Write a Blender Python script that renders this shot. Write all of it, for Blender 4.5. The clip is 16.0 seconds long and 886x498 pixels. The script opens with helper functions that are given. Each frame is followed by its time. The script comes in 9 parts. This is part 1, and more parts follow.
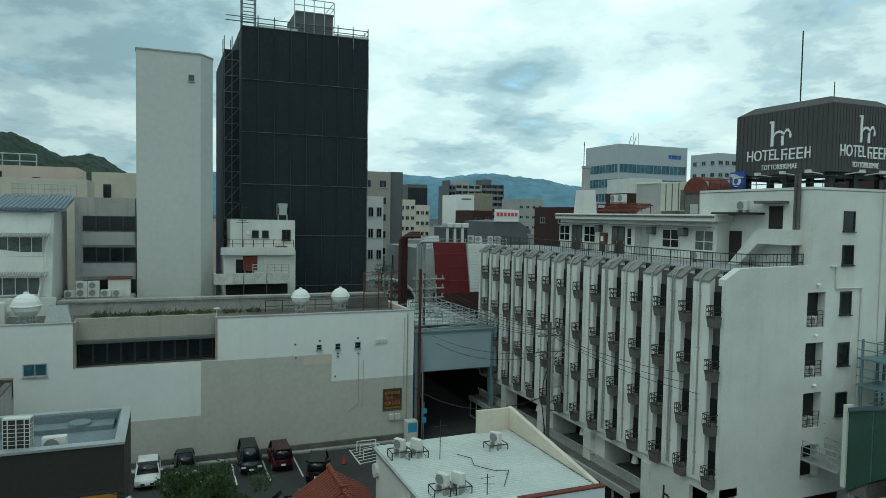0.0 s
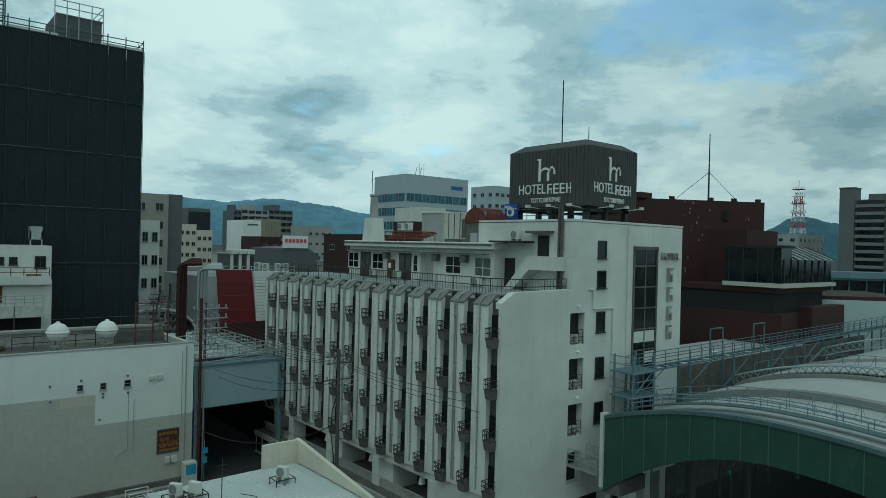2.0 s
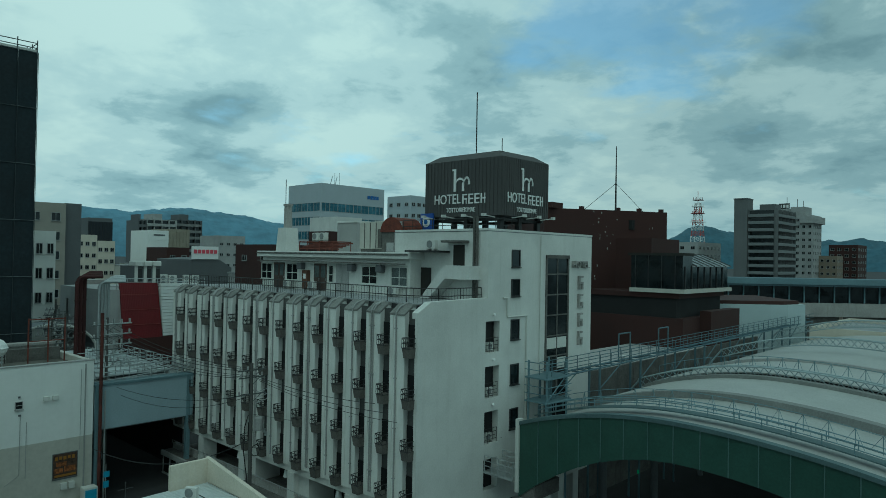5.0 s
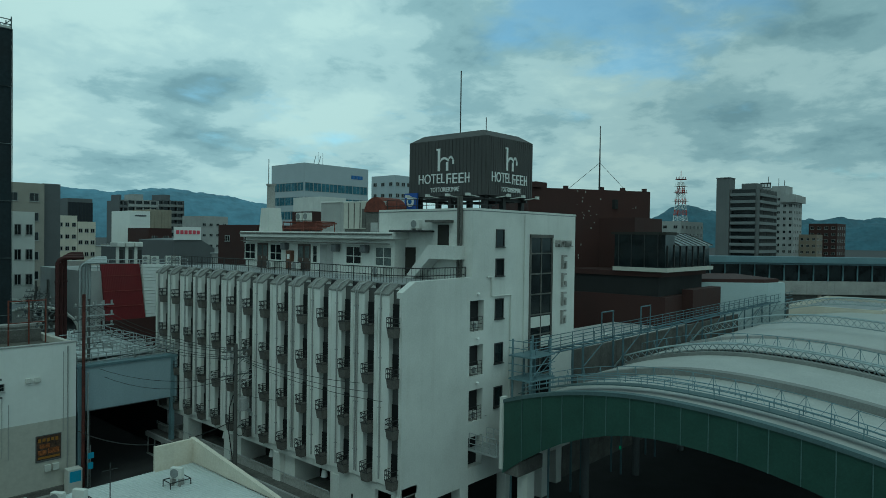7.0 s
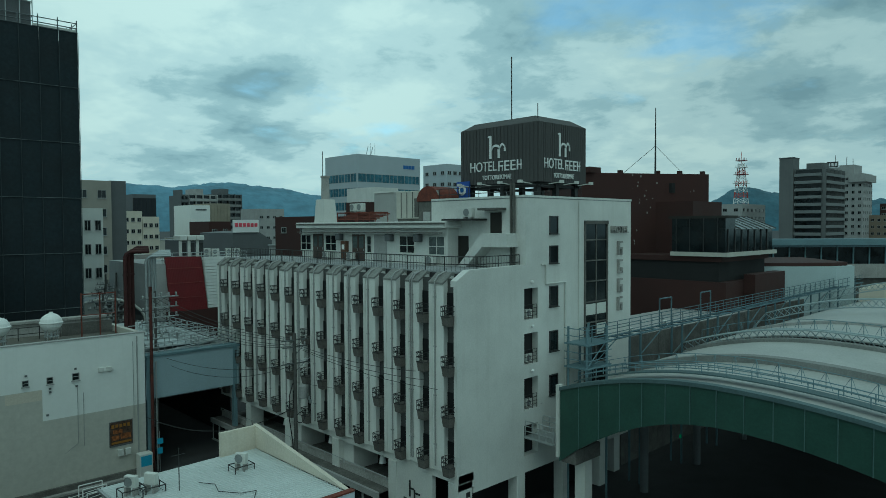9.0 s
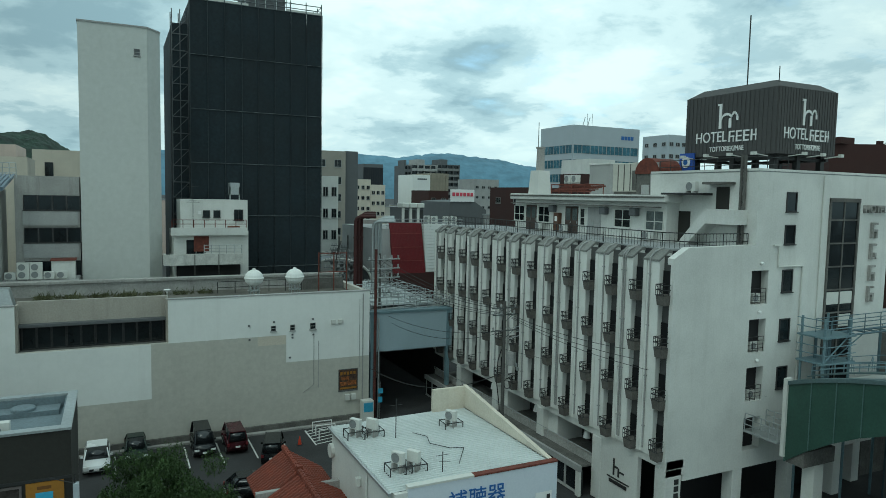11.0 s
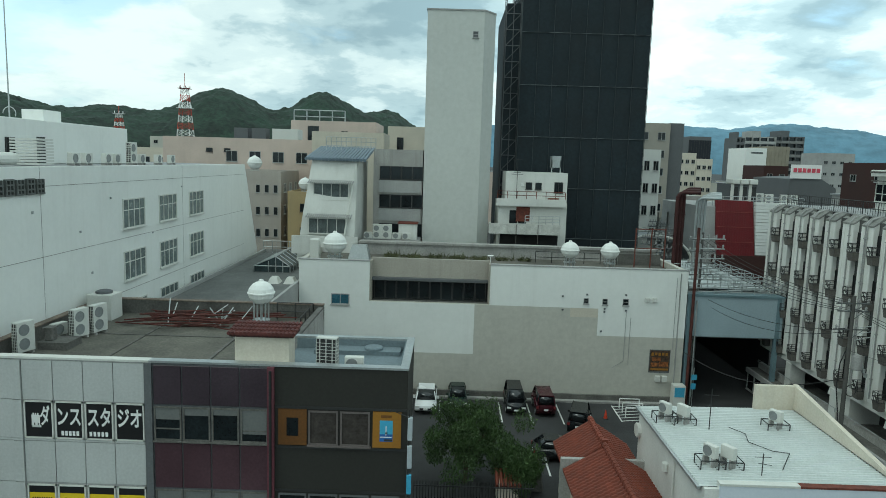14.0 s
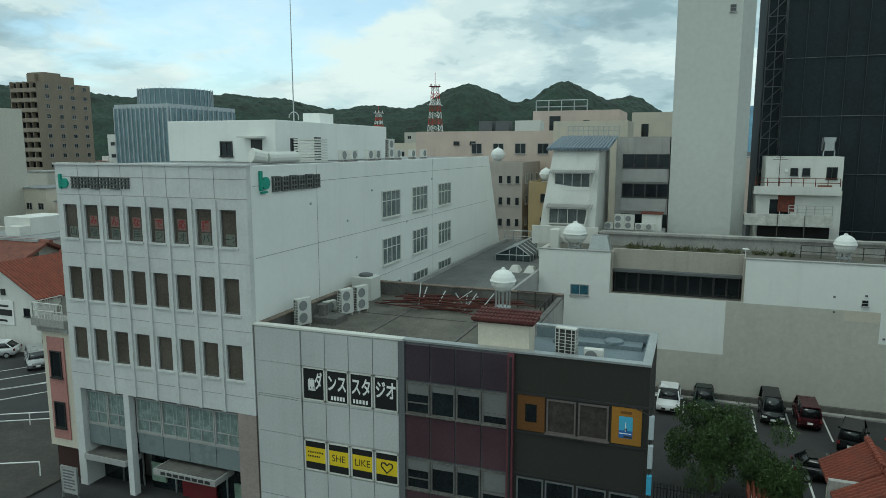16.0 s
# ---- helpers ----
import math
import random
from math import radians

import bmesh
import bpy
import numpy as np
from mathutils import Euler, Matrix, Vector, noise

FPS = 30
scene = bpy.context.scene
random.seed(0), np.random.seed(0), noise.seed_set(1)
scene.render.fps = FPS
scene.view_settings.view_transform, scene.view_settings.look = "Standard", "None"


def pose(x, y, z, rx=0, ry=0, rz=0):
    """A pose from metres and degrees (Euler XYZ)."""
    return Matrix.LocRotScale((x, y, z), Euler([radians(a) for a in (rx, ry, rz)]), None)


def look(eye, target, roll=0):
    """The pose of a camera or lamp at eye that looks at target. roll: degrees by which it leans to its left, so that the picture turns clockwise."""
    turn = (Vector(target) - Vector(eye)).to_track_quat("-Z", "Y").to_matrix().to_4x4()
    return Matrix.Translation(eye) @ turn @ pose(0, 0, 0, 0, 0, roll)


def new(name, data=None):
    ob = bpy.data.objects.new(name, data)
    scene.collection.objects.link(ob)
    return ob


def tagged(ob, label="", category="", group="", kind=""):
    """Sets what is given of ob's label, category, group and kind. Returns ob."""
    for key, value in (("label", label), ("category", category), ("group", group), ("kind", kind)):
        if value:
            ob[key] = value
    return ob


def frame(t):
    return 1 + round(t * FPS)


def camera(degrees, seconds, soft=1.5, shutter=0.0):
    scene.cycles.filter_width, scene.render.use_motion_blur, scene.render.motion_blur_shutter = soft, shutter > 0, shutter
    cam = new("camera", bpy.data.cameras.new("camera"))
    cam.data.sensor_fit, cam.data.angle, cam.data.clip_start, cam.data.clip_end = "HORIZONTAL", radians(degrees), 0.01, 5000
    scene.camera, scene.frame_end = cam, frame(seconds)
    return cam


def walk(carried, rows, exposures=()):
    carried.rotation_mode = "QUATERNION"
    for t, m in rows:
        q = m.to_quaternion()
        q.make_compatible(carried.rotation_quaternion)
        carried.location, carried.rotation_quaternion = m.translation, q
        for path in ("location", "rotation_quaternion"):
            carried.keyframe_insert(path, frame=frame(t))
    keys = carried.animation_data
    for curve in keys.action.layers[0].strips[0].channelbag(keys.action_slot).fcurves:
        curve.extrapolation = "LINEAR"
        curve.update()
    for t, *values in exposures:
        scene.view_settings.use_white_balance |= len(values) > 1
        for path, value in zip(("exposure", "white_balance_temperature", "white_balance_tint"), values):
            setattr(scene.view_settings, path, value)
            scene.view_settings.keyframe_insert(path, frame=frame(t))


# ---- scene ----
cam = camera(66.41, 16.0, soft=0.6)
EYE = 19.5
ROWS = [
    (0, 0.007, -0.007, -0.005, -22.21, -2.87, 1.02),
    (0.5, 0.024, -0.008, -0.002, -28.29, -2.91, 0.48),
    (1, 0.031, -0.005, -0.005, -30.83, -2.53, 0.76),
    (1.5, 0.052, -0.013, 0.004, -35.07, -1.15, 1.03),
    (2, 0.066, -0.027, 0.009, -39.82, -0.23, 1.43),
    (2.5, 0.073, -0.036, 0.018, -42.04, 0.32, 0.23),
    (3, 0.079, -0.049, 0.023, -43.43, 0.35, -0.07),
    (3.5, 0.088, -0.059, 0.017, -44.23, 0.23, 0.41),
    (4, 0.089, -0.055, 0.023, -45.08, 0.28, 0.88),
    (4.5, 0.090, -0.060, 0.025, -45.93, 0.47, 0.86),
    (5, 0.091, -0.057, 0.021, -46.84, 0.73, 1.01),
    (7.5, 0.107, -0.080, 0.014, -48.24, -1.13, 0.82),
    (8, 0.107, -0.077, 0.017, -47.26, -1.10, 0.16),
    (10.5, 0.067, -0.032, -0.007, -31.87, -4.20, 1.01),
    (11, 0.050, -0.021, -0.013, -25.96, -4.48, 1.15),
    (11.5, 0.041, -0.016, -0.010, -22.86, -4.54, 1.02),
    (12, 0.032, -0.018, -0.015, -20.27, -6.27, 1.00),
    (12.5, 0.019, -0.013, -0.023, -17.82, -7.14, 1.39),
    (13, -0.003, 0.012, -0.037, -12.51, -7.32, 2.35),
    (13.5, -0.042, 0.020, -0.023, -6.41, -7.38, 2.38),
    (14, -0.066, 0.032, -0.023, 0.29, -7.36, 1.76),
    (14.5, -0.088, 0.025, -0.025, 6.11, -7.30, 0.97),
    (15, -0.127, 0.030, -0.009, 12.04, -7.46, 0.45),
    (15.5, -0.143, 0.026, -0.012, 18.50, -8.05, -0.05),
    (16, -0.153, 0.014, -0.012, 20.48, -8.51, -0.04),
]
EXPOSURES = [(0, -0.25, 5900, -13), (1, -0.29, 5850, -15), (2, -0.68, 5600, -19), (3.5, -0.86, 5400, -24), (8, -0.86, 5250, -27), (10.5, -0.33, 5700, -16), (12.5, -0.01, 6000, -8), (14, 0.09, 6080, -8), (15, 0.05, 6100, -8), (16, -0.11, 6100, -8)]
walk(cam, [(t, pose(x, y, EYE + z, 90 + pitch, 0, yaw) @ pose(0, 0, 0, 0, 0, roll)) for t, x, y, z, yaw, pitch, roll in ROWS], EXPOSURES)

# ---- sky and sun ----
def build_sky():
    world = bpy.data.worlds.new("sky")
    scene.world = world
    world.use_nodes = True
    nt = world.node_tree
    nt.nodes.clear()
    n = nt.nodes.new
    link = nt.links.new
    out, bg = n("ShaderNodeOutputWorld"), n("ShaderNodeBackground")
    sky = n("ShaderNodeTexSky")
    sky.sky_type, sky.sun_disc = "NISHITA", False
    sky.sun_elevation, sky.sun_rotation = radians(54), radians(235)
    gen = n("ShaderNodeTexCoord")
    sep = n("ShaderNodeSeparateXYZ")
    link(gen.outputs["Generated"], sep.inputs[0])

    def calc(op, a, b=None, c=None):
        m = n("ShaderNodeMath")
        m.operation = op
        for k, v in enumerate((a, b, c)):
            if v is None:
                continue
            if isinstance(v, (int, float)):
                m.inputs[k].default_value = v
            else:
                link(v, m.inputs[k])
        return m.outputs[0]

    up = calc("ADD", calc("MAXIMUM", sep.outputs[2], 0.0), 0.24)
    comb = n("ShaderNodeCombineXYZ")
    link(calc("DIVIDE", sep.outputs[0], up), comb.inputs[0])
    link(calc("DIVIDE", sep.outputs[1], up), comb.inputs[1])

    def cloud(scale, detail, rough, distort, seed):
        t = n("ShaderNodeTexNoise")
        t.noise_dimensions = "4D"
        t.inputs["W"].default_value = seed
        link(comb.outputs[0], t.inputs["Vector"])
        for key, v in (("Scale", scale), ("Detail", detail), ("Roughness", rough), ("Distortion", distort)):
            t.inputs[key].default_value = v
        return t.outputs["Fac"]

    def ramp(fac, stops):
        r = n("ShaderNodeValToRGB")
        r.color_ramp.interpolation = "EASE"
        while len(r.color_ramp.elements) < len(stops):
            r.color_ramp.elements.new(0.5)
        for e, (p, col) in zip(r.color_ramp.elements, stops):
            e.position, e.color = p, (*col, 1)
        link(fac, r.inputs[0])
        return r.outputs[0]

    # broad banks of cloud, their lit and shaded parts, and a few blue gaps
    big, small, gap, puff = cloud(1.15, 8, 0.52, 0.12, 5.2), cloud(3.2, 9, 0.56, 0.2, 4.1), cloud(0.8, 5, 0.5, 0.2, 2.3), cloud(8.0, 8, 0.6, 0.5, 1.7)

    def toward(direction, edge, gain):
        """Rises from nothing to its full within a few degrees of a direction."""
        d = n("ShaderNodeVectorMath")
        d.operation = "DOT_PRODUCT"
        link(gen.outputs["Generated"], d.inputs[0])
        d.inputs[1].default_value = direction
        return calc("MULTIPLY", calc("MAXIMUM", calc("SUBTRACT", d.outputs["Value"], edge), 0.0), gain)

    body = calc("ADD", calc("ADD", calc("MULTIPLY", big, 0.57), calc("MULTIPLY", small, 0.29)), calc("MULTIPLY", puff, 0.14))
    # thicker, darker banks to the north and the east
    body = calc("SUBTRACT", body, calc("ADD", toward((-0.10, 0.93, 0.35), 0.95, 1.6), toward((0.90, 0.26, 0.35), 0.955, 1.2)))
    shade = ramp(body, [(0.375, (0.42, 0.54, 0.62)), (0.44, (0.62, 0.74, 0.81)), (0.49, (0.9, 0.98, 1.02)), (0.56, (1.1, 1.14, 1.13))])
    blue = n("ShaderNodeMix")
    blue.data_type = "RGBA"
    link(sky.outputs[0], blue.inputs[6])
    blue.inputs[7].default_value = (0, 0, 0, 1)
    tone = n("ShaderNodeVectorMath")
    tone.operation = "SCALE"
    link(sky.outputs[0], tone.inputs[0])
    tone.inputs["Scale"].default_value = 0.27
    # the cloud breaks up towards the south-east
    aim = n("ShaderNodeVectorMath")
    aim.operation = "DOT_PRODUCT"
    link(gen.outputs["Generated"], aim.inputs[0])
    aim.inputs[1].default_value = (0.83, 0.42, 0.365)
    thin = calc("MULTIPLY", calc("MAXIMUM", calc("SUBTRACT", aim.outputs["Value"], 0.962), 0.0), 5.2)
    aim_w = n("ShaderNodeVectorMath")
    aim_w.operation = "DOT_PRODUCT"
    link(gen.outputs["Generated"], aim_w.inputs[0])
    aim_w.inputs[1].default_value = (-0.61, 0.74, 0.28)
    thin_w = calc("MULTIPLY", calc("MAXIMUM", calc("SUBTRACT", aim_w.outputs["Value"], 0.94), 0.0), 3.2)
    cover = ramp(calc("SUBTRACT", calc("ADD", calc("MULTIPLY", gap, 0.55), calc("MULTIPLY", small, 0.45)), calc("ADD", thin, thin_w)), [(0.31, (0.38, 0.38, 0.38)), (0.42, (1, 1, 1))])
    mix = n("ShaderNodeMix")
    mix.data_type = "RGBA"
    link(cover, mix.inputs[0])
    link(tone.outputs[0], mix.inputs[6])
    link(shade, mix.inputs[7])
    nt.nodes.remove(blue)
    # towards the horizon the cloud thickens into a paler grey-blue band
    low = ramp(sep.outputs[2], [(0.0, (1, 1, 1)), (0.10, (0, 0, 0))])
    hz = n("ShaderNodeMix")
    hz.data_type = "RGBA"
    link(calc("MULTIPLY", low, 0.65), hz.inputs[0])
    link(mix.outputs[2], hz.inputs[6])
    hz.inputs[7].default_value = (0.66, 0.82, 0.90, 1)
    # brighter cloud in the north-east, where it is thinner
    aim_l = n("ShaderNodeVectorMath")
    aim_l.operation = "DOT_PRODUCT"
    link(gen.outputs["Generated"], aim_l.inputs[0])
    aim_l.inputs[1].default_value = (0.44, 0.79, 0.42)
    lift = n("ShaderNodeVectorMath")
    lift.operation = "SCALE"
    link(hz.outputs[2], lift.inputs[0])
    link(calc("ADD", calc("MULTIPLY", calc("MAXIMUM", calc("SUBTRACT", aim_l.outputs["Value"], 0.8), 0.0), 1.7), 1.0), lift.inputs["Scale"])
    link(lift.outputs[0], bg.inputs[0])
    bg.inputs[1].default_value = 0.85
    link(bg.outputs[0], out.inputs[0])


build_sky()
sun = new("sun", bpy.data.lights.new("sun", "SUN"))
sun.data.energy, sun.data.angle, sun.data.color = 0.5, radians(25), (1.0, 0.96, 0.9)
sun.matrix_world = look((-48, -34, 80), (0, 0, 0))

# ---- materials ----
MATS = {}


def mat(name, col, rough=0.85, metal=0.0, vary=0.12, scale=0.35, fine=9.0, bump=0.15, streak=0.0, dirt=(0.18, 0.17, 0.15), island=0.0, spec=0.4, emit=None):
    """A weathered surface: broad stains, fine grain, and rain streaks running down where asked for."""
    if name in MATS:
        return MATS[name]
    m = bpy.data.materials.new(name)
    MATS[name] = m
    m.use_nodes = True
    nt = m.node_tree
    b = nt.nodes["Principled BSDF"]
    n, link = nt.nodes.new, nt.links.new
    b.inputs["Metallic"].default_value = metal
    b.inputs["Specular IOR Level"].default_value = spec
    if emit:
        b.inputs["Emission Color"].default_value, b.inputs["Emission Strength"].default_value = (*emit[0], 1), emit[1]
    geo = n("ShaderNodeNewGeometry")

    def tex(s, stretch=(1, 1, 1), detail=5):
        mp = n("ShaderNodeMapping")
        mp.inputs["Scale"].default_value = stretch
        link(geo.outputs["Position"], mp.inputs[0])
        t = n("ShaderNodeTexNoise")
        t.inputs["Scale"].default_value, t.inputs["Detail"].default_value, t.inputs["Roughness"].default_value = s, detail, 0.62
        link(mp.outputs[0], t.inputs["Vector"])
        return t.outputs["Fac"]

    def rng(f, a, c, lo, hi):
        r = n("ShaderNodeMapRange")
        for k, v in enumerate((a, c, lo, hi)):
            r.inputs[k + 1].default_value = v
        link(f, r.inputs[0])
        return r.outputs[0]

    def mixed(fac, a, c, mode="MIX"):
        x = n("ShaderNodeMix")
        x.data_type, x.blend_type = "RGBA", mode
        for sock, v in ((0, fac), (6, a), (7, c)):
            if isinstance(v, (int, float)):
                x.inputs[sock].default_value = v
            elif isinstance(v, tuple):
                x.inputs[sock].default_value = (*v, 1)
            else:
                link(v, x.inputs[sock])
        return x.outputs[2]

    broad, grain = tex(scale), tex(fine, detail=3)
    colour = mixed(rng(broad, 0.3, 0.7, 0.0, 1.0), tuple(c * (1 - vary) for c in col), tuple(min(1, c * (1 + vary * 0.6)) for c in col))
    colour = mixed(0.5 * vary + 0.04, colour, rng(grain, 0.3, 0.7, 0.0, 1.0), "OVERLAY")
    if streak:
        run = rng(tex(1.0, (1.6, 1.6, 0.09), 6), 0.52, 0.78, 0.0, streak)
        colour = mixed(run, colour, dirt)
    if island:
        info = n("ShaderNodeObjectInfo")
        colour = mixed(rng(info.outputs["Random"], 0, 1, 0, island), colour, tuple(c * 0.55 for c in col))
    link(colour, b.inputs["Base Color"])
    link(rng(broad, 0.3, 0.7, max(0.02, rough - 0.1), min(1, rough + 0.1)), b.inputs["Roughness"])
    if bump:
        bp = n("ShaderNodeBump")
        bp.inputs["Strength"].default_value, bp.inputs["Distance"].default_value = bump, 0.03
        link(grain, bp.inputs["Height"])
        link(bp.outputs[0], b.inputs["Normal"])
    return m


def glass(name, col=(0.02, 0.03, 0.035), rough=0.06, spec=0.6):
    """A dark room behind window glass: deep tone and a clear reflection."""
    return mat(name, col, rough, vary=0.5, scale=0.6, bump=0.0, spec=spec)


M_WHITE = mat("white_paint", (0.66, 0.66, 0.625), 0.8, streak=0.22, dirt=(0.36, 0.34, 0.3))
M_WHITE2 = mat("fresh_white_paint", (0.77, 0.78, 0.75), 0.75, vary=0.04, fine=3.0, bump=0.04, streak=0.14, dirt=(0.45, 0.43, 0.4))
M_BEIGE = mat("beige_render", (0.5, 0.485, 0.43), 0.9, vary=0.05, fine=3.0, bump=0.04, streak=0.2, dirt=(0.33, 0.3, 0.26))
M_CREAM = mat("cream_wall", (0.6, 0.55, 0.46), 0.9, streak=0.25, dirt=(0.35, 0.32, 0.28))
M_PINK = mat("pink_beige_wall", (0.56, 0.46, 0.4), 0.9, streak=0.25, dirt=(0.33, 0.28, 0.25))
M_CONC = mat("concrete", (0.36, 0.35, 0.33), 0.92, vary=0.25, streak=0.5, dirt=(0.12, 0.115, 0.1))
M_CONC_D = mat("stained_concrete", (0.13, 0.125, 0.115), 0.95, vary=0.4, scale=0.9, streak=0.5, dirt=(0.06, 0.06, 0.05))
M_ROOF = mat("roof_membrane", (0.125, 0.118, 0.1), 0.95, vary=0.4, scale=0.5)
M_GREYROOF = mat("grey_roof", (0.3, 0.31, 0.31), 0.9, vary=0.3)
# flat near-black that paints unlit depth in passages, recesses and behind windows
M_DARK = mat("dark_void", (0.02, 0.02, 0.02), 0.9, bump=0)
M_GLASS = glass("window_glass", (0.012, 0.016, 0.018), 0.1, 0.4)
M_PALEGLASS = glass("pale_window_glass", (0.12, 0.14, 0.14), 0.12, 0.4)
M_GLASS_B = glass("blue_window_glass", (0.05, 0.14, 0.19), 0.25, 0.25)
M_BLACKNET = mat("black_netting", (0.016, 0.024, 0.029), 0.85, vary=0.4, scale=0.25, fine=3.0, bump=0.4)
M_METAL = mat("galvanised_steel", (0.45, 0.47, 0.47), 0.45, 0.7, vary=0.15)
M_DMETAL = mat("dark_steel", (0.05, 0.05, 0.05), 0.55, 0.5)
M_RUST = mat("rusty_steel", (0.16, 0.05, 0.035), 0.8, 0.2, vary=0.4, scale=2.0)
M_SIGN = mat("sign_charcoal", (0.075, 0.073, 0.071), 0.75, vary=0.12)
M_LETTER = mat("white_lettering", (0.8, 0.8, 0.78), 0.5, vary=0.03, bump=0)
M_GREEN = mat("green_panel", (0.034, 0.078, 0.059), 0.45, vary=0.15, scale=0.8, streak=0.2, dirt=(0.03, 0.06, 0.045))
M_VAULT = mat("white_membrane", (0.39, 0.395, 0.375), 0.6, vary=0.14, streak=0.25, dirt=(0.22, 0.22, 0.2))
M_TEAL2 = mat("pale_tube_steel", (0.34, 0.4, 0.41), 0.55, 0.1, vary=0.15)
M_TEAL = mat("pale_blue_steel", (0.17, 0.25, 0.28), 0.55, 0.2, vary=0.15)
M_BROWNB = mat("maroon_brick_tile", (0.048, 0.021, 0.018), 0.85, vary=0.2, scale=0.2, streak=0.2, dirt=(0.06, 0.025, 0.02))
M_REDTILE = mat("red_roof_tile", (0.21, 0.052, 0.03), 0.7, vary=0.3, scale=1.5, island=0.5)
M_REDSTEEL = mat("red_corrugated_steel", (0.15, 0.014, 0.018), 0.6, vary=0.2, streak=0.35, dirt=(0.1, 0.03, 0.025))
M_MAROON = mat("maroon_panel", (0.068, 0.034, 0.043), 0.45, vary=0.25, streak=0.3, dirt=(0.07, 0.03, 0.035))
M_BROWN = mat("dark_brown_wall", (0.027, 0.026, 0.022), 0.8, vary=0.15)
M_ASPHALT = mat("asphalt", (0.045, 0.045, 0.046), 0.95, vary=0.35, scale=0.5)
M_LINE = mat("road_paint", (0.65, 0.65, 0.62), 0.8, vary=0.2)
M_BLUEBAND = mat("pale_grey_panel", (0.42, 0.46, 0.49), 0.6, vary=0.06)
M_TAN = mat("tan_tile", (0.23, 0.19, 0.145), 0.85, vary=0.12)
M_GREYB = mat("grey_wall", (0.36, 0.36, 0.35), 0.88, vary=0.15, streak=0.3, dirt=(0.2, 0.2, 0.19))
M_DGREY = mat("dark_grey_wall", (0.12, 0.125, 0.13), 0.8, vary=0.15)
M_FOREST = mat("forest", (0.024, 0.044, 0.031), 0.95, vary=0.7, scale=0.03, fine=0.25, bump=0.0)
# the distance haze is put into this pale blue base colour
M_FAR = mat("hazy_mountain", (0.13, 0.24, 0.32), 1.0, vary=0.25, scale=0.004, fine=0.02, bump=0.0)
M_FAN = mat("fan_grille_grey", (0.24, 0.25, 0.25), 0.7)
M_AC = mat("ac_casing", (0.62, 0.62, 0.58), 0.6, vary=0.06)
M_ORANGE = mat("amber_board", (0.3, 0.14, 0.018), 0.6, vary=0.1)
M_YELLOW = mat("yellow_film", (0.7, 0.52, 0.02), 0.5, vary=0.04, bump=0)
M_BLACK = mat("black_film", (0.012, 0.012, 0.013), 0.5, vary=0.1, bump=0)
M_BLUE = mat("blue_lettering", (0.03, 0.12, 0.36), 0.5, vary=0.05, bump=0)
M_CYAN = mat("cyan_sign", (0.08, 0.36, 0.55), 0.5, vary=0.1, bump=0)
M_BLUEROOF = mat("slate_blue_paint", (0.16, 0.2, 0.22), 0.7, vary=0.2)


# ---- mesh helpers ----
def box(bm, x0, x1, y0, y1, z0, z1):
    v = [bm.verts.new(p) for p in ((x0, y0, z0), (x1, y0, z0), (x1, y1, z0), (x0, y1, z0), (x0, y0, z1), (x1, y0, z1), (x1, y1, z1), (x0, y1, z1))]
    for f in ((3, 2, 1, 0), (4, 5, 6, 7), (0, 1, 5, 4), (1, 2, 6, 5), (2, 3, 7, 6), (3, 0, 4, 7)):
        bm.faces.new([v[i] for i in f])
    return v


def prism(bm, pts, z0, z1):
    """A plan outline, anticlockwise, raised from z0 to z1."""
    lo, hi = [bm.verts.new((x, y, z0)) for x, y in pts], [bm.verts.new((x, y, z1)) for x, y in pts]
    bm.faces.new(lo[::-1]), bm.faces.new(hi)
    for k in range(len(pts)):
        j = (k + 1) % len(pts)
        bm.faces.new((lo[k], lo[j], hi[j], hi[k]))


def tube(bm, a, b, r, sides=6, r2=None):
    a, b = Vector(a), Vector(b)
    q = (b - a).to_track_quat("Z", "Y").to_matrix()
    rings = []
    for p, rr in ((a, r), (b, r if r2 is None else r2)):
        rings.append([bm.verts.new(p + q @ Vector((rr * math.cos(2 * math.pi * k / sides), rr * math.sin(2 * math.pi * k / sides), 0))) for k in range(sides)])
    for k in range(sides):
        j = (k + 1) % sides
        bm.faces.new((rings[0][k], rings[0][j], rings[1][j], rings[1][k]))
    bm.faces.new(rings[0][::-1]), bm.faces.new(rings[1])


def lathe(bm, centre, profile, sides=16):
    """A turned form about the upright through centre; profile: radius and height."""
    cx, cy, cz = centre
    rings = [[bm.verts.new((cx + r * math.cos(2 * math.pi * k / sides), cy + r * math.sin(2 * math.pi * k / sides), cz + h)) for k in range(sides)] for r, h in profile]
    for lo, hi in zip(rings, rings[1:]):
        for k in range(sides):
            j = (k + 1) % sides
            bm.faces.new((lo[k], lo[j], hi[j], hi[k]))
    bm.faces.new(rings[0][::-1]), bm.faces.new(rings[-1])


def finish(name, bm, material, bevel=0.0, smooth=False):
    me = bpy.data.meshes.new(name)
    if bevel:
        bmesh.ops.bevel(bm, geom=list(bm.edges), offset=bevel, segments=1, affect="EDGES")
    bm.to_mesh(me)
    bm.free()
    me.materials.append(material)
    if smooth:
        for p in me.polygons:
            p.use_smooth = True
    return new(name, me)


def part(name, bm, material, parent, label="", bevel=0.0, smooth=False):
    ob = finish(name, bm, material, bevel, smooth)
    ob.parent = parent
    ob.matrix_parent_inverse = parent.matrix_world.inverted() if parent.parent is None else Matrix()
    if label:
        ob["label"] = label
    return ob


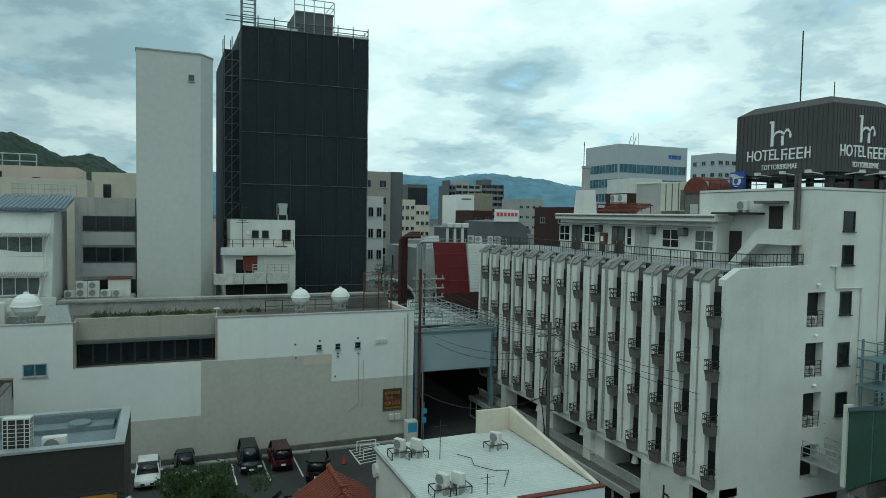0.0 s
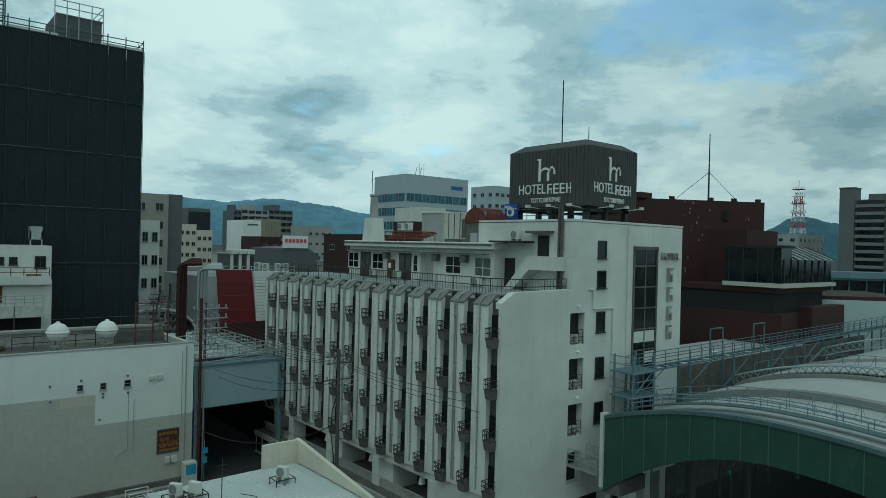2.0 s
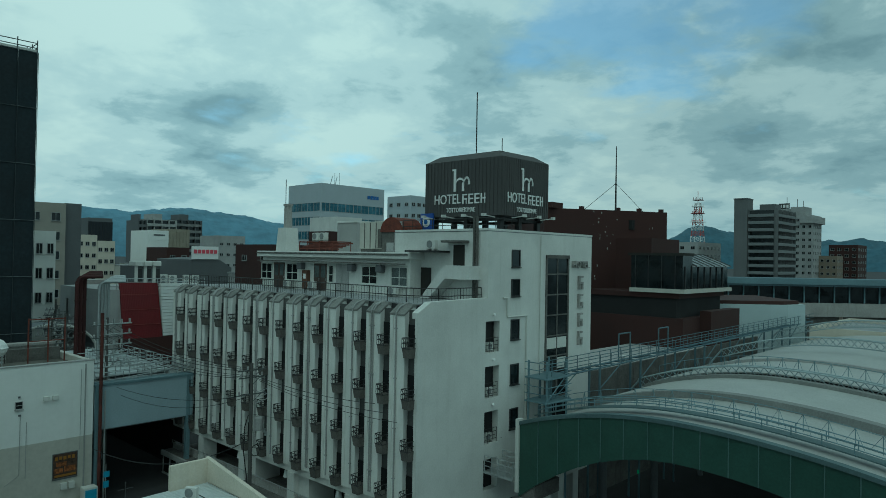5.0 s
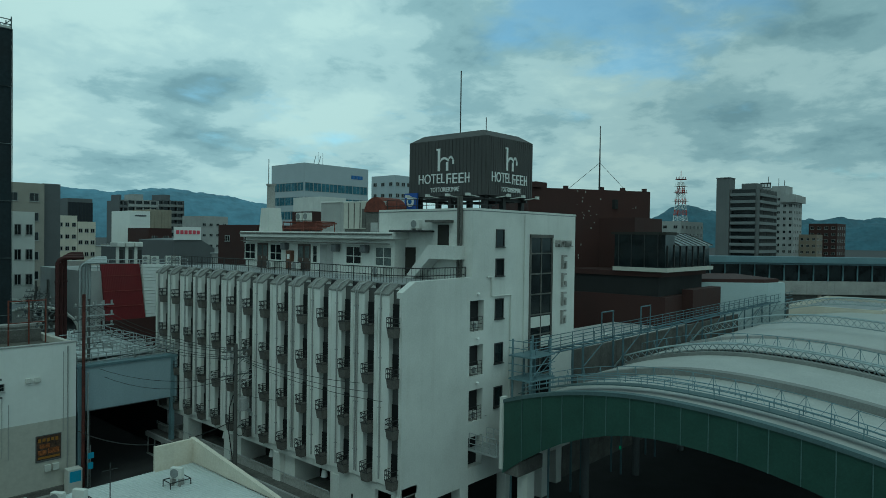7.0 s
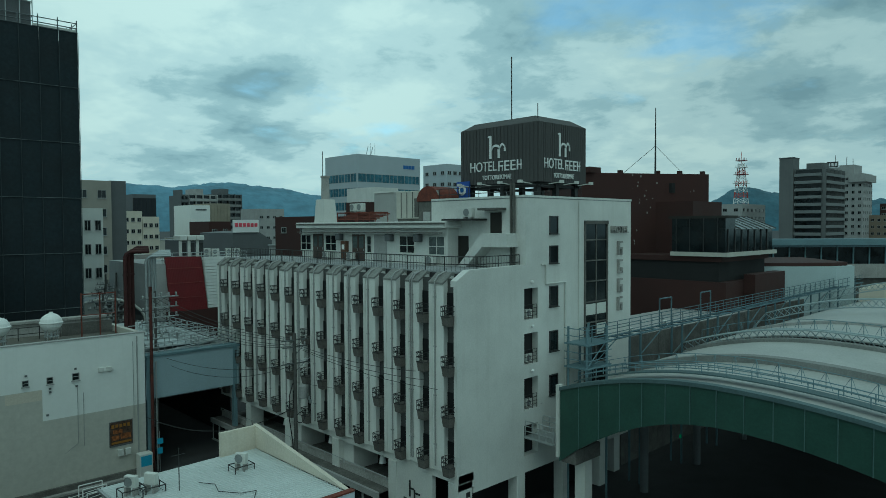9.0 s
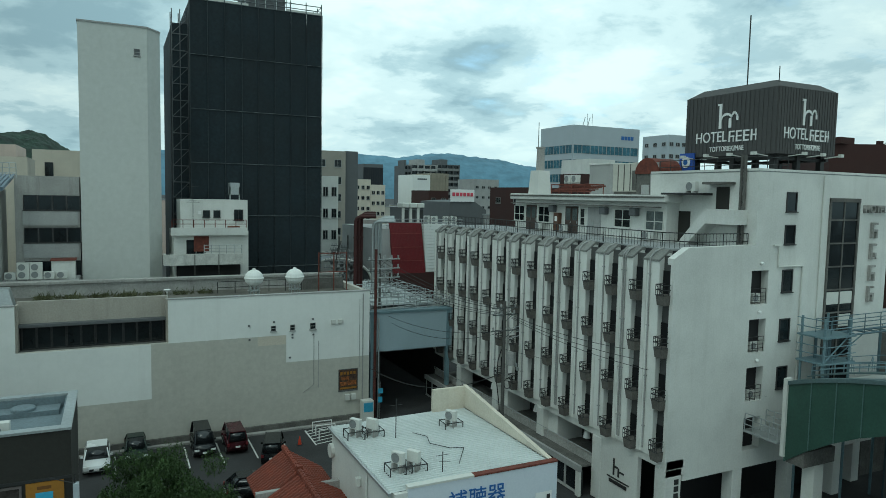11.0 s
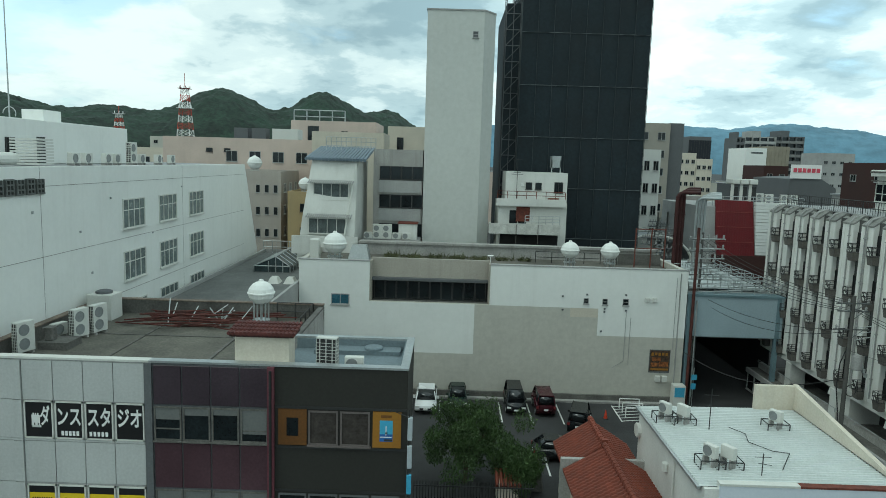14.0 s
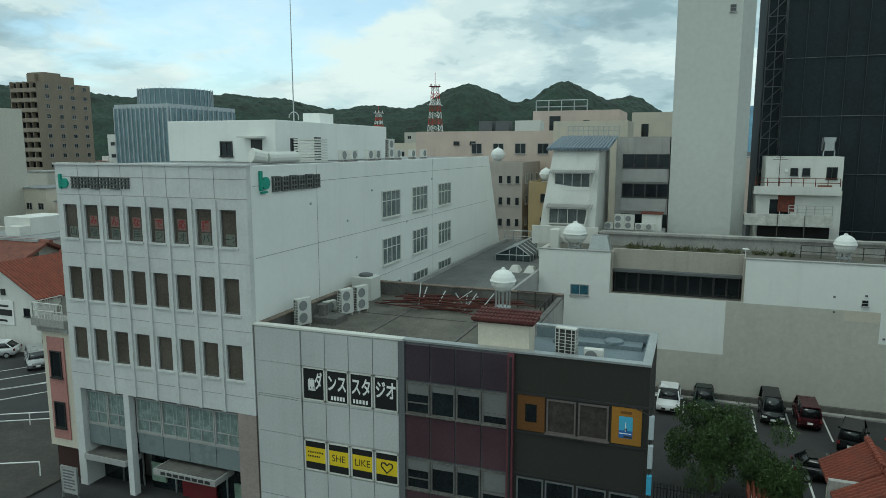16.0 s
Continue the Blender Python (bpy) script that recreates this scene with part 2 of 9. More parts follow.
def thing(name, label, category, group="", kind="", at=(0, 0, 0)):
    ob = new(name)
    ob.empty_display_size = 0.2
    ob.location = at
    ob.matrix_world = Matrix.Translation(at)
    return tagged(ob, label, category, group, kind)


def boxes(name, material, parent, *dims, label="", bevel=0.0):
    made = []
    for d in dims:
        bm = bmesh.new()
        box(bm, *d)
        made.append(part(name, bm, material, parent, label, bevel))
    return made[0]


def inverse_of(parent):
    return parent.matrix_world.inverted() if parent.parent is None else Matrix()


def share(name, source, parent, m, label=""):
    """Another piece on the same mesh, at the pose m in the world."""
    ob = new(name, source)
    ob.parent = parent
    ob.matrix_parent_inverse = inverse_of(parent)
    ob.matrix_basis = m
    if label:
        ob["label"] = label
    return ob


FACE = {"s": 0, "w": -90, "e": 90, "n": 180}
WINDOWS = {}


def window_mesh(w, h, panes, rail, frame_mat, glass_mat, depth=0.06, sill=True):
    """A window that faces -y, its foot's middle at the origin: frame, glass set back in it, and its bars and sill."""
    key = (round(w, 2), round(h, 2), panes, rail, frame_mat.name, glass_mat.name, depth, sill)
    if key in WINDOWS:
        return WINDOWS[key]
    t = min(0.07, w * 0.08)

    def mesh(name, material, bm):
        me = bpy.data.meshes.new(name)
        bm.to_mesh(me), bm.free(), me.materials.append(material)
        return me

    bm = bmesh.new()
    outer, inner = ((-w / 2, 0), (w / 2, 0), (w / 2, h), (-w / 2, h)), ((-w / 2 + t, t), (w / 2 - t, t), (w / 2 - t, h - t), (-w / 2 + t, h - t))
    rings = [[bm.verts.new((x, y, z)) for x, z in ring] for ring, y in ((outer, -depth), (inner, -depth), (inner, 0.02), (outer, 0.02))]
    for a, b in zip(rings, rings[1:] + rings[:1]):
        for k in range(4):
            bm.faces.new((a[k], a[(k + 1) % 4], b[(k + 1) % 4], b[k]))
    bmesh.ops.recalc_face_normals(bm, faces=bm.faces)
    made = [mesh("window", frame_mat, bm)]
    bm = bmesh.new()
    box(bm, -w / 2 + t * 0.5, w / 2 - t * 0.5, -0.012, 0.05, t * 0.5, h - t * 0.5)
    made.append(mesh("pane", glass_mat, bm))
    for k in range(1, panes):
        x = -w / 2 + w * k / panes
        bm = bmesh.new()
        box(bm, x - t * 0.4, x + t * 0.4, -depth * 0.8, 0.018, t, h - t)
        made.append(mesh("mullion", frame_mat, bm))
    if rail:
        bm = bmesh.new()
        box(bm, -w / 2 + t, w / 2 - t, -depth * 0.7, 0.017, h * rail - t * 0.4, h * rail + t * 0.4)
        made.append(mesh("transom", frame_mat, bm))
    if sill:
        bm = bmesh.new()
        box(bm, -w / 2 - 0.05, w / 2 + 0.05, -depth - 0.08, 0.02, -0.06, 0.0)
        made.append(mesh("sill", frame_mat, bm))
    WINDOWS[key] = made
    return made


JOINED = {}


def window(parent, x, y, z, w, h, face="s", panes=2, rail=0, frame_mat=None, glass_mat=None, depth=0.06, sill=True, name="window", turn=0):
    made = window_mesh(w, h, panes, rail, frame_mat or M_DMETAL, glass_mat or M_GLASS, depth, sill)
    m = pose(x, y, z, 0, 0, FACE[face] + turn)
    if math.hypot(x, y) < 66:
        ob = share(name, made[0], parent, m)
        for me in made[1:]:
            piece = new(me.name.split(".")[0], me)
            piece.parent = ob
        return ob
    # far windows: frame and glass in one mesh
    if made[0].name not in JOINED:
        bm = bmesh.new()
        bm.from_mesh(made[1])
        n = len(bm.faces)
        for me in made[:1] + made[2:]:
            bm.from_mesh(me)
        joined = bpy.data.meshes.new("window")
        bm.to_mesh(joined), bm.free()
        joined.materials.append(made[1].materials[0]), joined.materials.append(made[0].materials[0])
        for k, p in enumerate(joined.polygons):
            p.material_index = 0 if k < n else 1
        JOINED[made[0].name] = joined
    return share(name, JOINED[made[0].name], parent, m)


def pieces(name, material, parent, *dims, label=""):
    """Each block an object of its own."""
    return [boxes(name, material, parent, d, label=label) for d in dims]


def lettering(parent, body, size, x, y, z, material, face="s", name="lettering", depth=0.03, squeeze=1.0, turn=0, width=0, bold=0.0):
    """Standing letters, centred on a spot of a wall."""
    cu = bpy.data.curves.new(name, "FONT")
    cu.body, cu.size, cu.extrude, cu.align_x, cu.align_y, cu.resolution_u = body, size, depth, "CENTER", "CENTER", 3
    cu.offset = bold
    tmp = bpy.data.objects.new(name, cu)
    me = bpy.data.meshes.new_from_object(tmp)
    bpy.data.objects.remove(tmp)
    me.materials.clear()
    me.materials.append(material)
    if width:
        xs = [v.co.x for v in me.vertices]
        squeeze = width / (max(xs) - min(xs))
    return share(name, me, parent, pose(x, y, z, 0, 0, FACE[face] + turn) @ pose(0, 0, 0, 90, 0, 0) @ Matrix.Diagonal((squeeze, 1, 1, 1)))


def railing(name, parent, pts, z, height, material, posts=1.2, rails=3, r=0.025, upright=0):
    """A rail along plan points at the floor height z: each bar and each post a part, thin uprights joined."""
    bm = bmesh.new()
    tube(bm, (0, 0, 0), (0, 0, height), r * 1.2, 4)
    post = bpy.data.meshes.new("post")
    bm.to_mesh(post), bm.free(), post.materials.append(material)
    first = None
    for (ax, ay), (bx, by) in zip(pts, pts[1:]):
        length = math.hypot(bx - ax, by - ay)
        for k in range(rails):
            bm = bmesh.new()
            h = z + height * (k + 1) / rails
            tube(bm, (ax, ay, h), (bx, by, h), r, 4)
            first = part(name if not first else "rail", bm, material, parent)
        n = max(1, round(length / posts))
        for k in range(n + 1):
            share("post", post, parent, pose(ax + (bx - ax) * k / n, ay + (by - ay) * k / n, z))
        if upright:
            m = max(1, round(length / upright))
            bm = bmesh.new()
            for k in range(m):
                px, py = ax + (bx - ax) * (k + 0.5) / m, ay + (by - ay) * (k + 0.5) / m
                tube(bm, (px, py, z), (px, py, z + height), r * 0.5, 4)
            tagged(part("baluster_rank", bm, material, parent), kind="stuff")
    return first


# ---- outdoor air-conditioning units, built once ----
def ac_unit(x, y, z, turn=0, size=(0.82, 0.32, 0.62), tall=False, label="", on="a roof", stand=0.12):
    w, d, h = size
    if tall:
        w, d, h = 0.92, 0.36, 1.42
    t = thing("air_conditioner", label or ("tall white twin-fan air conditioner on " if tall else "white single-fan air conditioner on ") + on, "air conditioner", at=(0, 0, 0))
    bm = bmesh.new()
    box(bm, -w / 2, w / 2, -d / 2, d / 2, stand, stand + h)
    part("casing", bm, M_AC, t, bevel=0.015)
    for k in range(2 if tall else 1):
        cz = stand + (h * (0.27 + 0.46 * k) if tall else h / 2)
        bm = bmesh.new()
        rr = min(h * 0.42, 0.26) if not tall else 0.27
        ring = [(rr, 0.0), (rr, 0.03), (rr * 0.85, 0.03), (rr * 0.85, 0.012), (0.0, 0.012)]
        n = 14
        rings = [[bm.verts.new((-w * 0.12 + a * math.cos(2 * math.pi * i / n), -d / 2 - b, cz + a * math.sin(2 * math.pi * i / n))) for i in range(n)] for a, b in ring[:-1]]
        for lo, hi in zip(rings, rings[1:]):
            for i in range(n):
                bm.faces.new((lo[i], lo[(i + 1) % n], hi[(i + 1) % n], hi[i]))
        bm.faces.new(rings[-1])
        part("fan_grille", bm, M_FAN, t, "dark round fan grille")
    if tall:
        bm = bmesh.new()
        box(bm, -w / 2 - 0.008, -w / 2 + 0.01, -d * 0.42, d * 0.42, stand + 0.06, stand + h - 0.06)
        box(bm, -w * 0.46, w * 0.46, d / 2 - 0.01, d / 2 + 0.008, stand + 0.06, stand + h - 0.06)
        part("coil", bm, M_DMETAL, t, "dark finned coil")
        bm = bmesh.new()
        for k in range(8):
            zz = stand + 0.14 + k * (h - 0.24) / 8
            box(bm, -w / 2 - 0.02, -w / 2 - 0.006, -d * 0.45, d * 0.45, zz, zz + 0.03)
            box(bm, -w * 0.47, w * 0.47, d / 2 + 0.006, d / 2 + 0.02, zz, zz + 0.02)
        for yy in (-0.3, 0.0, 0.3):
            box(bm, -w / 2 - 0.02, -w / 2 - 0.006, d * yy - 0.012, d * yy + 0.012, stand + 0.06, stand + h - 0.06)
            box(bm, w * yy - 0.02, w * yy + 0.02, d / 2 + 0.006, d / 2 + 0.02, stand + 0.06, stand + h - 0.06)
        part("guard_grid", bm, M_AC, t)
    bm = bmesh.new()
    for sx in (-w * 0.35, w * 0.35):
        box(bm, sx - 0.05, sx + 0.05, -d / 2 - 0.04, d / 2 + 0.04, 0, stand)
    part("foot_rail", bm, M_CONC, t)
    t.matrix_basis = pose(x, y, z, 0, 0, turn)
    return t

# ---- ground ----
bm = bmesh.new()
box(bm, -4000, 4900, -600, 4900, -0.6, 0)
tagged(finish("ground", bm, M_ASPHALT), "dark grey asphalt ground", "ground", kind="structure")

# ---- the hotel across the street ----
def build_hotel():
    h = thing("hotel_building", "white concrete hotel with ribbed balcony facade and rooftop sign", "building", at=(38, 43, 0))
    XF, XB, YS, YN, TOP = 28.0, 29.1, 28.0, 59.0, 16.7
    # end wall with its six recessed openings, front to back in strips
    bays, opens = (34.2, 35.65), ((13.35, 15.4), (10.4, 12.45), (7.4, 9.5), (4.4, 6.4))
    d = [(XF, XB, YS, YS + 0.25, 3.7, 15.9), (XB, 34.2, YS, YS + 0.9, 3.7, 15.9), (35.65, 47.2, YS, YS + 0.9, 3.7, 21.3)]
    z = 3.7
    for lo, hi in sorted(opens):
        d.append((34.2, 35.65, YS, YS + 0.9, z, lo))
        z = hi
    d += [(34.2, 35.65, YS, YS + 0.9, z, 15.9), (34.4, 35.65, YS + 0.003, YS + 0.9, 15.9, 16.7)]
    pieces("end_wall", M_WHITE, h, *d)
    pieces("recess_back", M_BLACK, h, *[(34.2, 35.65, YS + 0.5, YS + 0.9, lo, hi) for lo, hi in opens], label="dark sliding doors at the back of the recesses")
    boxes("upper_wall", M_WHITE, h, (34.4, 47.2, YS + 0.9, 37.0, 16.7, 21.3), (34.4, 35.65, YS + 0.003, YS + 0.9, 16.7, 21.3))
    # body is near black: the shade of the recesses is in its colour
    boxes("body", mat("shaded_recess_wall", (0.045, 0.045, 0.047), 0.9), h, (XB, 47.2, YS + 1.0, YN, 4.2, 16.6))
    boxes("east_wall", M_WHITE, h, (46.4, 47.19, YS + 0.9, YN, 0, 16.7))
    # sloped cap over the end wall
    bm = bmesh.new()
    a = [bm.verts.new(p) for p in ((XF, YS, 15.9), (34.4, YS, 15.9), (34.4, YS, 16.95), (29.05, YS, 16.85), (XF, YS, 16.25))]
    b = [bm.verts.new((v.co.x, YS + 0.5, v.co.z)) for v in a]
    bm.faces.new(a), bm.faces.new(b[::-1])
    for k in range(5):
        bm.faces.new((a[k], b[k], b[(k + 1) % 5], a[(k + 1) % 5]))
    bmesh.ops.recalc_face_normals(bm, faces=bm.faces)
    part("parapet", bm, M_WHITE, h)
    # ribs and, between them, dark windows and hanging balcony boxes
    bm = bmesh.new()
    pts = [(0, 0, 4.6), (0.94, 0, 4.6), (0.94, 0, 16.6), (0.75, 0, 16.66), (0, 0, 16.1)]
    a = [bm.verts.new((x, -0.28, zz)) for x, _, zz in pts]
    b = [bm.verts.new((x, 0.98, zz)) for x, _, zz in pts]
    bm.faces.new(a), bm.faces.new(b[::-1])
    for k in range(5):
        bm.faces.new((a[k], b[k], b[(k + 1) % 5], a[(k + 1) % 5]))
    bmesh.ops.recalc_face_normals(bm, faces=bm.faces)
    bmesh.ops.bevel(bm, geom=list(bm.edges), offset=0.03, segments=1, affect="EDGES")
    box(bm, -0.04, -0.001, 0.7, 0.98, 4.6, 16.05)
    # the wall's weathered paint, lightened to paint in brighter light on the west face
    rib = bpy.data.meshes.new("rib")
    bm.to_mesh(rib), bm.free(), rib.materials.append(mat("weathered_rib_paint", (0.72, 0.72, 0.68), 0.85, vary=0.12, streak=0.28, dirt=(0.3, 0.29, 0.26)))
    bm = bmesh.new()
    pts = [(-0.02, 0, 16.0), (-0.02, 0, 16.12), (0.74, 0, 16.69), (0.96, 0, 16.63), (0.96, 0, 16.45), (0.72, 0, 16.5)]
    a = [bm.verts.new((x - 0.03, -0.3, zz)) for x, _, zz in pts]
    b = [bm.verts.new((x - 0.03, 1.0, zz)) for x, _, zz in pts]
    bm.faces.new(a), bm.faces.new(b[::-1])
    for k in range(6):
        bm.faces.new((a[k], b[k], b[(k + 1) % 6], a[(k + 1) % 6]))
    bmesh.ops.recalc_face_normals(bm, faces=bm.faces)
    cap = bpy.data.meshes.new("rib_cap")
    bm.to_mesh(cap), bm.free(), cap.materials.append(mat("stained_cap", (0.22, 0.22, 0.205), 0.9, vary=0.35, streak=0.4, dirt=(0.12, 0.115, 0.1)))
    bm = bmesh.new()
    tube(bm, (0, 0, 4.9), (0, 0, 16.15), 0.05, 6)
    tube(bm, (0, 0, 16.15), (0.28, 0, 16.5), 0.05, 6)
    tube(bm, (0.28, 0, 16.5), (1.0, 0, 16.75), 0.05, 6)
    for zz in (6.2, 9.2, 12.2, 15.2):
        box(bm, -0.07, 0.07, -0.09, 0.09, zz, zz + 0.05)
    pipe = bpy.data.meshes.new("downpipe")
    bm.to_mesh(pipe), bm.free(), pipe.materials.append(M_GREYB)
    bm = bmesh.new()
    v = box(bm, -0.5, 0.3, -0.33, 0.33, -0.66, -0.08)
    for q in v[:4]:
        q.co.y *= 0.85
        q.co.x += 0.08 if q.co.x < 0 else 0
    bmesh.ops.bevel(bm, geom=list(bm.edges), offset=0.02, segments=1, affect="EDGES")
    planter = bpy.data.meshes.new("balcony")
    bm.to_mesh(planter), bm.free(), planter.materials.append(mat("grey_balcony_box", (0.13, 0.12, 0.108), 0.9, vary=0.3, scale=1.5, streak=0.3, dirt=(0.05, 0.045, 0.04)))
    bm = bmesh.new()
    for zz in (-0.08, 0.22, 0.52):
        tube(bm, (-0.5, -0.32, zz), (-0.5, 0.32, zz), 0.028, 4)
        for yy in (-0.32, 0.32):
            tube(bm, (-0.5, yy, zz), (0.2, yy, zz), 0.022, 4)
    for yy in (-0.32, -0.16, 0.0, 0.16, 0.32):
        tube(bm, (-0.5, yy, -0.08), (-0.5, yy, 0.52), 0.022, 4)
    tube(bm, (-0.5, -0.32, -0.08), (-0.5, 0.32, 0.52), 0.02, 4)
    for yy in (-0.32, 0.32):
        tube(bm, (-0.15, yy, -0.08), (-0.15, yy, 0.52), 0.022, 4)
    rails = bpy.data.meshes.new("railing")
    bm.to_mesh(rails), bm.free(), rails.materials.append(M_DMETAL)
    bm = bmesh.new()
    box(bm, 0, 0.07, -0.45, 0.45, 0, 1.75)
    pane = bpy.data.meshes.new("window")
    bm.to_mesh(pane), bm.free(), pane.materials.append(mat("tinted_pane", (0.006, 0.007, 0.008), 0.5, vary=0.1, bump=0, spec=0.25))
    # grey panels, with the shade between the ribs darkened into their colour
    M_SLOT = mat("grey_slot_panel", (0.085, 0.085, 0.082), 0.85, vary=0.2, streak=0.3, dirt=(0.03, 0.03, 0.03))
    for k in range(14):
        y = 29.4 + 2.21 * k
        share("rib", rib, h, pose(XF, y, 0))
        share("rib_cap", cap, h, pose(XF, y, 0))
        for off in ((0.42,), (0.3, 0.48), (0.1,))[k % 3]:
            share("downpipe", pipe, h, pose(XF - 0.06, y + off, 0))
        mid = y - 0.755
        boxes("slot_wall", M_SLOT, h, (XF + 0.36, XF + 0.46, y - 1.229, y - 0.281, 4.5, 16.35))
        for f in range(4):
            zb = 14.25 - 3.0 * f
            bal = share("balcony", planter, h, pose(XF, mid - 0.14, zb))
            r = new("railing", rails)
            r.parent = bal
            share("window", pane, h, pose(XF + 0.29, mid, zb - 0.5))
    # ground storeys: beam, columns, lamp-lit openings over a projecting ground floor
    boxes("beam", M_WHITE, h, (XF + 0.12, XB + 0.3, YS, YN, 4.12, 4.62))
    boxes("lintel", M_WHITE, h, (XB + 0.3, 47.2, YS, YS + 0.5, 3.3, 3.7))
    for y in (28.0, 33.7, 40.2, 46.8, 53.3):
        boxes("column", M_WHITE, h, (XF + 0.05, XB + 0.2, y, y + 0.85, 0, 4.12), bevel=0.03)
    for x in (33.5, 38.4, 43.0):
        boxes("column", M_WHITE, h, (x, x + 0.8, YS, YS + 0.8, 0, 3.3), bevel=0.03)
    # painted black to give the openings under the beam their shade
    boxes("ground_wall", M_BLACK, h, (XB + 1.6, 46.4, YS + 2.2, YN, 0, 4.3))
    boxes("ledge_roof", M_CONC_D, h, (27.2, XB + 1.6, 34.6, YN, 1.95, 2.08))
    boxes("ledge_band", M_GREYB, h, (27.05, 27.25, 34.5, YN, 1.7, 2.1))
    boxes("upper_sill", M_CONC, h, (XF + 0.15, XF + 0.5, 34.55, YN, 2.08, 2.58))
    boxes("opening_side", M_WHITE, h, (XF + 0.5, XB + 1.6, 39.0, 40.2, 2.08, 4.12), (XF + 0.5, XB + 1.6, 45.9, 46.8, 2.08, 4.12))
    bays_y = (34.6, 40.2, 46.8, 53.3, YN)
    for ya, yb in zip(bays_y, bays_y[1:]):
        boxes("shop_column", M_WHITE, h, (27.1, 27.32, ya, ya + 0.35, 0, 1.7))
        n = 4
        for k in range(n):
            w = (yb - ya - 0.4) / n
            window(h, 27.3, ya + 0.4 + w * (k + 0.5), 0.15, w - 0.04, 1.5, "w", 1, 0, M_GREYB)
    boxes("shop_base", M_BLACK, h, (27.31, 27.45, 34.6, YN, 0, 1.7))
    railing("ledge_rail", h, [(XF + 0.05, 34.7), (XF + 0.05, 58.9)], 2.58, 0.25, M_METAL, 2.5, 1, 0.03)
    for y in (36.0, 42.1, 48.6):
        bm = bmesh.new()
        lathe(bm, (XF + 0.75, y, 3.3), [(0.26, 0), (0.16, 0.48), (0.05, 0.48)], 12)
        part("lamp_shade", bm, M_LETTER, h, "small white cone lamp shade")
        boxes("lamp_stem", M_DMETAL, h, (XF + 0.72, XF + 0.78, y - 0.03, y + 0.03, 3.78, 4.12))
    boxes("street_wall", M_WHITE, h, (XF + 0.12, XF + 0.4, 30.3, 33.7, 0, 4.12))
    bm = bmesh.new()
    for y0, y1, z0, z1 in ((32.35, 32.45, 2.2, 3.25), (31.9, 32.0, 2.2, 2.75), (32.0, 32.35, 2.7, 2.8), (31.45, 31.85, 2.5, 2.6), (31.0, 33.0, 1.95, 2.02), (31.2, 32.8, 1.65, 1.85)):
        box(bm, XF + 0.06, XF + 0.119, y0, y1, z0, z1)
    part("emblem", bm, M_DMETAL, h, "dark metal emblem of bars")
    bm = bmesh.new()
    for k in range(5):
        box(bm, 28.75, 29.05, YS - 0.06, YS - 0.003, 3.2 - 0.42 * k, 3.5 - 0.42 * k)
    part("upright_letter", bm, M_DMETAL, h, "column of dark block letters")
    # openings of the end wall
    for lo, hi in opens[:3]:
        railing("balcony_railing", h, [(34.25, YS + 0.08), (35.6, YS + 0.08)], lo, 0.95, M_DMETAL, 0.45, 4, 0.018)
        ac_unit(34.95, YS + 0.31, lo, 0, size=(0.66, 0.26, 0.5), on="a hotel balcony")
    for zz in (18.95, 16.95, 14.0, 10.95, 7.95):
        window(h, 37.32, YS, zz, 0.95, 1.2 if zz > 16 else 1.4, "s", 1, 0)
    for zz in (15.75, 12.8, 9.85):
        bm = bmesh.new()
        lathe(bm, (34.95, YS - 0.1, zz), [(0.09, 0), (0.12, 0.1), (0.06, 0.18)], 8)
        part("wall_lamp", bm, M_LETTER, h)
    # tall stair window and its frame
    boxes("stair_window", M_GLASS, h, (41.0, 43.8, YS - 0.012, YS + 0.05, 4.0, 19.6))
    bars = [(40.9, 41.05, YS - 0.09, YS, 4.0, 19.75), (43.75, 43.9, YS - 0.09, YS, 4.0, 19.75), (42.35, 42.45, YS - 0.06, YS, 4.0, 19.6), (40.9, 43.9, YS - 0.12, YS, 19.6, 19.85)]
    bars += [(41.05, 43.75, YS - 0.055, YS, zz, zz + 0.1) for zz in (18.4, 16.9, 15.4, 13.9, 12.4, 10.9, 9.4)]
    boxes("stair_window_frame", M_CONC_D, h, *bars)
    boxes("stair_blind", M_AC, h, (41.1, 43.7, YS - 0.03, YS - 0.013, 13.0, 13.8), (42.5, 43.7, YS - 0.028, YS - 0.013, 11.5, 12.3))
    lettering(h, "HOTEL", 0.75, 45.45, YS - 0.1, 19.15, M_CONC, "s", "wall_lettering", 0.1)
    bm = bmesh.new()
    for k, z0 in enumerate((17.25, 15.85, 14.4, 13.0)):
        z1 = z0 + 1.05
        box(bm, 45.2, 45.36, YS - 0.18, YS - 0.003, z0, z1)
        box(bm, 45.36, 45.8, YS - 0.18, YS - 0.003, z0 + (0.45 if k != 1 else 0.0), z0 + (0.59 if k != 1 else 0.14))
        box(bm, 45.36 if k < 3 else 45.64, 45.8, YS - 0.18, YS - 0.003, z1 - 0.14, z1)
        box(bm, 45.64, 45.8, YS - 0.18, YS - 0.003, z0, z0 + 0.44)
    part("block_sign", bm, M_CONC, h, "grey standing block signs down the wall")
    bm = bmesh.new()
    for a, b in (((35.9, 28, 16.9), (36.4, 28, 16.9)), ((36.4, 28, 16.9), (36.4, 28, 15.6)), ((36.4, 28, 15.6), (38.6, 28, 15.6)), ((38.6, 28, 15.6), (38.6, 28, 5))):
        tube(bm, (a[0], YS - 0.08, a[2]), (b[0], YS - 0.08, b[2]), 0.06, 6)
    tube(bm, (40.2, YS - 0.06, 5), (40.2, YS - 0.06, 21.2), 0.04, 6)
    part("downpipe", bm, M_AC, h)
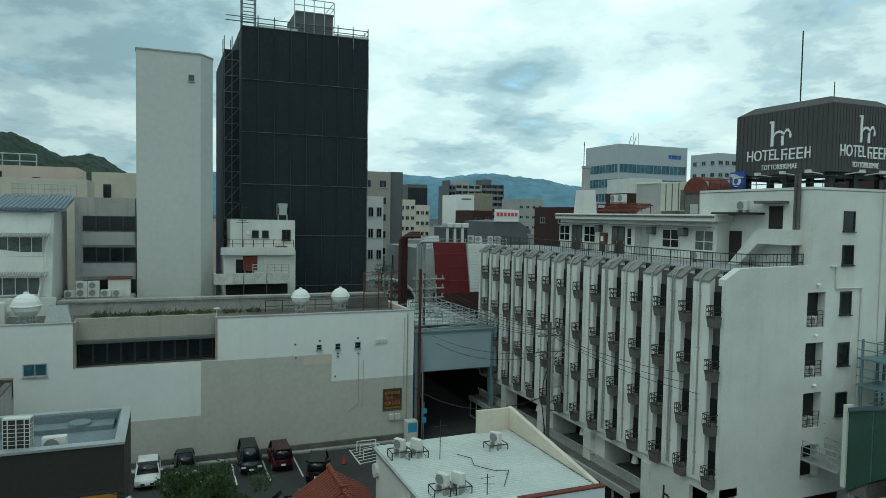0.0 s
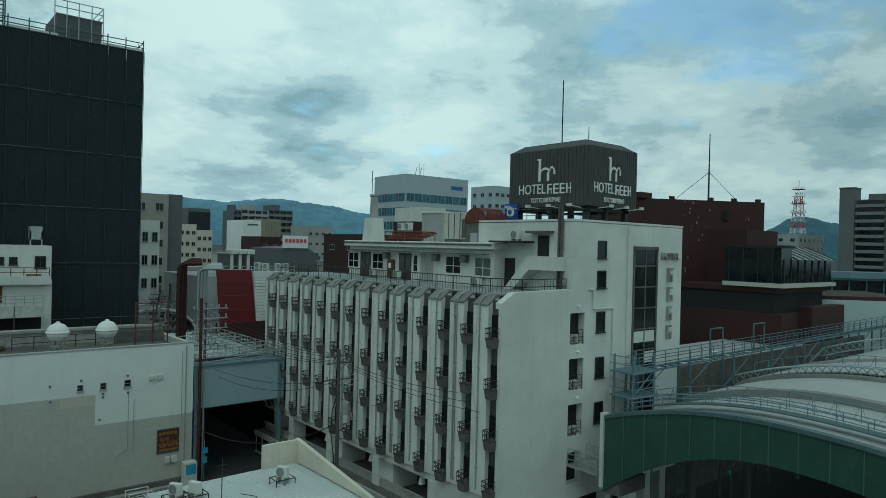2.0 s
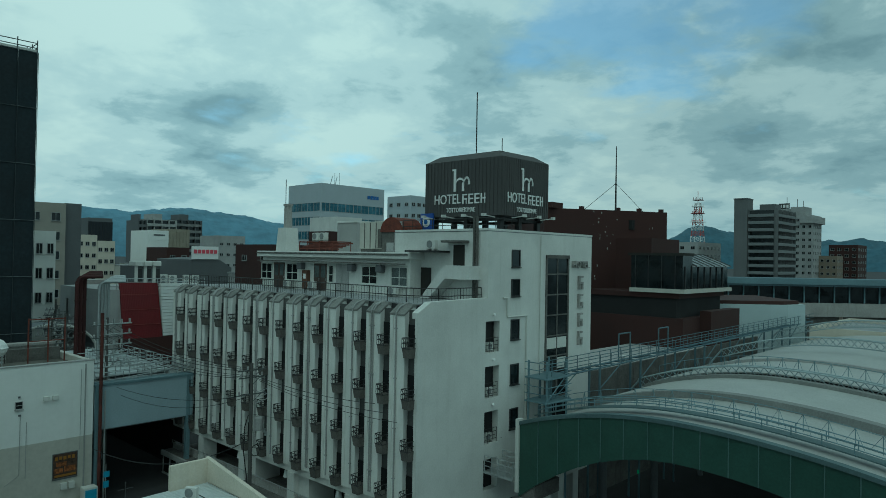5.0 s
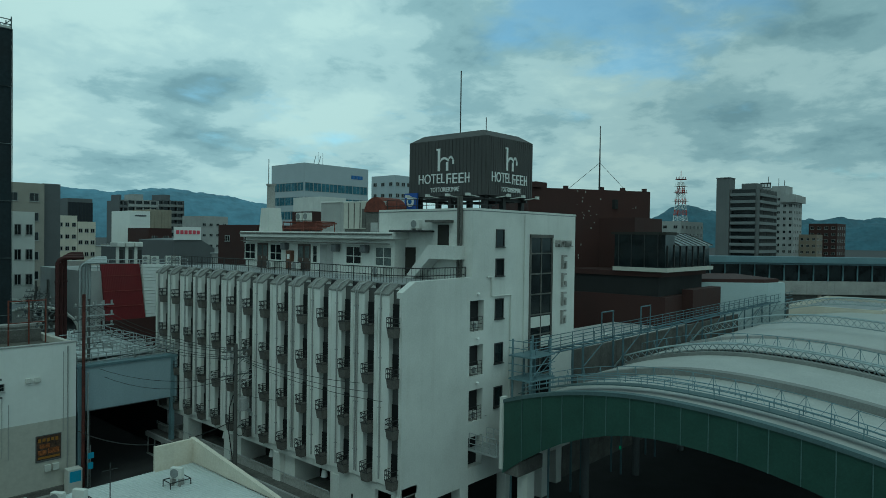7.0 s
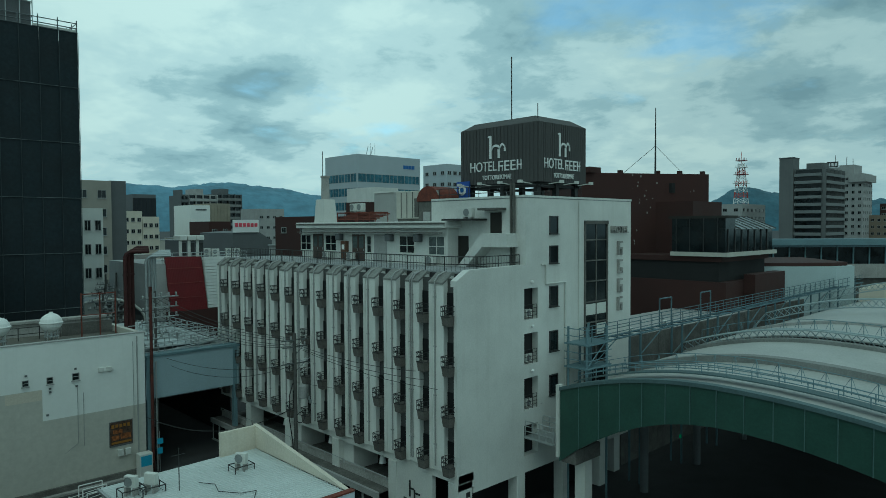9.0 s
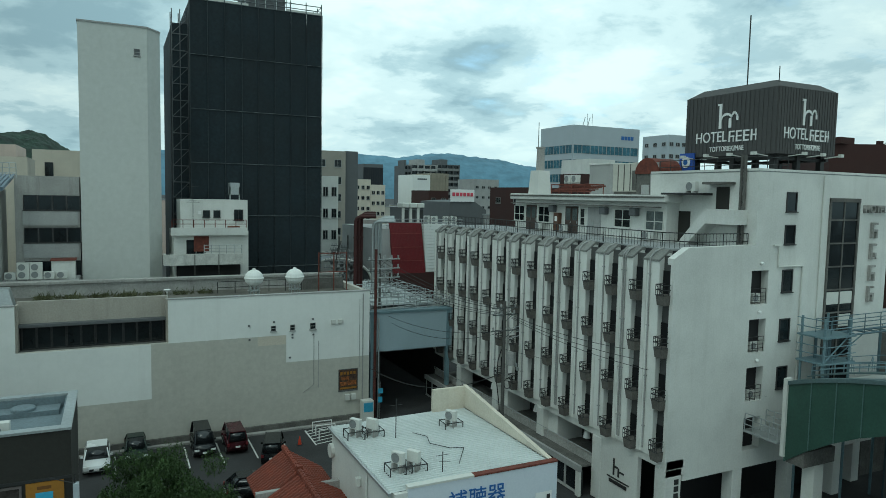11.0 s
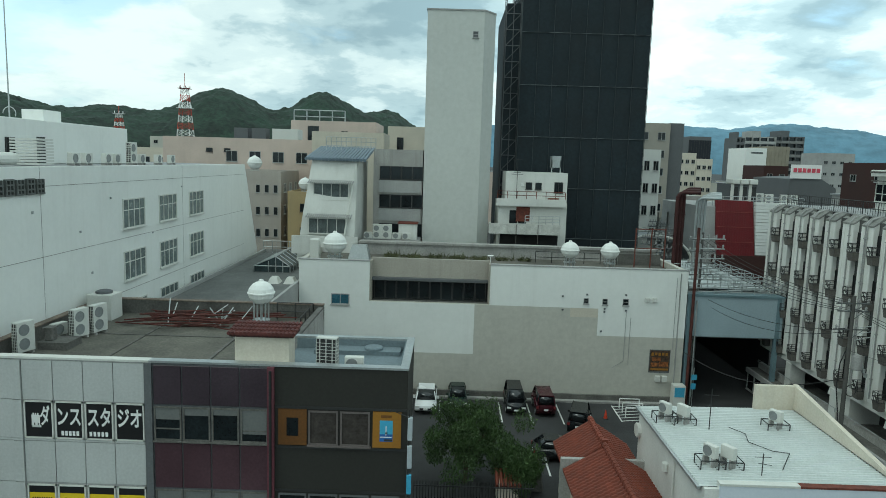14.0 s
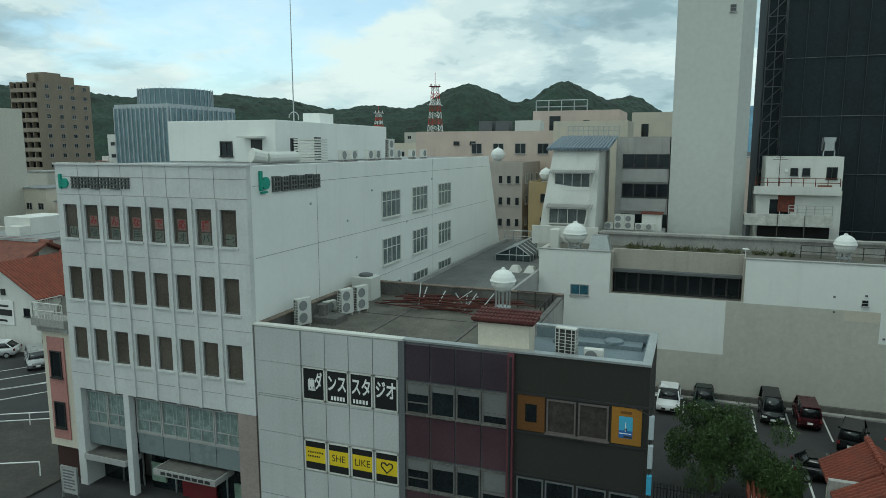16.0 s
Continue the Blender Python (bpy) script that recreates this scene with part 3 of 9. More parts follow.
    # roof terrace, penthouse and its doors
    boxes("terrace", M_GREYROOF, h, (XB, 34.4, YS + 1.15, YN, 16.6, 16.68))
    railing("terrace_railing", h, [(XB + 0.15, 58.8), (XB + 0.15, 30.3), (30.2, YS + 0.5), (34.3, YS + 0.5)], 16.65, 0.95, M_DMETAL, 1.8, 2, 0.03, 0.28)
    PX = 33.3
    boxes("penthouse_wall", M_WHITE, h, (PX, 45.5, 34.2, 53.2, 16.65, 19.35))
    boxes("penthouse_roof", M_WHITE, h, (PX - 0.55, 46, 33.9, 53.3, 19.35, 19.85), bevel=0.04)
    boxes("gutter", M_CONC_D, h, (PX - 0.62, PX - 0.56, 33.9, 53.3, 19.62, 19.74), (PX - 0.6, PX - 0.2, 34.5, 53.1, 18.98, 19.05))
    wins = ((52.45, 1.7, 1.4, 17.4, 2), (48.55, 1.7, 1.4, 17.4, 2), (43.2, 0.6, 1.35, 17.4, 1), (38.55, 1.8, 1.35, 17.45, 2), (35.3, 1.75, 1.4, 17.4, 2))
    for y, w, hh, zz, n in wins:
        window(h, PX, y, zz, w, hh, "w", n, 0.45, M_AC, M_PALEGLASS if y < 37 else M_GLASS)
    M_DOORB = mat("taupe_brown_door", (0.07, 0.05, 0.042), 0.6, vary=0.2)
    for y, w, m in ((50.9, 0.8, M_DOORB), (50.1, 0.78, M_DOORB), (45.05, 0.8, M_DOORB), (44.2, 0.8, M_DOORB), (42.15, 0.78, M_GREYB), (41.35, 0.78, M_GREYB)):
        door = boxes("door", m, h, (PX - 0.05, PX + 0.02, y - w / 2, y + w / 2, 16.7, 18.85))
        boxes("door_window", M_PALEGLASS if m is M_DOORB else M_GREYB, door, (PX - 0.06, PX - 0.051, y - w / 2 + 0.12, y + w / 2 - 0.12, 17.75, 18.7))
        boxes("door_handle", M_METAL, door, (PX - 0.09, PX - 0.051, y - w / 2 + 0.06, y - w / 2 + 0.1, 17.5, 17.7))
    boxes("meter_box", mat("brown_cabinet", (0.1, 0.05, 0.03), 0.6, vary=0.2), h, (PX - 0.35, PX, 46.0, 46.7, 16.75, 18.3), bevel=0.02)
    boxes("notice", M_LETTER, h, (PX - 0.36, PX - 0.351, 46.15, 46.5, 17.6, 18.0))
    for y in (47.0, 40.4, 37.1):
        boxes("vent_hood", M_DGREY, h, (PX - 0.5, PX, y - 0.3, y + 0.3, 18.35, 18.9), bevel=0.05)
    boxes("roof_door", M_BROWN, h, (34.36, 34.42, 33.2, 34.2, 16.7, 18.8), (34.36, 34.42, 30.1, 31.1, 18.9, 20.4))
    boxes("door_canopy", M_CONC_D, h, (33.6, 34.4, 29.7, 31.6, 20.55, 20.7))
    bm = bmesh.new()
    for p in range(1):
        a = [bm.verts.new((33.3, y, zz)) for y, zz in ((33.2, 16.7), (32.4, 16.7), (30.9, 18.1), (28.7, 18.1), (28.7, 19.0), (31.0, 19.0))]
        b = [bm.verts.new((34.4, v.co.y, v.co.z)) for v in a]
        bm.faces.new(a), bm.faces.new(b[::-1])
        for k in range(6):
            bm.faces.new((a[k], b[k], b[(k + 1) % 6], a[(k + 1) % 6]))
    bmesh.ops.recalc_face_normals(bm, faces=bm.faces)
    part("outside_stair", bm, M_WHITE, h, "white concrete stair to the upper door")
    bm = bmesh.new()
    for y in (28.9, 29.15):
        tube(bm, (34.25, y, 16.7), (34.25, y, 22.3), 0.09, 8)
    part("vertical_pipe", bm, M_CONC_D, h)
    boxes("upper_roof", M_GREYROOF, h, (34.4, 47.2, YS, 37.0, 21.3, 21.36))
    boxes("roof_lip", M_WHITE, h, (34.35, 47.25, YS - 0.03, YS + 0.25, 21.36, 21.5), (34.35, 34.6, YS + 0.25, 37.0, 21.36, 21.5))
    # chimney and roof plant
    bm = bmesh.new()
    v = box(bm, 33.6, 35.0, 50.1, 51.6, 19.85, 21.9)
    for q in v[4:]:
        q.co.x += 0.12 if q.co.x < 34 else -0.12
        q.co.y += 0.12 if q.co.y < 51 else -0.12
    part("chimney_base", bm, M_WHITE, h)
    bm = bmesh.new()
    lathe(bm, (34.3, 50.85, 21.9), [(0.38, 0), (0.34, 1.9), (0.42, 1.95), (0.42, 2.1), (0.3, 2.1)], 12)
    part("chimney", bm, M_CONC, h)
    bm = bmesh.new()
    tube(bm, (34.3, 51.25, 21.9), (34.3, 51.25, 26.2), 0.035, 6)
    part("lightning_rod", bm, M_DMETAL, h)
    return h


hotel = build_hotel()


def build_roof_sign():
    s = thing("rooftop_sign", "charcoal box sign with white lettering on hotel roof", "sign", at=(41, 33.8, 21.36))
    X0, X1, Y0, Y1, Z0, Z1 = 38.2, 44.0, 30.0, 37.7, 22.65, 26.9
    n = 22
    bm = bmesh.new()
    box(bm, X0, X1, Y0, Y1, Z0, Z1)
    part("panel_box", bm, M_SIGN, s, "charcoal sheet casing")
    for k in range(n):
        y, x = Y0 + (Y1 - Y0) * (k + 0.5) / n, X0 + (X1 - X0) * (k + 0.5) / n
        pieces("sheet_rib", M_SIGN, s, (X0 - 0.03, X0 - 0.001, y - 0.12, y + 0.12, Z0, Z1), (x - 0.09, x + 0.09, Y0 - 0.03, Y0 - 0.001, Z0, Z1))
    bm = bmesh.new()
    v = box(bm, X0 + 0.01, X1 - 0.01, Y0 + 0.01, Y1 - 0.01, Z1, Z1 + 0.55)
    for q in v[4:]:
        q.co.x += 0.75 if q.co.x < 41 else -0.75
        q.co.y += 0.85 if q.co.y < 33 else -0.85
    part("top_cap", bm, M_SIGN, s)
    ym, xm = (Y0 + Y1) / 2 + 0.05, (X0 + X1) / 2 + 0.05
    lettering(s, "HOTEL", 1.05, X0 - 0.05, ym + 1.38, 23.95, M_LETTER, "w", "lettering", 0.03, width=2.7)
    lettering(s, "HOTEL", 1.05, xm - 1.2, Y0 - 0.05, 23.95, M_LETTER, "s", "lettering", 0.03, width=2.3)
    lettering(s, "TOTTORIEKIMAE", 0.5, X0 - 0.05, ym, 23.12, M_LETTER, "w", "small_lettering", 0.03, width=2.9)
    lettering(s, "TOTTORIEKIMAE", 0.5, xm, Y0 - 0.05, 23.12, M_LETTER, "s", "small_lettering", 0.03, width=2.45)

    def marks(place):
        """Four letter-sized marks of upright and level bars, and an emblem of a stem and an arch."""
        bm = bmesh.new()
        q = lambda u0, u1, z0, z1: place(bm, u0, u1, z0, z1)
        for k in range(4):
            u = 0.18 + k * 0.6
            q(u, u + 0.12, 23.58, 24.32)
            q(u + 0.12, u + 0.46, 23.9, 24.0)
            if k < 3:
                q(u + 0.12, u + 0.46, 24.22, 24.32)
            if k in (1, 2):
                q(u + 0.12, u + 0.46, 23.58, 23.68)
            if k in (0, 3):
                q(u + 0.36, u + 0.42, 23.58, 23.9)
            if k == 3:
                q(u + 0.36, u + 0.42, 24.0, 24.32)
        q(-0.72, -0.5, 24.55, 26.25)
        q(-0.86, -0.72, 26.12, 26.25)
        for k in range(9):
            a0, a1 = math.pi * k / 9, math.pi * (k + 1) / 9
            u0, u1 = -0.08 - 0.42 * math.cos(a0), -0.08 - 0.42 * math.cos(a1)
            zz = 25.15 + 0.35 * (math.sin(a0) + math.sin(a1)) / 2
            q(min(u0, u1), max(u0, u1), zz - 0.08, zz + 0.08)
        q(0.12, 0.34, 24.55, 25.2)
        for k in range(6):
            a0 = math.pi * (k + 0.5) / 6
            q(0.3 + 0.09 * k, 0.4 + 0.09 * k, 25.2 + 0.28 * math.sin(a0), 25.36 + 0.28 * math.sin(a0))
        q(0.74, 0.9, 25.02, 25.3)
        return bm

    west = marks(lambda bm, u0, u1, z0, z1: box(bm, X0 - 0.08, X0 - 0.032, ym - u1, ym - u0, z0, z1))
    part("emblem", west, M_LETTER, s, "white emblem of a stem and arches")
    south = marks(lambda bm, u0, u1, z0, z1: box(bm, xm + u0 * 0.84, xm + u1 * 0.84, Y0 - 0.08, Y0 - 0.032, z0, z1))
    part("emblem", south, M_LETTER, s, "white emblem of a stem and arches")
    bm = bmesh.new()
    for x in (38.8, 41, 43.4):
        for y in (30.6, 33.8, 37.1):
            box(bm, x - 0.18, x + 0.18, y - 0.18, y + 0.18, 21.36, 22.65)
    for y in (30.6, 37.1):
        box(bm, 38.3, 43.9, y - 0.1, y + 0.1, 22.3, 22.5)
    for x in (38.8, 43.4):
        box(bm, x - 0.1, x + 0.1, 30.1, 37.6, 22.3, 22.5)
    part("steel_frame", bm, M_DMETAL, s)
    bm = bmesh.new()
    for y in (30.6, 32.5, 34.5, 36.6):
        tube(bm, (38.2, y, 22.5), (37.0, y, 22.6), 0.04, 5)
        box(bm, 36.8, 37.05, y - 0.15, y + 0.15, 22.52, 22.72)
    for x in (39.4, 41.2, 43):
        tube(bm, (x, 30, 22.5), (x, 28.9, 22.6), 0.04, 5)
        box(bm, x - 0.15, x + 0.15, 28.75, 28.95, 22.52, 22.72)
    part("floodlight", bm, M_AC, s)
    railing("guard_rail", s, [(35.2, 37), (35.2, 28.9), (38, 28.9)], 21.36, 0.9, M_DMETAL, 1.0, 2, 0.025)
    bm = bmesh.new()
    tube(bm, (40.0, 34.0, 22.5), (40.0, 34.0, 32.4), 0.045, 6)
    tube(bm, (38.9, 30.6, 26.9), (38.9, 30.6, 28.3), 0.03, 6)
    part("mast", bm, M_DMETAL, s)


build_roof_sign()


def build_roof_plant():
    t = thing("cooling_tower", "rusty half-round cooling tower casing on hotel roof", "roof plant", at=(36.2, 38.3, 19.85))
    boxes("casing", M_CONC_D, t, (35.2, 37.2, 37.05, 39.4, 19.85, 21.4))
    boxes("side_sheet", M_GREYB, t, (35.15, 35.195, 37.1, 37.9, 19.9, 22.2), (35.15, 35.195, 38.0, 38.8, 19.9, 20.6))
    bm = bmesh.new()
    n = 10
    ring = [[bm.verts.new((x, 38.25 - 1.25 * math.cos(math.pi * k / n), 21.4 + 1.15 * math.sin(math.pi * k / n))) for k in range(n + 1)] for x in (35.1, 37.3)]
    for k in range(n):
        bm.faces.new((ring[0][k], ring[0][k + 1], ring[1][k + 1], ring[1][k]))
    bm.faces.new(ring[0][::-1]), bm.faces.new(ring[1])
    part("hood", bm, M_RUST, t, "rust-red half-round hood")
    t = thing("water_tank", "grey panel water tank on hotel roof", "tank", at=(37, 41.2, 19.85))
    boxes("tank_body", M_BEIGE, t, (35.6, 38.6, 39.8, 42.6, 20.1, 22.3), bevel=0.05)
    pieces("tank_rib", M_CONC_D, t, *[(35.56, 35.6, y, y + 0.06, 20.15, 22.2) for y in (40.5, 41.2, 41.9)], (35.56, 35.6, 39.85, 40.3, 20.2, 21.7))
    boxes("tank_stand", M_CONC_D, t, (35.7, 38.5, 39.9, 42.5, 19.85, 20.1))
    t = thing("roof_pipework", "rusty pipes across the hotel penthouse roof", "pipes", at=(35, 45.5, 19.85))
    bm = bmesh.new()
    for k in range(5):
        tube(bm, (34.0 + 0.35 * k, 43.2, 20.05 + 0.12 * k), (34.0 + 0.35 * k, 48.6, 20.1 + 0.12 * k), 0.06, 6)
    for y in (43.8, 45.5, 47.2, 48.3):
        for x in (33.8, 35.7):
            tube(bm, (x, y, 19.85), (x, y, 20.7), 0.05, 4)
        tube(bm, (33.8, y, 20.65), (35.7, y, 20.65), 0.05, 4)
    part("pipe_run", bm, M_RUST, t)
    for y in (46.0, 47.0):
        ac_unit(34.6, y, 20.7, -90, on="hotel roof pipe rack")
    ac_unit(33.5, 32.3, 20.0, -90, on="a bracket on the hotel wall")
    t = thing("ac_bracket", "steel bracket shelf on the hotel wall", "bracket", at=(34, 32.3, 19.85))
    boxes("shelf", M_DMETAL, t, (32.9, 34.36, 31.4, 34.4, 19.87, 20.0))
    for y, z in ((35.3, 16.68), (44.9, 16.68), (48.4, 16.68)):
        ac_unit(32.7, y, z, -90, on="the hotel terrace")
    t = thing("roof_box", "white rectangular plant room on hotel roof", "roof plant", at=(42.5, 51, 19.85))
    boxes("wall", M_GREYB, t, (41, 44, 49.4, 52.4, 19.85, 22.7))
    boxes("roof_edge", M_WHITE, t, (40.9, 44.1, 49.3, 52.5, 22.7, 22.85))


build_roof_plant()


def build_side_board():
    t = thing("side_board", "blue advertising board with pale disc on hotel roof", "sign", at=(38, 37.4, 19.85))
    boxes("board", mat("deep_blue_board", (0.04, 0.1, 0.4), 0.5, bump=0), t, (37.9, 38.05, 36.55, 37.9, 21.5, 22.95))
    bm = bmesh.new()
    tube(bm, (37.89, 37.25, 22.3), (37.85, 37.25, 22.3), 0.42, 16)
    part("disc", bm, M_LETTER, t)
    bm = bmesh.new()
    tube(bm, (37.845, 37.25, 22.3), (37.82, 37.25, 22.3), 0.2, 12)
    part("dot", bm, M_BLUE, t)
    bm = bmesh.new()
    for y in (37.1, 37.8):
        tube(bm, (38.1, y, 19.85), (38.1, y, 22.6), 0.05, 5)
    part("post", bm, M_DMETAL, t)


build_side_board()

# ---- the long low store beside the car park ----
def tank(x, y, z, r, label, legs=0.9):
    t = thing("water_tank", label, "tank", at=(x, y, z))
    bm = bmesh.new()
    lathe(bm, (x, y, z + legs + r * 0.9), [(r * math.cos(a), r * 0.92 * math.sin(a)) for a in (-1.4, -1.1, -0.8, -0.4, -0.1)] + [(r * 1.06, -0.02), (r * 1.06, 0.04)] + [(r * math.cos(a), r * 0.92 * math.sin(a)) for a in (0.1, 0.4, 0.8, 1.1, 1.35)] + [(r * 0.18, r * 0.96), (r * 0.16, r * 1.05)], 20)
    part("tank_shell", bm, M_WHITE2, t, smooth=False)
    bm = bmesh.new()
    for k in range(4):
        a = math.pi / 4 + k * math.pi / 2
        tube(bm, (x + r * 0.62 * math.cos(a), y + r * 0.62 * math.sin(a), z), (x + r * 0.62 * math.cos(a), y + r * 0.62 * math.sin(a), z + legs + r * 0.35), 0.05, 5)
    tube(bm, (x, y, z), (x, y, z + legs + 0.1), 0.07, 6)
    lathe(bm, (x, y, z + legs * 0.55), [(r * 0.68, 0), (r * 0.68, 0.06)], 12)
    part("tank_stand", bm, M_METAL, t)
    return t


def build_store():
    s = thing("store_building", "long low store with patched white and beige blank wall", "building", at=(4, 60, 0))
    YF, X0, X1, TOP = 54.8, -12.1, 19.8, 11.2
    RL, RR, RB, RT = -6.3, 3.62, 7.88, 11.35
    pieces("front_wall", M_BEIGE, s, (X0, RL, YF, YF + 0.4, 0, TOP), (RR, X1, YF, YF + 0.4, 0, TOP), (RL, RR, YF, YF + 0.4, 0, RB))
    pieces("side_wall", M_BEIGE, s, (X1 - 0.4, X1, YF + 0.4, 66, 0, TOP), (X0, X0 + 0.4, YF + 0.4, 66, 0, TOP), (X0 + 0.4, X1 - 0.4, 65.6, 66, 0, 11.0))
    p = 0.008
    pieces("white_paint_coat", M_WHITE2, s, (X0, RL, YF - p, YF - 0.001, 3.67, TOP), (RL, 2.4, YF - p, YF - 0.001, 3.67, RB), (RR, 12.6, YF - p, YF - 0.001, 7.86, TOP), (12.6, X1, YF - p, YF - 0.001, 5.57, TOP), label="fresh white paint coat in stepped patches")
    boxes("paint_patch", M_CREAM, s, (10.3, 12.59, YF - p, YF - 0.001, 7.1, 7.85))
    boxes("coping", M_GREYB, s, (X0 - 0.05, RL, YF - 0.05, YF + 0.45, TOP, TOP + 0.08), (RR, X1 + 0.05, YF - 0.05, YF + 0.45, TOP, TOP + 0.08))
    boxes("plinth", M_CONC_D, s, (X0, X1, YF - 0.25, YF - 0.01, 0, 0.55))
    # recess with a dark window band under a beige upper wall
    boxes("recess_wall", mat("taupe_render", (0.4, 0.37, 0.32), 0.9, vary=0.12, streak=0.3), s, (RL, RR, YF + 1.3, YF + 1.6, 9.75, RT), (RL - 0.02, RL + 0.12, YF + 0.4, YF + 1.3, RB, TOP), (RR - 0.12, RR + 0.02, YF + 0.4, YF + 1.3, RB, TOP))
    boxes("recess_sill", M_CONC_D, s, (RL, RR, YF + 0.4, YF + 1.6, RB - 0.3, RB - 0.02))
    boxes("recess_soffit", M_DGREY, s, (RL + 0.12, RR - 0.12, YF + 0.7, YF + 1.29, 9.55, 9.75))
    n = 10
    for k in range(n):
        x = RL + 0.25 + (RR - RL - 0.5) * (k + 0.5) / n
        window(s, x, YF + 1.2, RB + 0.02, (RR - RL - 0.5) / n - 0.02, 1.6, "s", 1, 0, M_DMETAL, M_GLASS, 0.05, False)
    # added dark sheet in place of the unlit room behind the band
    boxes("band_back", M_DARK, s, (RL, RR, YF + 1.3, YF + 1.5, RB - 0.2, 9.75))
    window(s, -8.68, YF - 0.01, 7.55, 1.5, 0.9, "s", 2, 0, M_GREYB, M_GLASS_B)
    for x, z, w, h in ((11.55, 8.25, 0.42, 0.45), (13.1, 8.2, 0.42, 0.5), (14.8, 8.2, 0.5, 0.55)):
        window(s, x, YF - 0.01, z, w, h, "s", 1, 0.5, M_GREYB)
    bm = bmesh.new()
    for x, z in ((9.6, 8.75), (9.65, 7.62), (11.6, 8.95), (13.1, 7.8), (14.8, 9.0), (14.85, 7.7), (13.1, 7.55), (12.9, 5.9)):
        box(bm, x - 0.07, x + 0.07, YF - 0.1, YF - 0.01, z, z + 0.13)
    part("wall_vent", bm, M_DGREY, s)
    bm = bmesh.new()
    for x in (16.35, 16.95):
        box(bm, x, x + 0.38, YF - 0.2, YF - 0.01, 8.55, 8.9)
    for x in (17.6, 18.15):
        box(bm, x, x + 0.42, YF - 0.25, YF - 0.01, 1.85, 2.35)
    part("junction_box", bm, M_AC, s, bevel=0.02)
    bm = bmesh.new()
    tube(bm, (14.9, YF - 0.05, 3.5), (14.9, YF - 0.05, 7.7), 0.02, 5)
    tube(bm, (14.9, YF - 0.05, 3.5), (14.0, YF - 0.05, 2.9), 0.02, 5)
    tube(bm, (15.3, YF - 0.05, 3.2), (15.3, YF - 0.05, 7.2), 0.02, 5)
    tube(bm, (19.2, YF - 0.06, 0.3), (19.2, YF - 0.06, 11.0), 0.05, 6)
    tube(bm, (18.9, YF - 0.05, 4.6), (18.9, YF - 0.05, 10.6), 0.02, 5)
    part("conduit", bm, M_GREYB, s)
    boxes("roof", M_ROOF, s, (X0 + 0.4, X1 - 0.4, YF + 1.6, 65.6, 10.5, 10.7))
    boxes("roof_ledge", M_CONC, s, (-8.2, X1 - 0.4, 62.6, 63.2, 10.7, 11.75), (-8.25, X1 - 0.4, 62.4, 63.4, 11.75, 11.95))
    # faded food board on the wall
    b = thing("wall_poster", "faded orange and black food poster on the store wall", "poster", at=(17.9, YF, 2.6))
    boxes("board", M_DGREY, b, (17.05, 18.77, YF - 0.07, YF - 0.012, 2.6, 4.55))
    boxes("picture", mat("poster_print", (0.075, 0.045, 0.03), 0.6, vary=0.9, scale=3.4, fine=14, bump=0), b, (17.1, 18.72, YF - 0.08, YF - 0.071, 2.75, 4.5))
    pieces("text_bar", M_ORANGE, b, (17.2, 18.65, YF - 0.086, YF - 0.081, 2.82, 2.98), *[(17.2 + 0.29 * k, 17.4 + 0.29 * k, YF - 0.086, YF - 0.081, 4.05 + 0.04 * (k % 2), 4.32) for k in range(5)])
    pieces("dish_picture", mat("dish_print", (0.28, 0.1, 0.03), 0.6, vary=0.8, scale=5.0, bump=0), b, (17.2, 17.75, YF - 0.086, YF - 0.081, 3.1, 3.45), (17.85, 18.62, YF - 0.086, YF - 0.081, 3.15, 3.55), (17.3, 18.0, YF - 0.086, YF - 0.081, 3.6, 3.9))
    tank(10.6, 58.0, 10.7, 0.78, "white round water tank on the store roof", 0.85)
    tank(14.05, 58.0, 10.7, 0.78, "white round water tank on the store roof", 0.85)
    tank(-9.7, 58.0, 10.7, 1.0, "large white round water tank on the store roof", 0.6)
    # roof clutter
    t = thing("pipe_gantry", "rusty pipe gantry on the store roof", "pipes", at=(17.5, 59.5, 10.7))
    bm = bmesh.new()
    for x in (16.6, 18.0, 19.2):
        tube(bm, (x, 59.5, 10.7), (x, 59.5, 14.2), 0.06, 6)
    tube(bm, (16.6, 59.5, 14.1), (19.2, 59.5, 14.1), 0.05, 6)
    tube(bm, (16.6, 59.5, 12.4), (19.2, 59.5, 12.4), 0.04, 6)
    part("frame", bm, M_RUST, t)
    t = thing("roof_wall", "low stained parapet wall on the store roof", "parapet", at=(17.5, 61, 10.7))
    boxes("wall", M_CONC_D, t, (15.5, 19.3, 60.8, 61.0, 10.7, 11.7))
    t = thing("roof_railing", "thin dark railing along the store roof", "railing", at=(12, 56, 10.7))
    railing("rail", t, [(8.0, 60.6), (15.3, 60.6)], 10.7, 1.0, M_DMETAL, 1.5, 2, 0.03)
    t = thing("roof_vent", "white angled roof vent beside the tank", "roof vent", at=(-11.2, 57.5, 10.7))
    boxes("duct", M_AC, t, (-11.7, -10.9, 57, 57.8, 10.7, 12.6), bevel=0.05)
    t = thing("cowl", "galvanised tapered cowl on the store roof", "roof vent", at=(-7.3, 56.6, 10.7))
    bm = bmesh.new()
    v = box(bm, -8.4, -6.4, 56, 57.6, 10.7, 12.3)
    for q in v[4:]:
        q.co.x = -7.4 + (q.co.x + 7.4) * 0.6
        q.co.y = 56.8 + (q.co.y - 56.8) * 0.6
    part("hood", bm, M_METAL, t)
    rnd = random.Random(8)
    bm = bmesh.new()
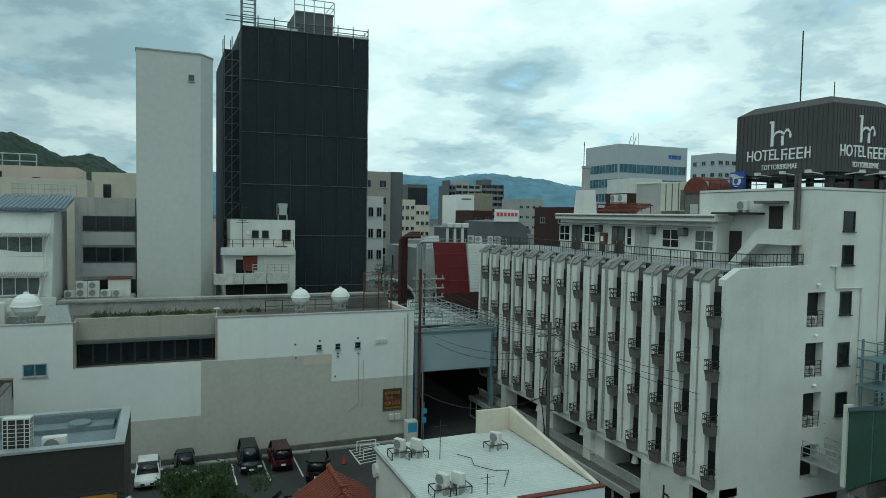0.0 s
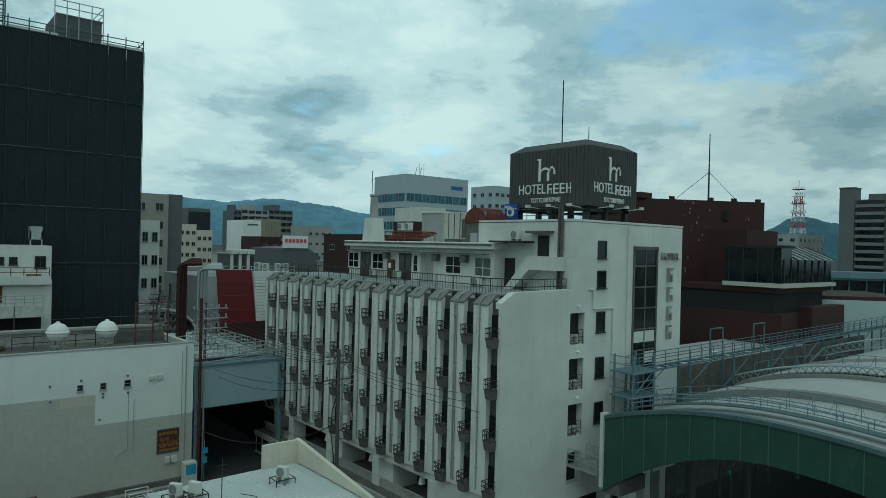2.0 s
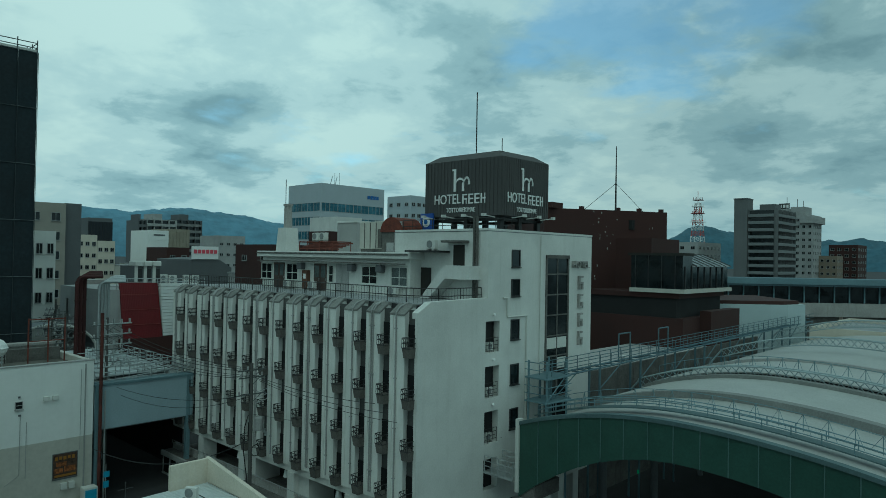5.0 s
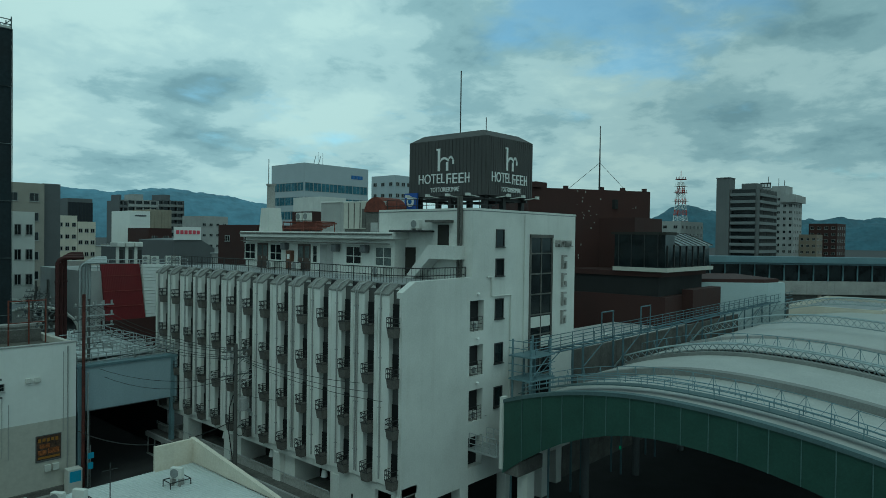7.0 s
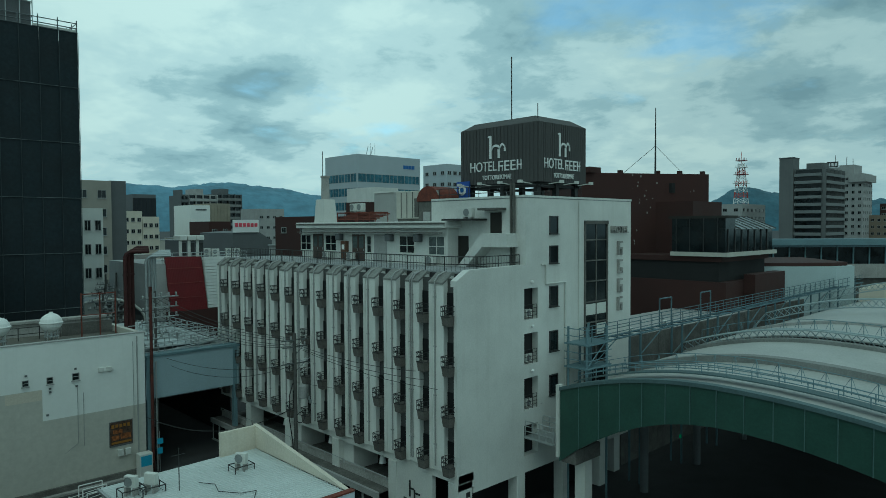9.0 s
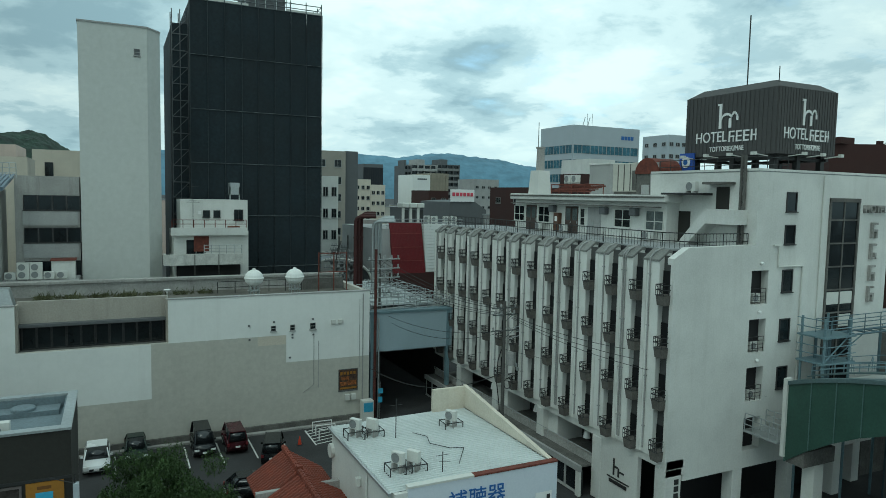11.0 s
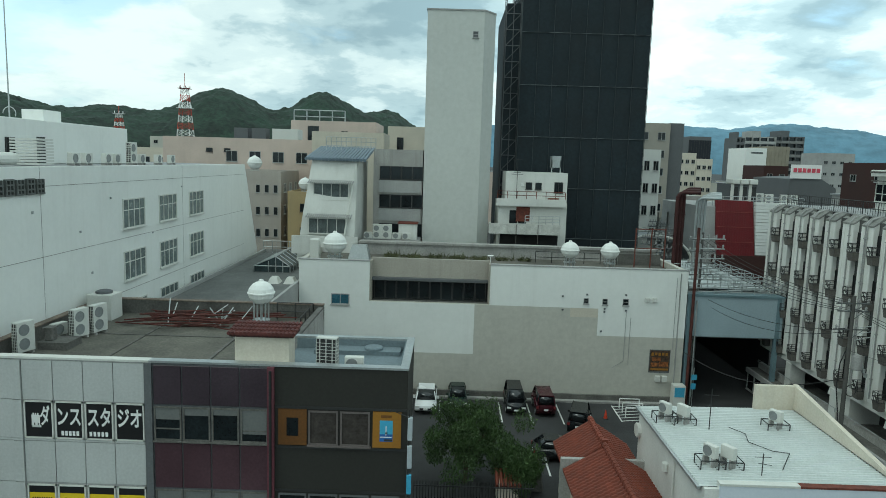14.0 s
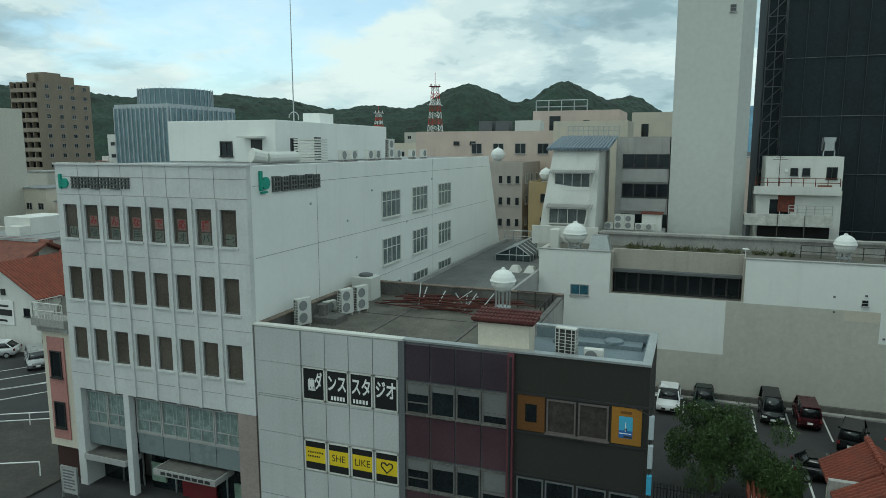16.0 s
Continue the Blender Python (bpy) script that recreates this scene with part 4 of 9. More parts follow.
    for k in range(1500):
        x = rnd.uniform(-6, 2.5) if rnd.random() < 0.75 else rnd.uniform(2.5, 8)
        x += 0.9 * math.sin(x * 3.1)
        y, z, hgt = rnd.uniform(60.6, 62.4), 10.7, rnd.uniform(0.06, 0.32) * (2.2 if rnd.random() < 0.06 else 1)
        a = rnd.uniform(0, 6.28)
        dx, dy = 0.05 * math.cos(a), 0.05 * math.sin(a)
        lx, ly = rnd.uniform(-0.25, 0.25), rnd.uniform(-0.25, 0.25)
        f = [bm.verts.new(c) for c in ((x - dx, y - dy, z), (x + dx, y + dy, z), (x + lx + dx * 0.6, y + ly, z + hgt * 0.7), (x + lx * 1.6, y + ly * 1.6, z + hgt))]
        bm.faces.new(f)
    tagged(finish("roof_weeds", bm, mat("dry_grass", (0.09, 0.095, 0.045), 0.9, vary=0.5, scale=3.0, bump=0)), "dry green weeds growing along the roof ledge", "weeds", kind="stuff")
    t = thing("satellite_dish", "small white satellite dish on the store roof", "antenna", at=(3.7, 56.9, 10.7))
    bm = bmesh.new()
    tube(bm, (3.7, 56.9, 10.7), (3.7, 56.9, 11.7), 0.03, 5)
    lathe(bm, (3.7, 56.9, 11.6), [(0.05, 0), (0.2, 0.04), (0.27, 0.1), (0.25, 0.12)], 12)
    part("dish", bm, M_LETTER, t)


build_store()


# ---- arcade entrance: beam, catwalk, pipes ----
def build_arcade():
    a = thing("arcade_gate", "pale blue steel arcade gate with catwalk above", "gate", at=(23.6, 55.5, 0))
    boxes("fascia_beam", mat("pale_blue_panel", (0.34, 0.42, 0.46), 0.55, vary=0.08, streak=0.15), a, (19.95, 27.9, 55.0, 55.3, 5.75, 9.1))
    boxes("beam_cap", M_TEAL, a, (19.9, 27.95, 54.9, 56.0, 9.1, 9.3))
    # soffit runs deep to keep skylight out of the passage
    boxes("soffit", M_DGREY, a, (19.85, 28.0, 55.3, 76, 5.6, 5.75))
    for x in (20.15, 27.5):
        boxes("post", M_TEAL, a, (x - 0.16, x + 0.16, 54.92, 55.3, 0, 9.1))
    # near-black sheets added at end and sides to paint the passage's shade
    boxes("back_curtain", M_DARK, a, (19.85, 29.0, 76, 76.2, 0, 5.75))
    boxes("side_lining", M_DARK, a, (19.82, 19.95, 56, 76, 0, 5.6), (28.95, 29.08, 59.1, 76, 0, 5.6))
    boxes("deck", M_METAL, a, (20.0, 27.95, 55.3, 75, 9.05, 9.12))
    for k, y in enumerate((55.6, 57.2, 59.0, 61.0, 63.4, 66.0)):
        railing("walk_rail", a, [(20.1, y), (27.9, y)], 9.12, 1.1 if k else 0.9, M_METAL, 1.1, 3, 0.035)
    for x in (20.1, 24.6, 27.9):
        railing("walk_rail", a, [(x, 55.6), (x, 70)], 9.12, 1.1, M_METAL, 1.4, 3, 0.035)
    bm = bmesh.new()
    for k in range(9):
        y = 56 + 1.6 * k
        tube(bm, (20.2, y, 9.2), (27.8, y, 9.75), 0.06, 5)
    part("roof_purlin", bm, M_METAL, a)
    boxes("slide_roof", mat("clear_roof_sheet", (0.42, 0.46, 0.46), 0.4, vary=0.15), a, (21.0, 27.4, 57.5, 74, 9.4, 9.5))
    # curved sheet roof of the arcade further down the street
    bm = bmesh.new()
    m = 12
    rows = [[bm.verts.new((24.2 - 4.4 * math.cos(math.pi * k / m), y, 8.6 + 3.0 * math.sin(math.pi * k / m))) for k in range(m + 1)] for y in (79.0, 96.0)]
    for k in range(m):
        bm.faces.new((rows[0][k], rows[0][k + 1], rows[1][k + 1], rows[1][k]))
    part("arched_roof", bm, mat("grey_roof_sheet", (0.2, 0.22, 0.23), 0.5, vary=0.2), a)
    for y in (78.9, 84.0, 90.0):
        bm = bmesh.new()
        for k in range(m):
            p, q = math.pi * k / m, math.pi * (k + 1) / m
            tube(bm, (24.2 - 4.5 * math.cos(p), y, 8.6 + 3.1 * math.sin(p)), (24.2 - 4.5 * math.cos(q), y, 8.6 + 3.1 * math.sin(q)), 0.16, 6)
        part("arch_rib", bm, M_AC, a, "white arched rib")
    # bundle of riser pipes and a lattice mast beside the store
    t = thing("riser_pipes", "rust-red and galvanised riser pipes by the arcade", "pipes", at=(21.2, 66, 0))
    red_pipe = mat("dark_red_pipe", (0.05, 0.014, 0.013), 0.7, 0.1, vary=0.3)

    def riser(name, x, y, top, r, material, reach):
        """An upright pipe that bends over in a quarter circle and runs on to the east."""
        bm = bmesh.new()
        pts = [(x, y, 0), (x, y, top - 0.6)] + [(x + 0.6 - 0.6 * math.cos(a), y, top - 0.6 + 0.6 * math.sin(a)) for a in (0.4, 0.8, 1.2, 1.57)] + [(x + 0.6 + reach, y, top)]
        for p, q in zip(pts, pts[1:]):
            tube(bm, p, q, r, 8)
        for zz in (6, 9, 12, 15):
            lathe(bm, (x, y, zz), [(r * 1.35, 0), (r * 1.35, 0.12)], 8)
        part(name, bm, material, t)

    for k, x in enumerate((22.2, 22.65, 23.1)):
        riser("red_riser", x, 66 + 0.35 * k, 17.2 + 0.18 * k, 0.17, red_pipe, 1.6 - 0.35 * k)
    for k, x in enumerate((24.2, 24.6, 25.0, 25.4)):
        riser("grey_riser", x, 66.3 + 0.3 * k, 16.7 + 0.15 * k, 0.13, M_METAL, 1.8 - 0.3 * k)
    t = thing("corner_mast", "rusty mast with brackets at the store corner", "mast", at=(20.25, 54.6, 0))
    bm = bmesh.new()
    tube(bm, (20.3, 54.7, 0), (20.3, 54.7, 14.8), 0.13, 8)
    part("mast_tube", bm, mat("old_rust", (0.09, 0.028, 0.022), 0.85, vary=0.5, scale=2), t)
    bm = bmesh.new()
    tube(bm, (20.6, 54.6, 0), (20.6, 54.6, 8.8), 0.06, 6)
    for z in (10.6, 11.5, 12.3, 13.1, 13.9):
        tube(bm, (20.0, 54.7, z), (22.6, 54.9, z), 0.05, 5)
        for x in (20.6, 21.2, 21.8, 22.4):
            box(bm, x - 0.05, x + 0.05, 54.75, 54.9, z + 0.05, z + 0.35)
    part("cross_arm", bm, M_METAL, t)
    t = thing("vending_machine", "blue and white vending machine by the wall", "vending machine", at=(19.4, 54.2, 0))
    boxes("body", M_AC, t, (18.9, 19.9, 53.7, 54.5, 0, 1.85), bevel=0.03)
    boxes("display", M_CYAN, t, (19.0, 19.8, 53.68, 53.7, 0.9, 1.7))
    t = thing("street_sign", "blue round street sign on the gate post", "sign", at=(20.7, 54.5, 0))
    bm = bmesh.new()
    tube(bm, (20.7, 54.4, 0), (20.7, 54.4, 3.2), 0.03, 6)
    part("pole", bm, M_METAL, t)
    boxes("plate", M_CYAN, t, (20.5, 20.95, 54.33, 54.36, 2.2, 2.65), (20.5, 20.9, 54.33, 54.36, 1.4, 1.9))
    # building beyond with red and white cladding
    r = thing("clad_building", "building with red corrugated and white cladding", "building", at=(34, 84, 0))
    bm = bmesh.new()
    prism(bm, [(29.0, 78), (41, 78), (41, 92), (29.0, 92)], 0, 15.3)
    part("wall", bm, M_GREYB, r)
    bm = bmesh.new()
    a_ = [bm.verts.new(p) for p in ((30.6, 77.9, 16.1), (34.85, 77.9, 16.0), (35.3, 77.3, 9.8), (31.0, 77.3, 9.8))]
    b_ = [bm.verts.new(v.co + Vector((0, 0.4, 0))) for v in a_]
    bm.faces.new(a_), bm.faces.new(b_[::-1])
    for k in range(4):
        bm.faces.new((a_[k], b_[k], b_[(k + 1) % 4], a_[(k + 1) % 4]))
    bmesh.ops.recalc_face_normals(bm, faces=bm.faces)
    part("red_cladding", bm, M_REDSTEEL, r, "sloping red corrugated cladding")
    for k in range(22):
        f = (k + 0.5) / 22
        bm = bmesh.new()
        tube(bm, (30.65 + 4.15 * f, 77.9, 16.0), (31.05 + 4.2 * f, 77.3, 9.85), 0.045, 4)
        part("sheet_rib", bm, M_REDSTEEL, r)
    for zz in (11.3, 13.0, 14.7):
        f = (16.0 - zz) / 6.2
        boxes("lap_joint", mat("faded_red_steel", (0.24, 0.05, 0.045), 0.7, vary=0.3), r, (30.65 + 0.4 * f, 34.8 + 0.45 * f, 77.82 - 0.6 * f, 77.9 - 0.6 * f, zz, zz + 0.07))
    bm = bmesh.new()
    for k in range(16):
        z0, z1 = 9.9 + 0.38 * k, 9.9 + 0.38 * k + 0.34
        x0 = 35.4 - 0.45 * (z0 - 9.9) / 6.1
        box(bm, x0, 39.5, 77.4 - 0.02 * (k % 2), 77.9, z0, z1)
    part("white_cladding", bm, M_WHITE2, r, "white horizontal cladding boards")
    boxes("lower_wall", M_BROWNB, r, (30.6, 40, 77.2, 77.9, 5, 9.8))
    railing("roof_railing", r, [(29.2, 78.2), (40.8, 78.2)], 15.3, 1.2, M_METAL, 1.2, 3, 0.04)
    boxes("plant_room", M_DGREY, r, (33.0, 36.1, 80, 84, 15.3, 17.9))
    for k in range(3):
        boxes("plant_canopy", M_AC, r, (33.0 + 1.05 * k, 33.95 + 1.05 * k, 79.6, 81.5, 17.9, 18.5), bevel=0.08)
        boxes("plant_panel", M_AC, r, (33.05 + 1.05 * k, 33.4 + 1.05 * k, 79.9, 79.999, 15.4, 17.9))
    for k in range(3):
        boxes("louvre", M_DMETAL, r, (33.45 + 1.05 * k, 33.9 + 1.05 * k, 79.93, 79.999, 16.0, 17.6))
    for x, y in ((37.4, 79.6), (39.2, 79.6), (40.4, 79.8), (37.4, 82)):
        ac_unit(x, y, 15.3, 0, tall=True, on="the clad building roof")


build_arcade()

# ---- the three-storey studio building ----
def build_studio():
    s = thing("studio_building", "three-storey building with white, maroon and brown front bays", "building", at=(-11, 33, 0))
    Y = 27.5
    A, B, C, D, TOP = -20.5, -12.5, -7.2, -1.5, 10.75
    boxes("body", M_CONC_D, s, (A + 0.25, C - 0.1, Y + 0.3, 39.2, 0, 9.9))
    boxes("front_wall", M_GREYB, s, (A, B, Y, Y + 0.3, 0, TOP), label="pale grey metal panel front")
    boxes("front_wall", M_DGREY, s, (B, C, Y, Y + 0.3, 0, TOP), label="dark frame behind maroon panels")
    boxes("front_wall", M_BROWN, s, (C, D, Y, Y + 0.3, 0, TOP), (D - 0.3, D, Y + 0.3, 32.4, 0, TOP), label="dark brown rendered front")
    boxes("rear_wall", M_CONC, s, (C - 0.3, D, 32.2, 32.5, 0, TOP), (C - 0.3, C, 32.5, 39.4, 0, TOP - 0.1))
    boxes("parapet", M_CONC_D, s, (A, A + 0.3, Y + 0.3, 39.4, 9.9, TOP), (A + 0.3, C, 39.1, 39.4, 9.9, TOP + 0.1), (C - 0.3, C - 0.003, 32.5, 39.1, 9.9, TOP))
    boxes("coping", M_AC, s, (A - 0.05, B + 0.1, Y - 0.06, Y + 0.36, TOP, TOP + 0.09), label="white metal coping")
    boxes("coping", M_METAL, s, (B + 0.1, D + 0.03, Y - 0.06, Y + 0.36, TOP, TOP + 0.09), (D - 0.33, D + 0.03, Y + 0.36, 32.53, TOP, TOP + 0.09), (C - 0.3, D - 0.33, 32.17, 32.53, TOP, TOP + 0.09))
    boxes("coping", mat("rust_stained_coping", (0.2, 0.16, 0.13), 0.9, vary=0.5, scale=1.2, streak=0.4, dirt=(0.16, 0.07, 0.04)), s, (A - 0.05, A + 0.35, Y + 0.36, 39.45, TOP, TOP + 0.06), (A + 0.35, C, 39.05, 39.45, TOP + 0.1, TOP + 0.16))
    boxes("roof", M_ROOF, s, (A + 0.3, C - 0.3, Y + 0.36, 39.1, 9.9, 10.05))
    boxes("pit_roof", M_BLUEROOF, s, (C, D - 0.3, Y + 0.3, 32.2, 9.75, 10.25))
    boxes("pit_lining", M_BLUEROOF, s, (C + 0.02, D - 0.31, 32.1, 32.19, 9.9, TOP - 0.01), (D - 0.4, D - 0.31, Y + 0.4, 32.1, 9.9, TOP - 0.01), (C + 1.0, D - 0.6, 31.2, 32.1, 10.25, 10.45))
    # white panels with open joints, laid over the front
    cols = [-20.45, -18.22, -17.8, -16.48, -15.2, -13.92, -12.6]
    rows = [0.2, 1.9, 3.55, 5.3, 7.15, 7.27, 8.97, 10.7]
    pw = {}
    for i in range(6):
        for j in range(7):
            x0, x1, z0, z1 = cols[i] + 0.02, cols[i + 1] - 0.02, rows[j] + 0.015, rows[j + 1] - 0.015
            if i >= 2 and (j == 2 or j == 5):
                continue
            boxes("panel", mat("pale_metal_panel", (0.48, 0.49, 0.48), 0.55, vary=0.07, streak=0.12), s, (x0, x1, Y - (0.11 if i == 1 else 0.05), Y - 0.001, z0, z1))
    frames = []
    for i in range(2, 6):
        x0, x1 = cols[i] + 0.04, cols[i + 1] - 0.04
        for z0, z1 in ((7.27, 8.93), (3.62, 5.2)):
            frames += [(x0, x0 + 0.06, Y - 0.07, Y, z0, z1), (x1 - 0.06, x1, Y - 0.07, Y, z0, z1), (x0, x1, Y - 0.07, Y, z1 - 0.06, z1), (x0, x1, Y - 0.07, Y, z0, z0 + 0.06)]
        pieces("sign_window", M_BLACK, s, (x0 + 0.06, x1 - 0.06, Y - 0.03, Y - 0.001, 7.33, 8.87), (x0 + 0.06, x1 - 0.06, Y - 0.03, Y - 0.001, 3.68, 5.14), label="window with black film")
        boxes("yellow_band", M_YELLOW, s, (x0 + 0.06, x1 - 0.06, Y - 0.034, Y - 0.031, 4.05, 4.82))
    boxes("window_frame", M_AC, s, *frames)
    for body, x, wide in (("ダ", -16.88, 0.42), ("ンス", -15.86, 0.98), ("スタ", -14.56, 0.98), ("ジオ", -13.27, 1.02)):
        lettering(s, body, 0.92, x, Y - 0.034, 8.2, M_LETTER, "s", "lettering", 0.006, width=wide, bold=0.022)
    bm = bmesh.new()
    for k in range(7):
        box(bm, -17.45 + 0.05 * k, -17.4 + 0.05 * k, Y - 0.04, Y - 0.031, 7.75 + 0.1 * (k % 3), 8.3 + 0.08 * (k % 2))
    box(bm, -17.45, -17.05, Y - 0.04, Y - 0.031, 7.75, 7.85)
    for x0, x1 in ((-16.2, -15.4), (-15.0, -14.15)):
        for k in range(5):
            u = x0 + (x1 - x0) * k / 5
            box(bm, u, u + 0.11, Y - 0.04, Y - 0.031, 7.42, 7.62)
    part("text_bar", bm, M_LETTER, s, "white bars and a small emblem")
    bm = bmesh.new()
    for z, n in ((4.52, 9), (4.3, 7)):
        for k in range(n):
            box(bm, -17.58 + 0.1 * k, -17.52 + 0.1 * k, Y - 0.04, Y - 0.0345, z, z + 0.09)
    heart = [(0.0, -0.26), (0.3, 0.05), (0.27, 0.22), (0.12, 0.24), (0.0, 0.12), (-0.12, 0.24), (-0.27, 0.22), (-0.3, 0.05)]
    for (u0, w0), (u1, w1) in zip(heart, heart[1:] + heart[:1]):
        tube(bm, (-13.26 + u0, Y - 0.036, 4.42 + w0), (-13.26 + u1, Y - 0.036, 4.42 + w1), 0.035, 5)
    part("text_bar", bm, M_BLACK, s, "dark bars on the yellow film")
    lettering(s, "SHE", 0.5, -15.86, Y - 0.036, 4.42, M_BLACK, "s", "lettering", 0.003, width=0.72)
    lettering(s, "LIKE", 0.5, -14.56, Y - 0.036, 4.42, M_BLACK, "s", "lettering", 0.003, width=0.8)
    # maroon bay
    n, w = 4, (C - B - 0.4) / 4
    boxes("pilaster", M_DGREY, s, (B - 0.08, B + 0.22, Y - 0.12, Y - 0.001, 0, TOP - 0.02))
    boxes("pilaster", mat("faded_red_post", (0.15, 0.045, 0.06), 0.7, vary=0.25, streak=0.5, dirt=(0.08, 0.06, 0.06)), s, (C - 0.2, C + 0.08, Y - 0.16, Y - 0.001, 0, TOP - 0.02))
    for k in range(n):
        x0 = B + 0.24 + w * k
        for z0, z1 in ((8.95, 10.65), (5.25, 7.25), (1.6, 3.55)):
            boxes("panel", M_MAROON if z0 < 8 else mat("dusky_maroon_panel", (0.047, 0.032, 0.042), 0.45, vary=0.25, streak=0.3, dirt=(0.035, 0.035, 0.04)), s, (x0 + 0.03, x0 + w - 0.03, Y - 0.07, Y - 0.001, z0, z1), bevel=0.02)
        for z0 in (7.35, 3.65, 0.2):
            window(s, x0 + w / 2, Y, z0, w - 0.06, 1.5 if z0 > 1 else 1.2, "s", 1, 0.0 if k in (1, 2) else 0.35, M_CONC_D, M_GLASS)
    for k, dz in ((0, 0.5), (1, 0.3), (2, 0.25), (3, 1.05)):
        x0 = B + 0.24 + w * k
        pieces("blind", mat("tinted_blind", (0.15, 0.155, 0.15), 0.7, vary=0.1, bump=0), s, (x0 + 0.1, x0 + w - 0.1, Y - 0.03, Y - 0.013, 8.78 - dz, 8.78), (x0 + 0.1, x0 + w - 0.1, Y - 0.03, Y - 0.013, 5.08 - dz, 5.08), label="pulled blind behind the glass")
    # brown bay
    boxes("string_course", M_DMETAL, s, (C + 0.1, D, Y - 0.05, Y - 0.001, 8.95, 9.05), (C + 0.1, D, Y - 0.05, Y - 0.001, 7.2, 7.3), (C + 0.1, D, Y - 0.05, Y - 0.001, 5.25, 5.33))
    for x, w_, board in ((-6.35, 1.2, 1), (-5.05, 1.25, 0), (-3.7, 1.25, 0), (-2.35, 1.2, 1)):
        if board:
            boxes("window_board", M_ORANGE if x > -4 else mat("brown_amber_board", (0.13, 0.055, 0.012), 0.6, vary=0.2), s, (x - w_ / 2, x + w_ / 2, Y - 0.05, Y - 0.001, 7.34, 8.92))
        else:
            window(s, x, Y, 7.36, w_, 1.52, "s", 1, 0, mat("taupe_frame", (0.13, 0.11, 0.105), 0.6), mat("brown_curtained_glass", (0.058, 0.05, 0.045), 0.15, vary=0.35, scale=2.5, bump=0), 0.07)
        window(s, x, Y, 3.65, w_, 1.5, "s", 1, 0, M_DGREY, M_GLASS, 0.06)
    boxes("board_opening", M_GLASS, s, (-6.6, -6.1, Y - 0.06, Y - 0.051, 7.75, 8.55))
    pic = boxes("picture", M_CYAN, s, (-2.65, -2.1, Y - 0.056, Y - 0.051, 7.62, 8.55), label="small blue seaside picture")
    boxes("picture_sea", M_BLUE, pic, (-2.65, -2.1, Y - 0.06, Y - 0.0565, 7.62, 7.95))
    boxes("picture_foam", M_LETTER, pic, (-2.62, -2.14, Y - 0.063, Y - 0.0605, 7.8, 7.84), (-2.4, -2.36, Y - 0.063, Y - 0.0565, 7.9, 8.3))
    boxes("picture_rock", M_DMETAL, pic, (-2.45, -2.12, Y - 0.063, Y - 0.0605, 7.64, 7.73), (-2.41, -2.32, Y - 0.063, Y - 0.0565, 7.95, 8.05))
    boxes("board_text", mat("brown_amber_board", (0.13, 0.055, 0.012), 0.6), s, (-2.6, -2.15, Y - 0.056, Y - 0.051, 8.66, 8.78))
    for z0, hh, m in ((7.75, 1.0, M_BLUEBAND), (6.5, 1.0, M_BLUEBAND), (5.35, 0.85, M_CYAN)):
        boxes("side_sign", m, s, (D + 0.04, D + 0.24, Y - 0.2, Y + 0.0, z0, z0 + hh), label="pale blue box sign on the corner", bevel=0.02)
    bm = bmesh.new()
    tube(bm, (D + 0.1, Y - 0.1, 5.2), (D + 0.1, Y - 0.1, 9.1), 0.03, 5)
    tube(bm, (D - 0.7, Y - 0.2, 9.1), (D + 0.1, Y - 0.15, 8.75), 0.02, 4)
    tube(bm, (D - 0.1, Y + 0.32, 0), (D - 0.1, Y + 0.32, 10), 0.05, 6)
    tube(bm, (C - 0.06, Y - 0.2, 0), (C - 0.06, Y - 0.2, 10.6), 0.06, 6)
    part("sign_bracket", bm, M_DMETAL, s)
    # stair hut with a small tiled roof
    h = thing("stair_hut", "cream stair hut with small red tiled roof", "roof hut", at=(-7.4, 29, 9.9))
    boxes("wall", M_CREAM, h, (-8.9, -6.6, 27.87, 29.0, 9.9, 11.95))
    bm = bmesh.new()
    for k in range(17):
        x = -9.1 + 0.17 * k
        for j in range(4):
            y = 27.7 + 0.38 * j
            tube(bm, (x, y, 12.05 + 0.05 * j), (x, y + 0.4, 12.06 + 0.05 * j), 0.09, 7, 0.07)
    part("tile_roof", bm, mat("dark_red_tile", (0.11, 0.032, 0.028), 0.7, vary=0.3, scale=2), h)
    boxes("eave_board", M_BROWNB, h, (-9.1, -6.4, 27.75, 29.15, 11.9, 11.98))
    # roof plant
    for x, y, tall in ((-19.5, 30.4, 1), (-18.5, 33.3, 1), (-18.1, 34.4, 1), (-19.6, 33.4, 0)):
        ac_unit(x, y, 10.05, 72, tall=bool(tall), on="the studio roof")
    ac_unit(-5.1, 28.6, 10.25, 172, tall=True, on="the painted roof pit")
    ac_unit(-3.9, 28.5, 10.25, 0, on="the painted roof pit")
    tank(-9.46, 34.0, 10.05, 0.66, "white round water tank on the studio roof", 1.9)
    t = thing("plinth_block", "low stained concrete plinth on the roof", "plinth", at=(-18.3, 31.5, 10.05))
    boxes("block", M_CONC_D, t, (-19.3, -17.9, 31.1, 32.4, 10.05, 10.4))
    t = thing("flue_stub", "grey stained square flue on the studio roof", "flue", at=(-19.2, 31.6, 10.4))
    boxes("flue_body", M_CONC_D, t, (-19.15, -18.75, 31.4, 31.8, 10.4, 11.0), bevel=0.03)
    boxes("flue_cap", M_CONC_D, t, (-19.2, -18.7, 31.35, 31.85, 11.0, 11.05))
    t = thing("roof_cabinet", "pale grey roof cabinet by the parapet", "cabinet", at=(-18.6, 37.6, 10.05))
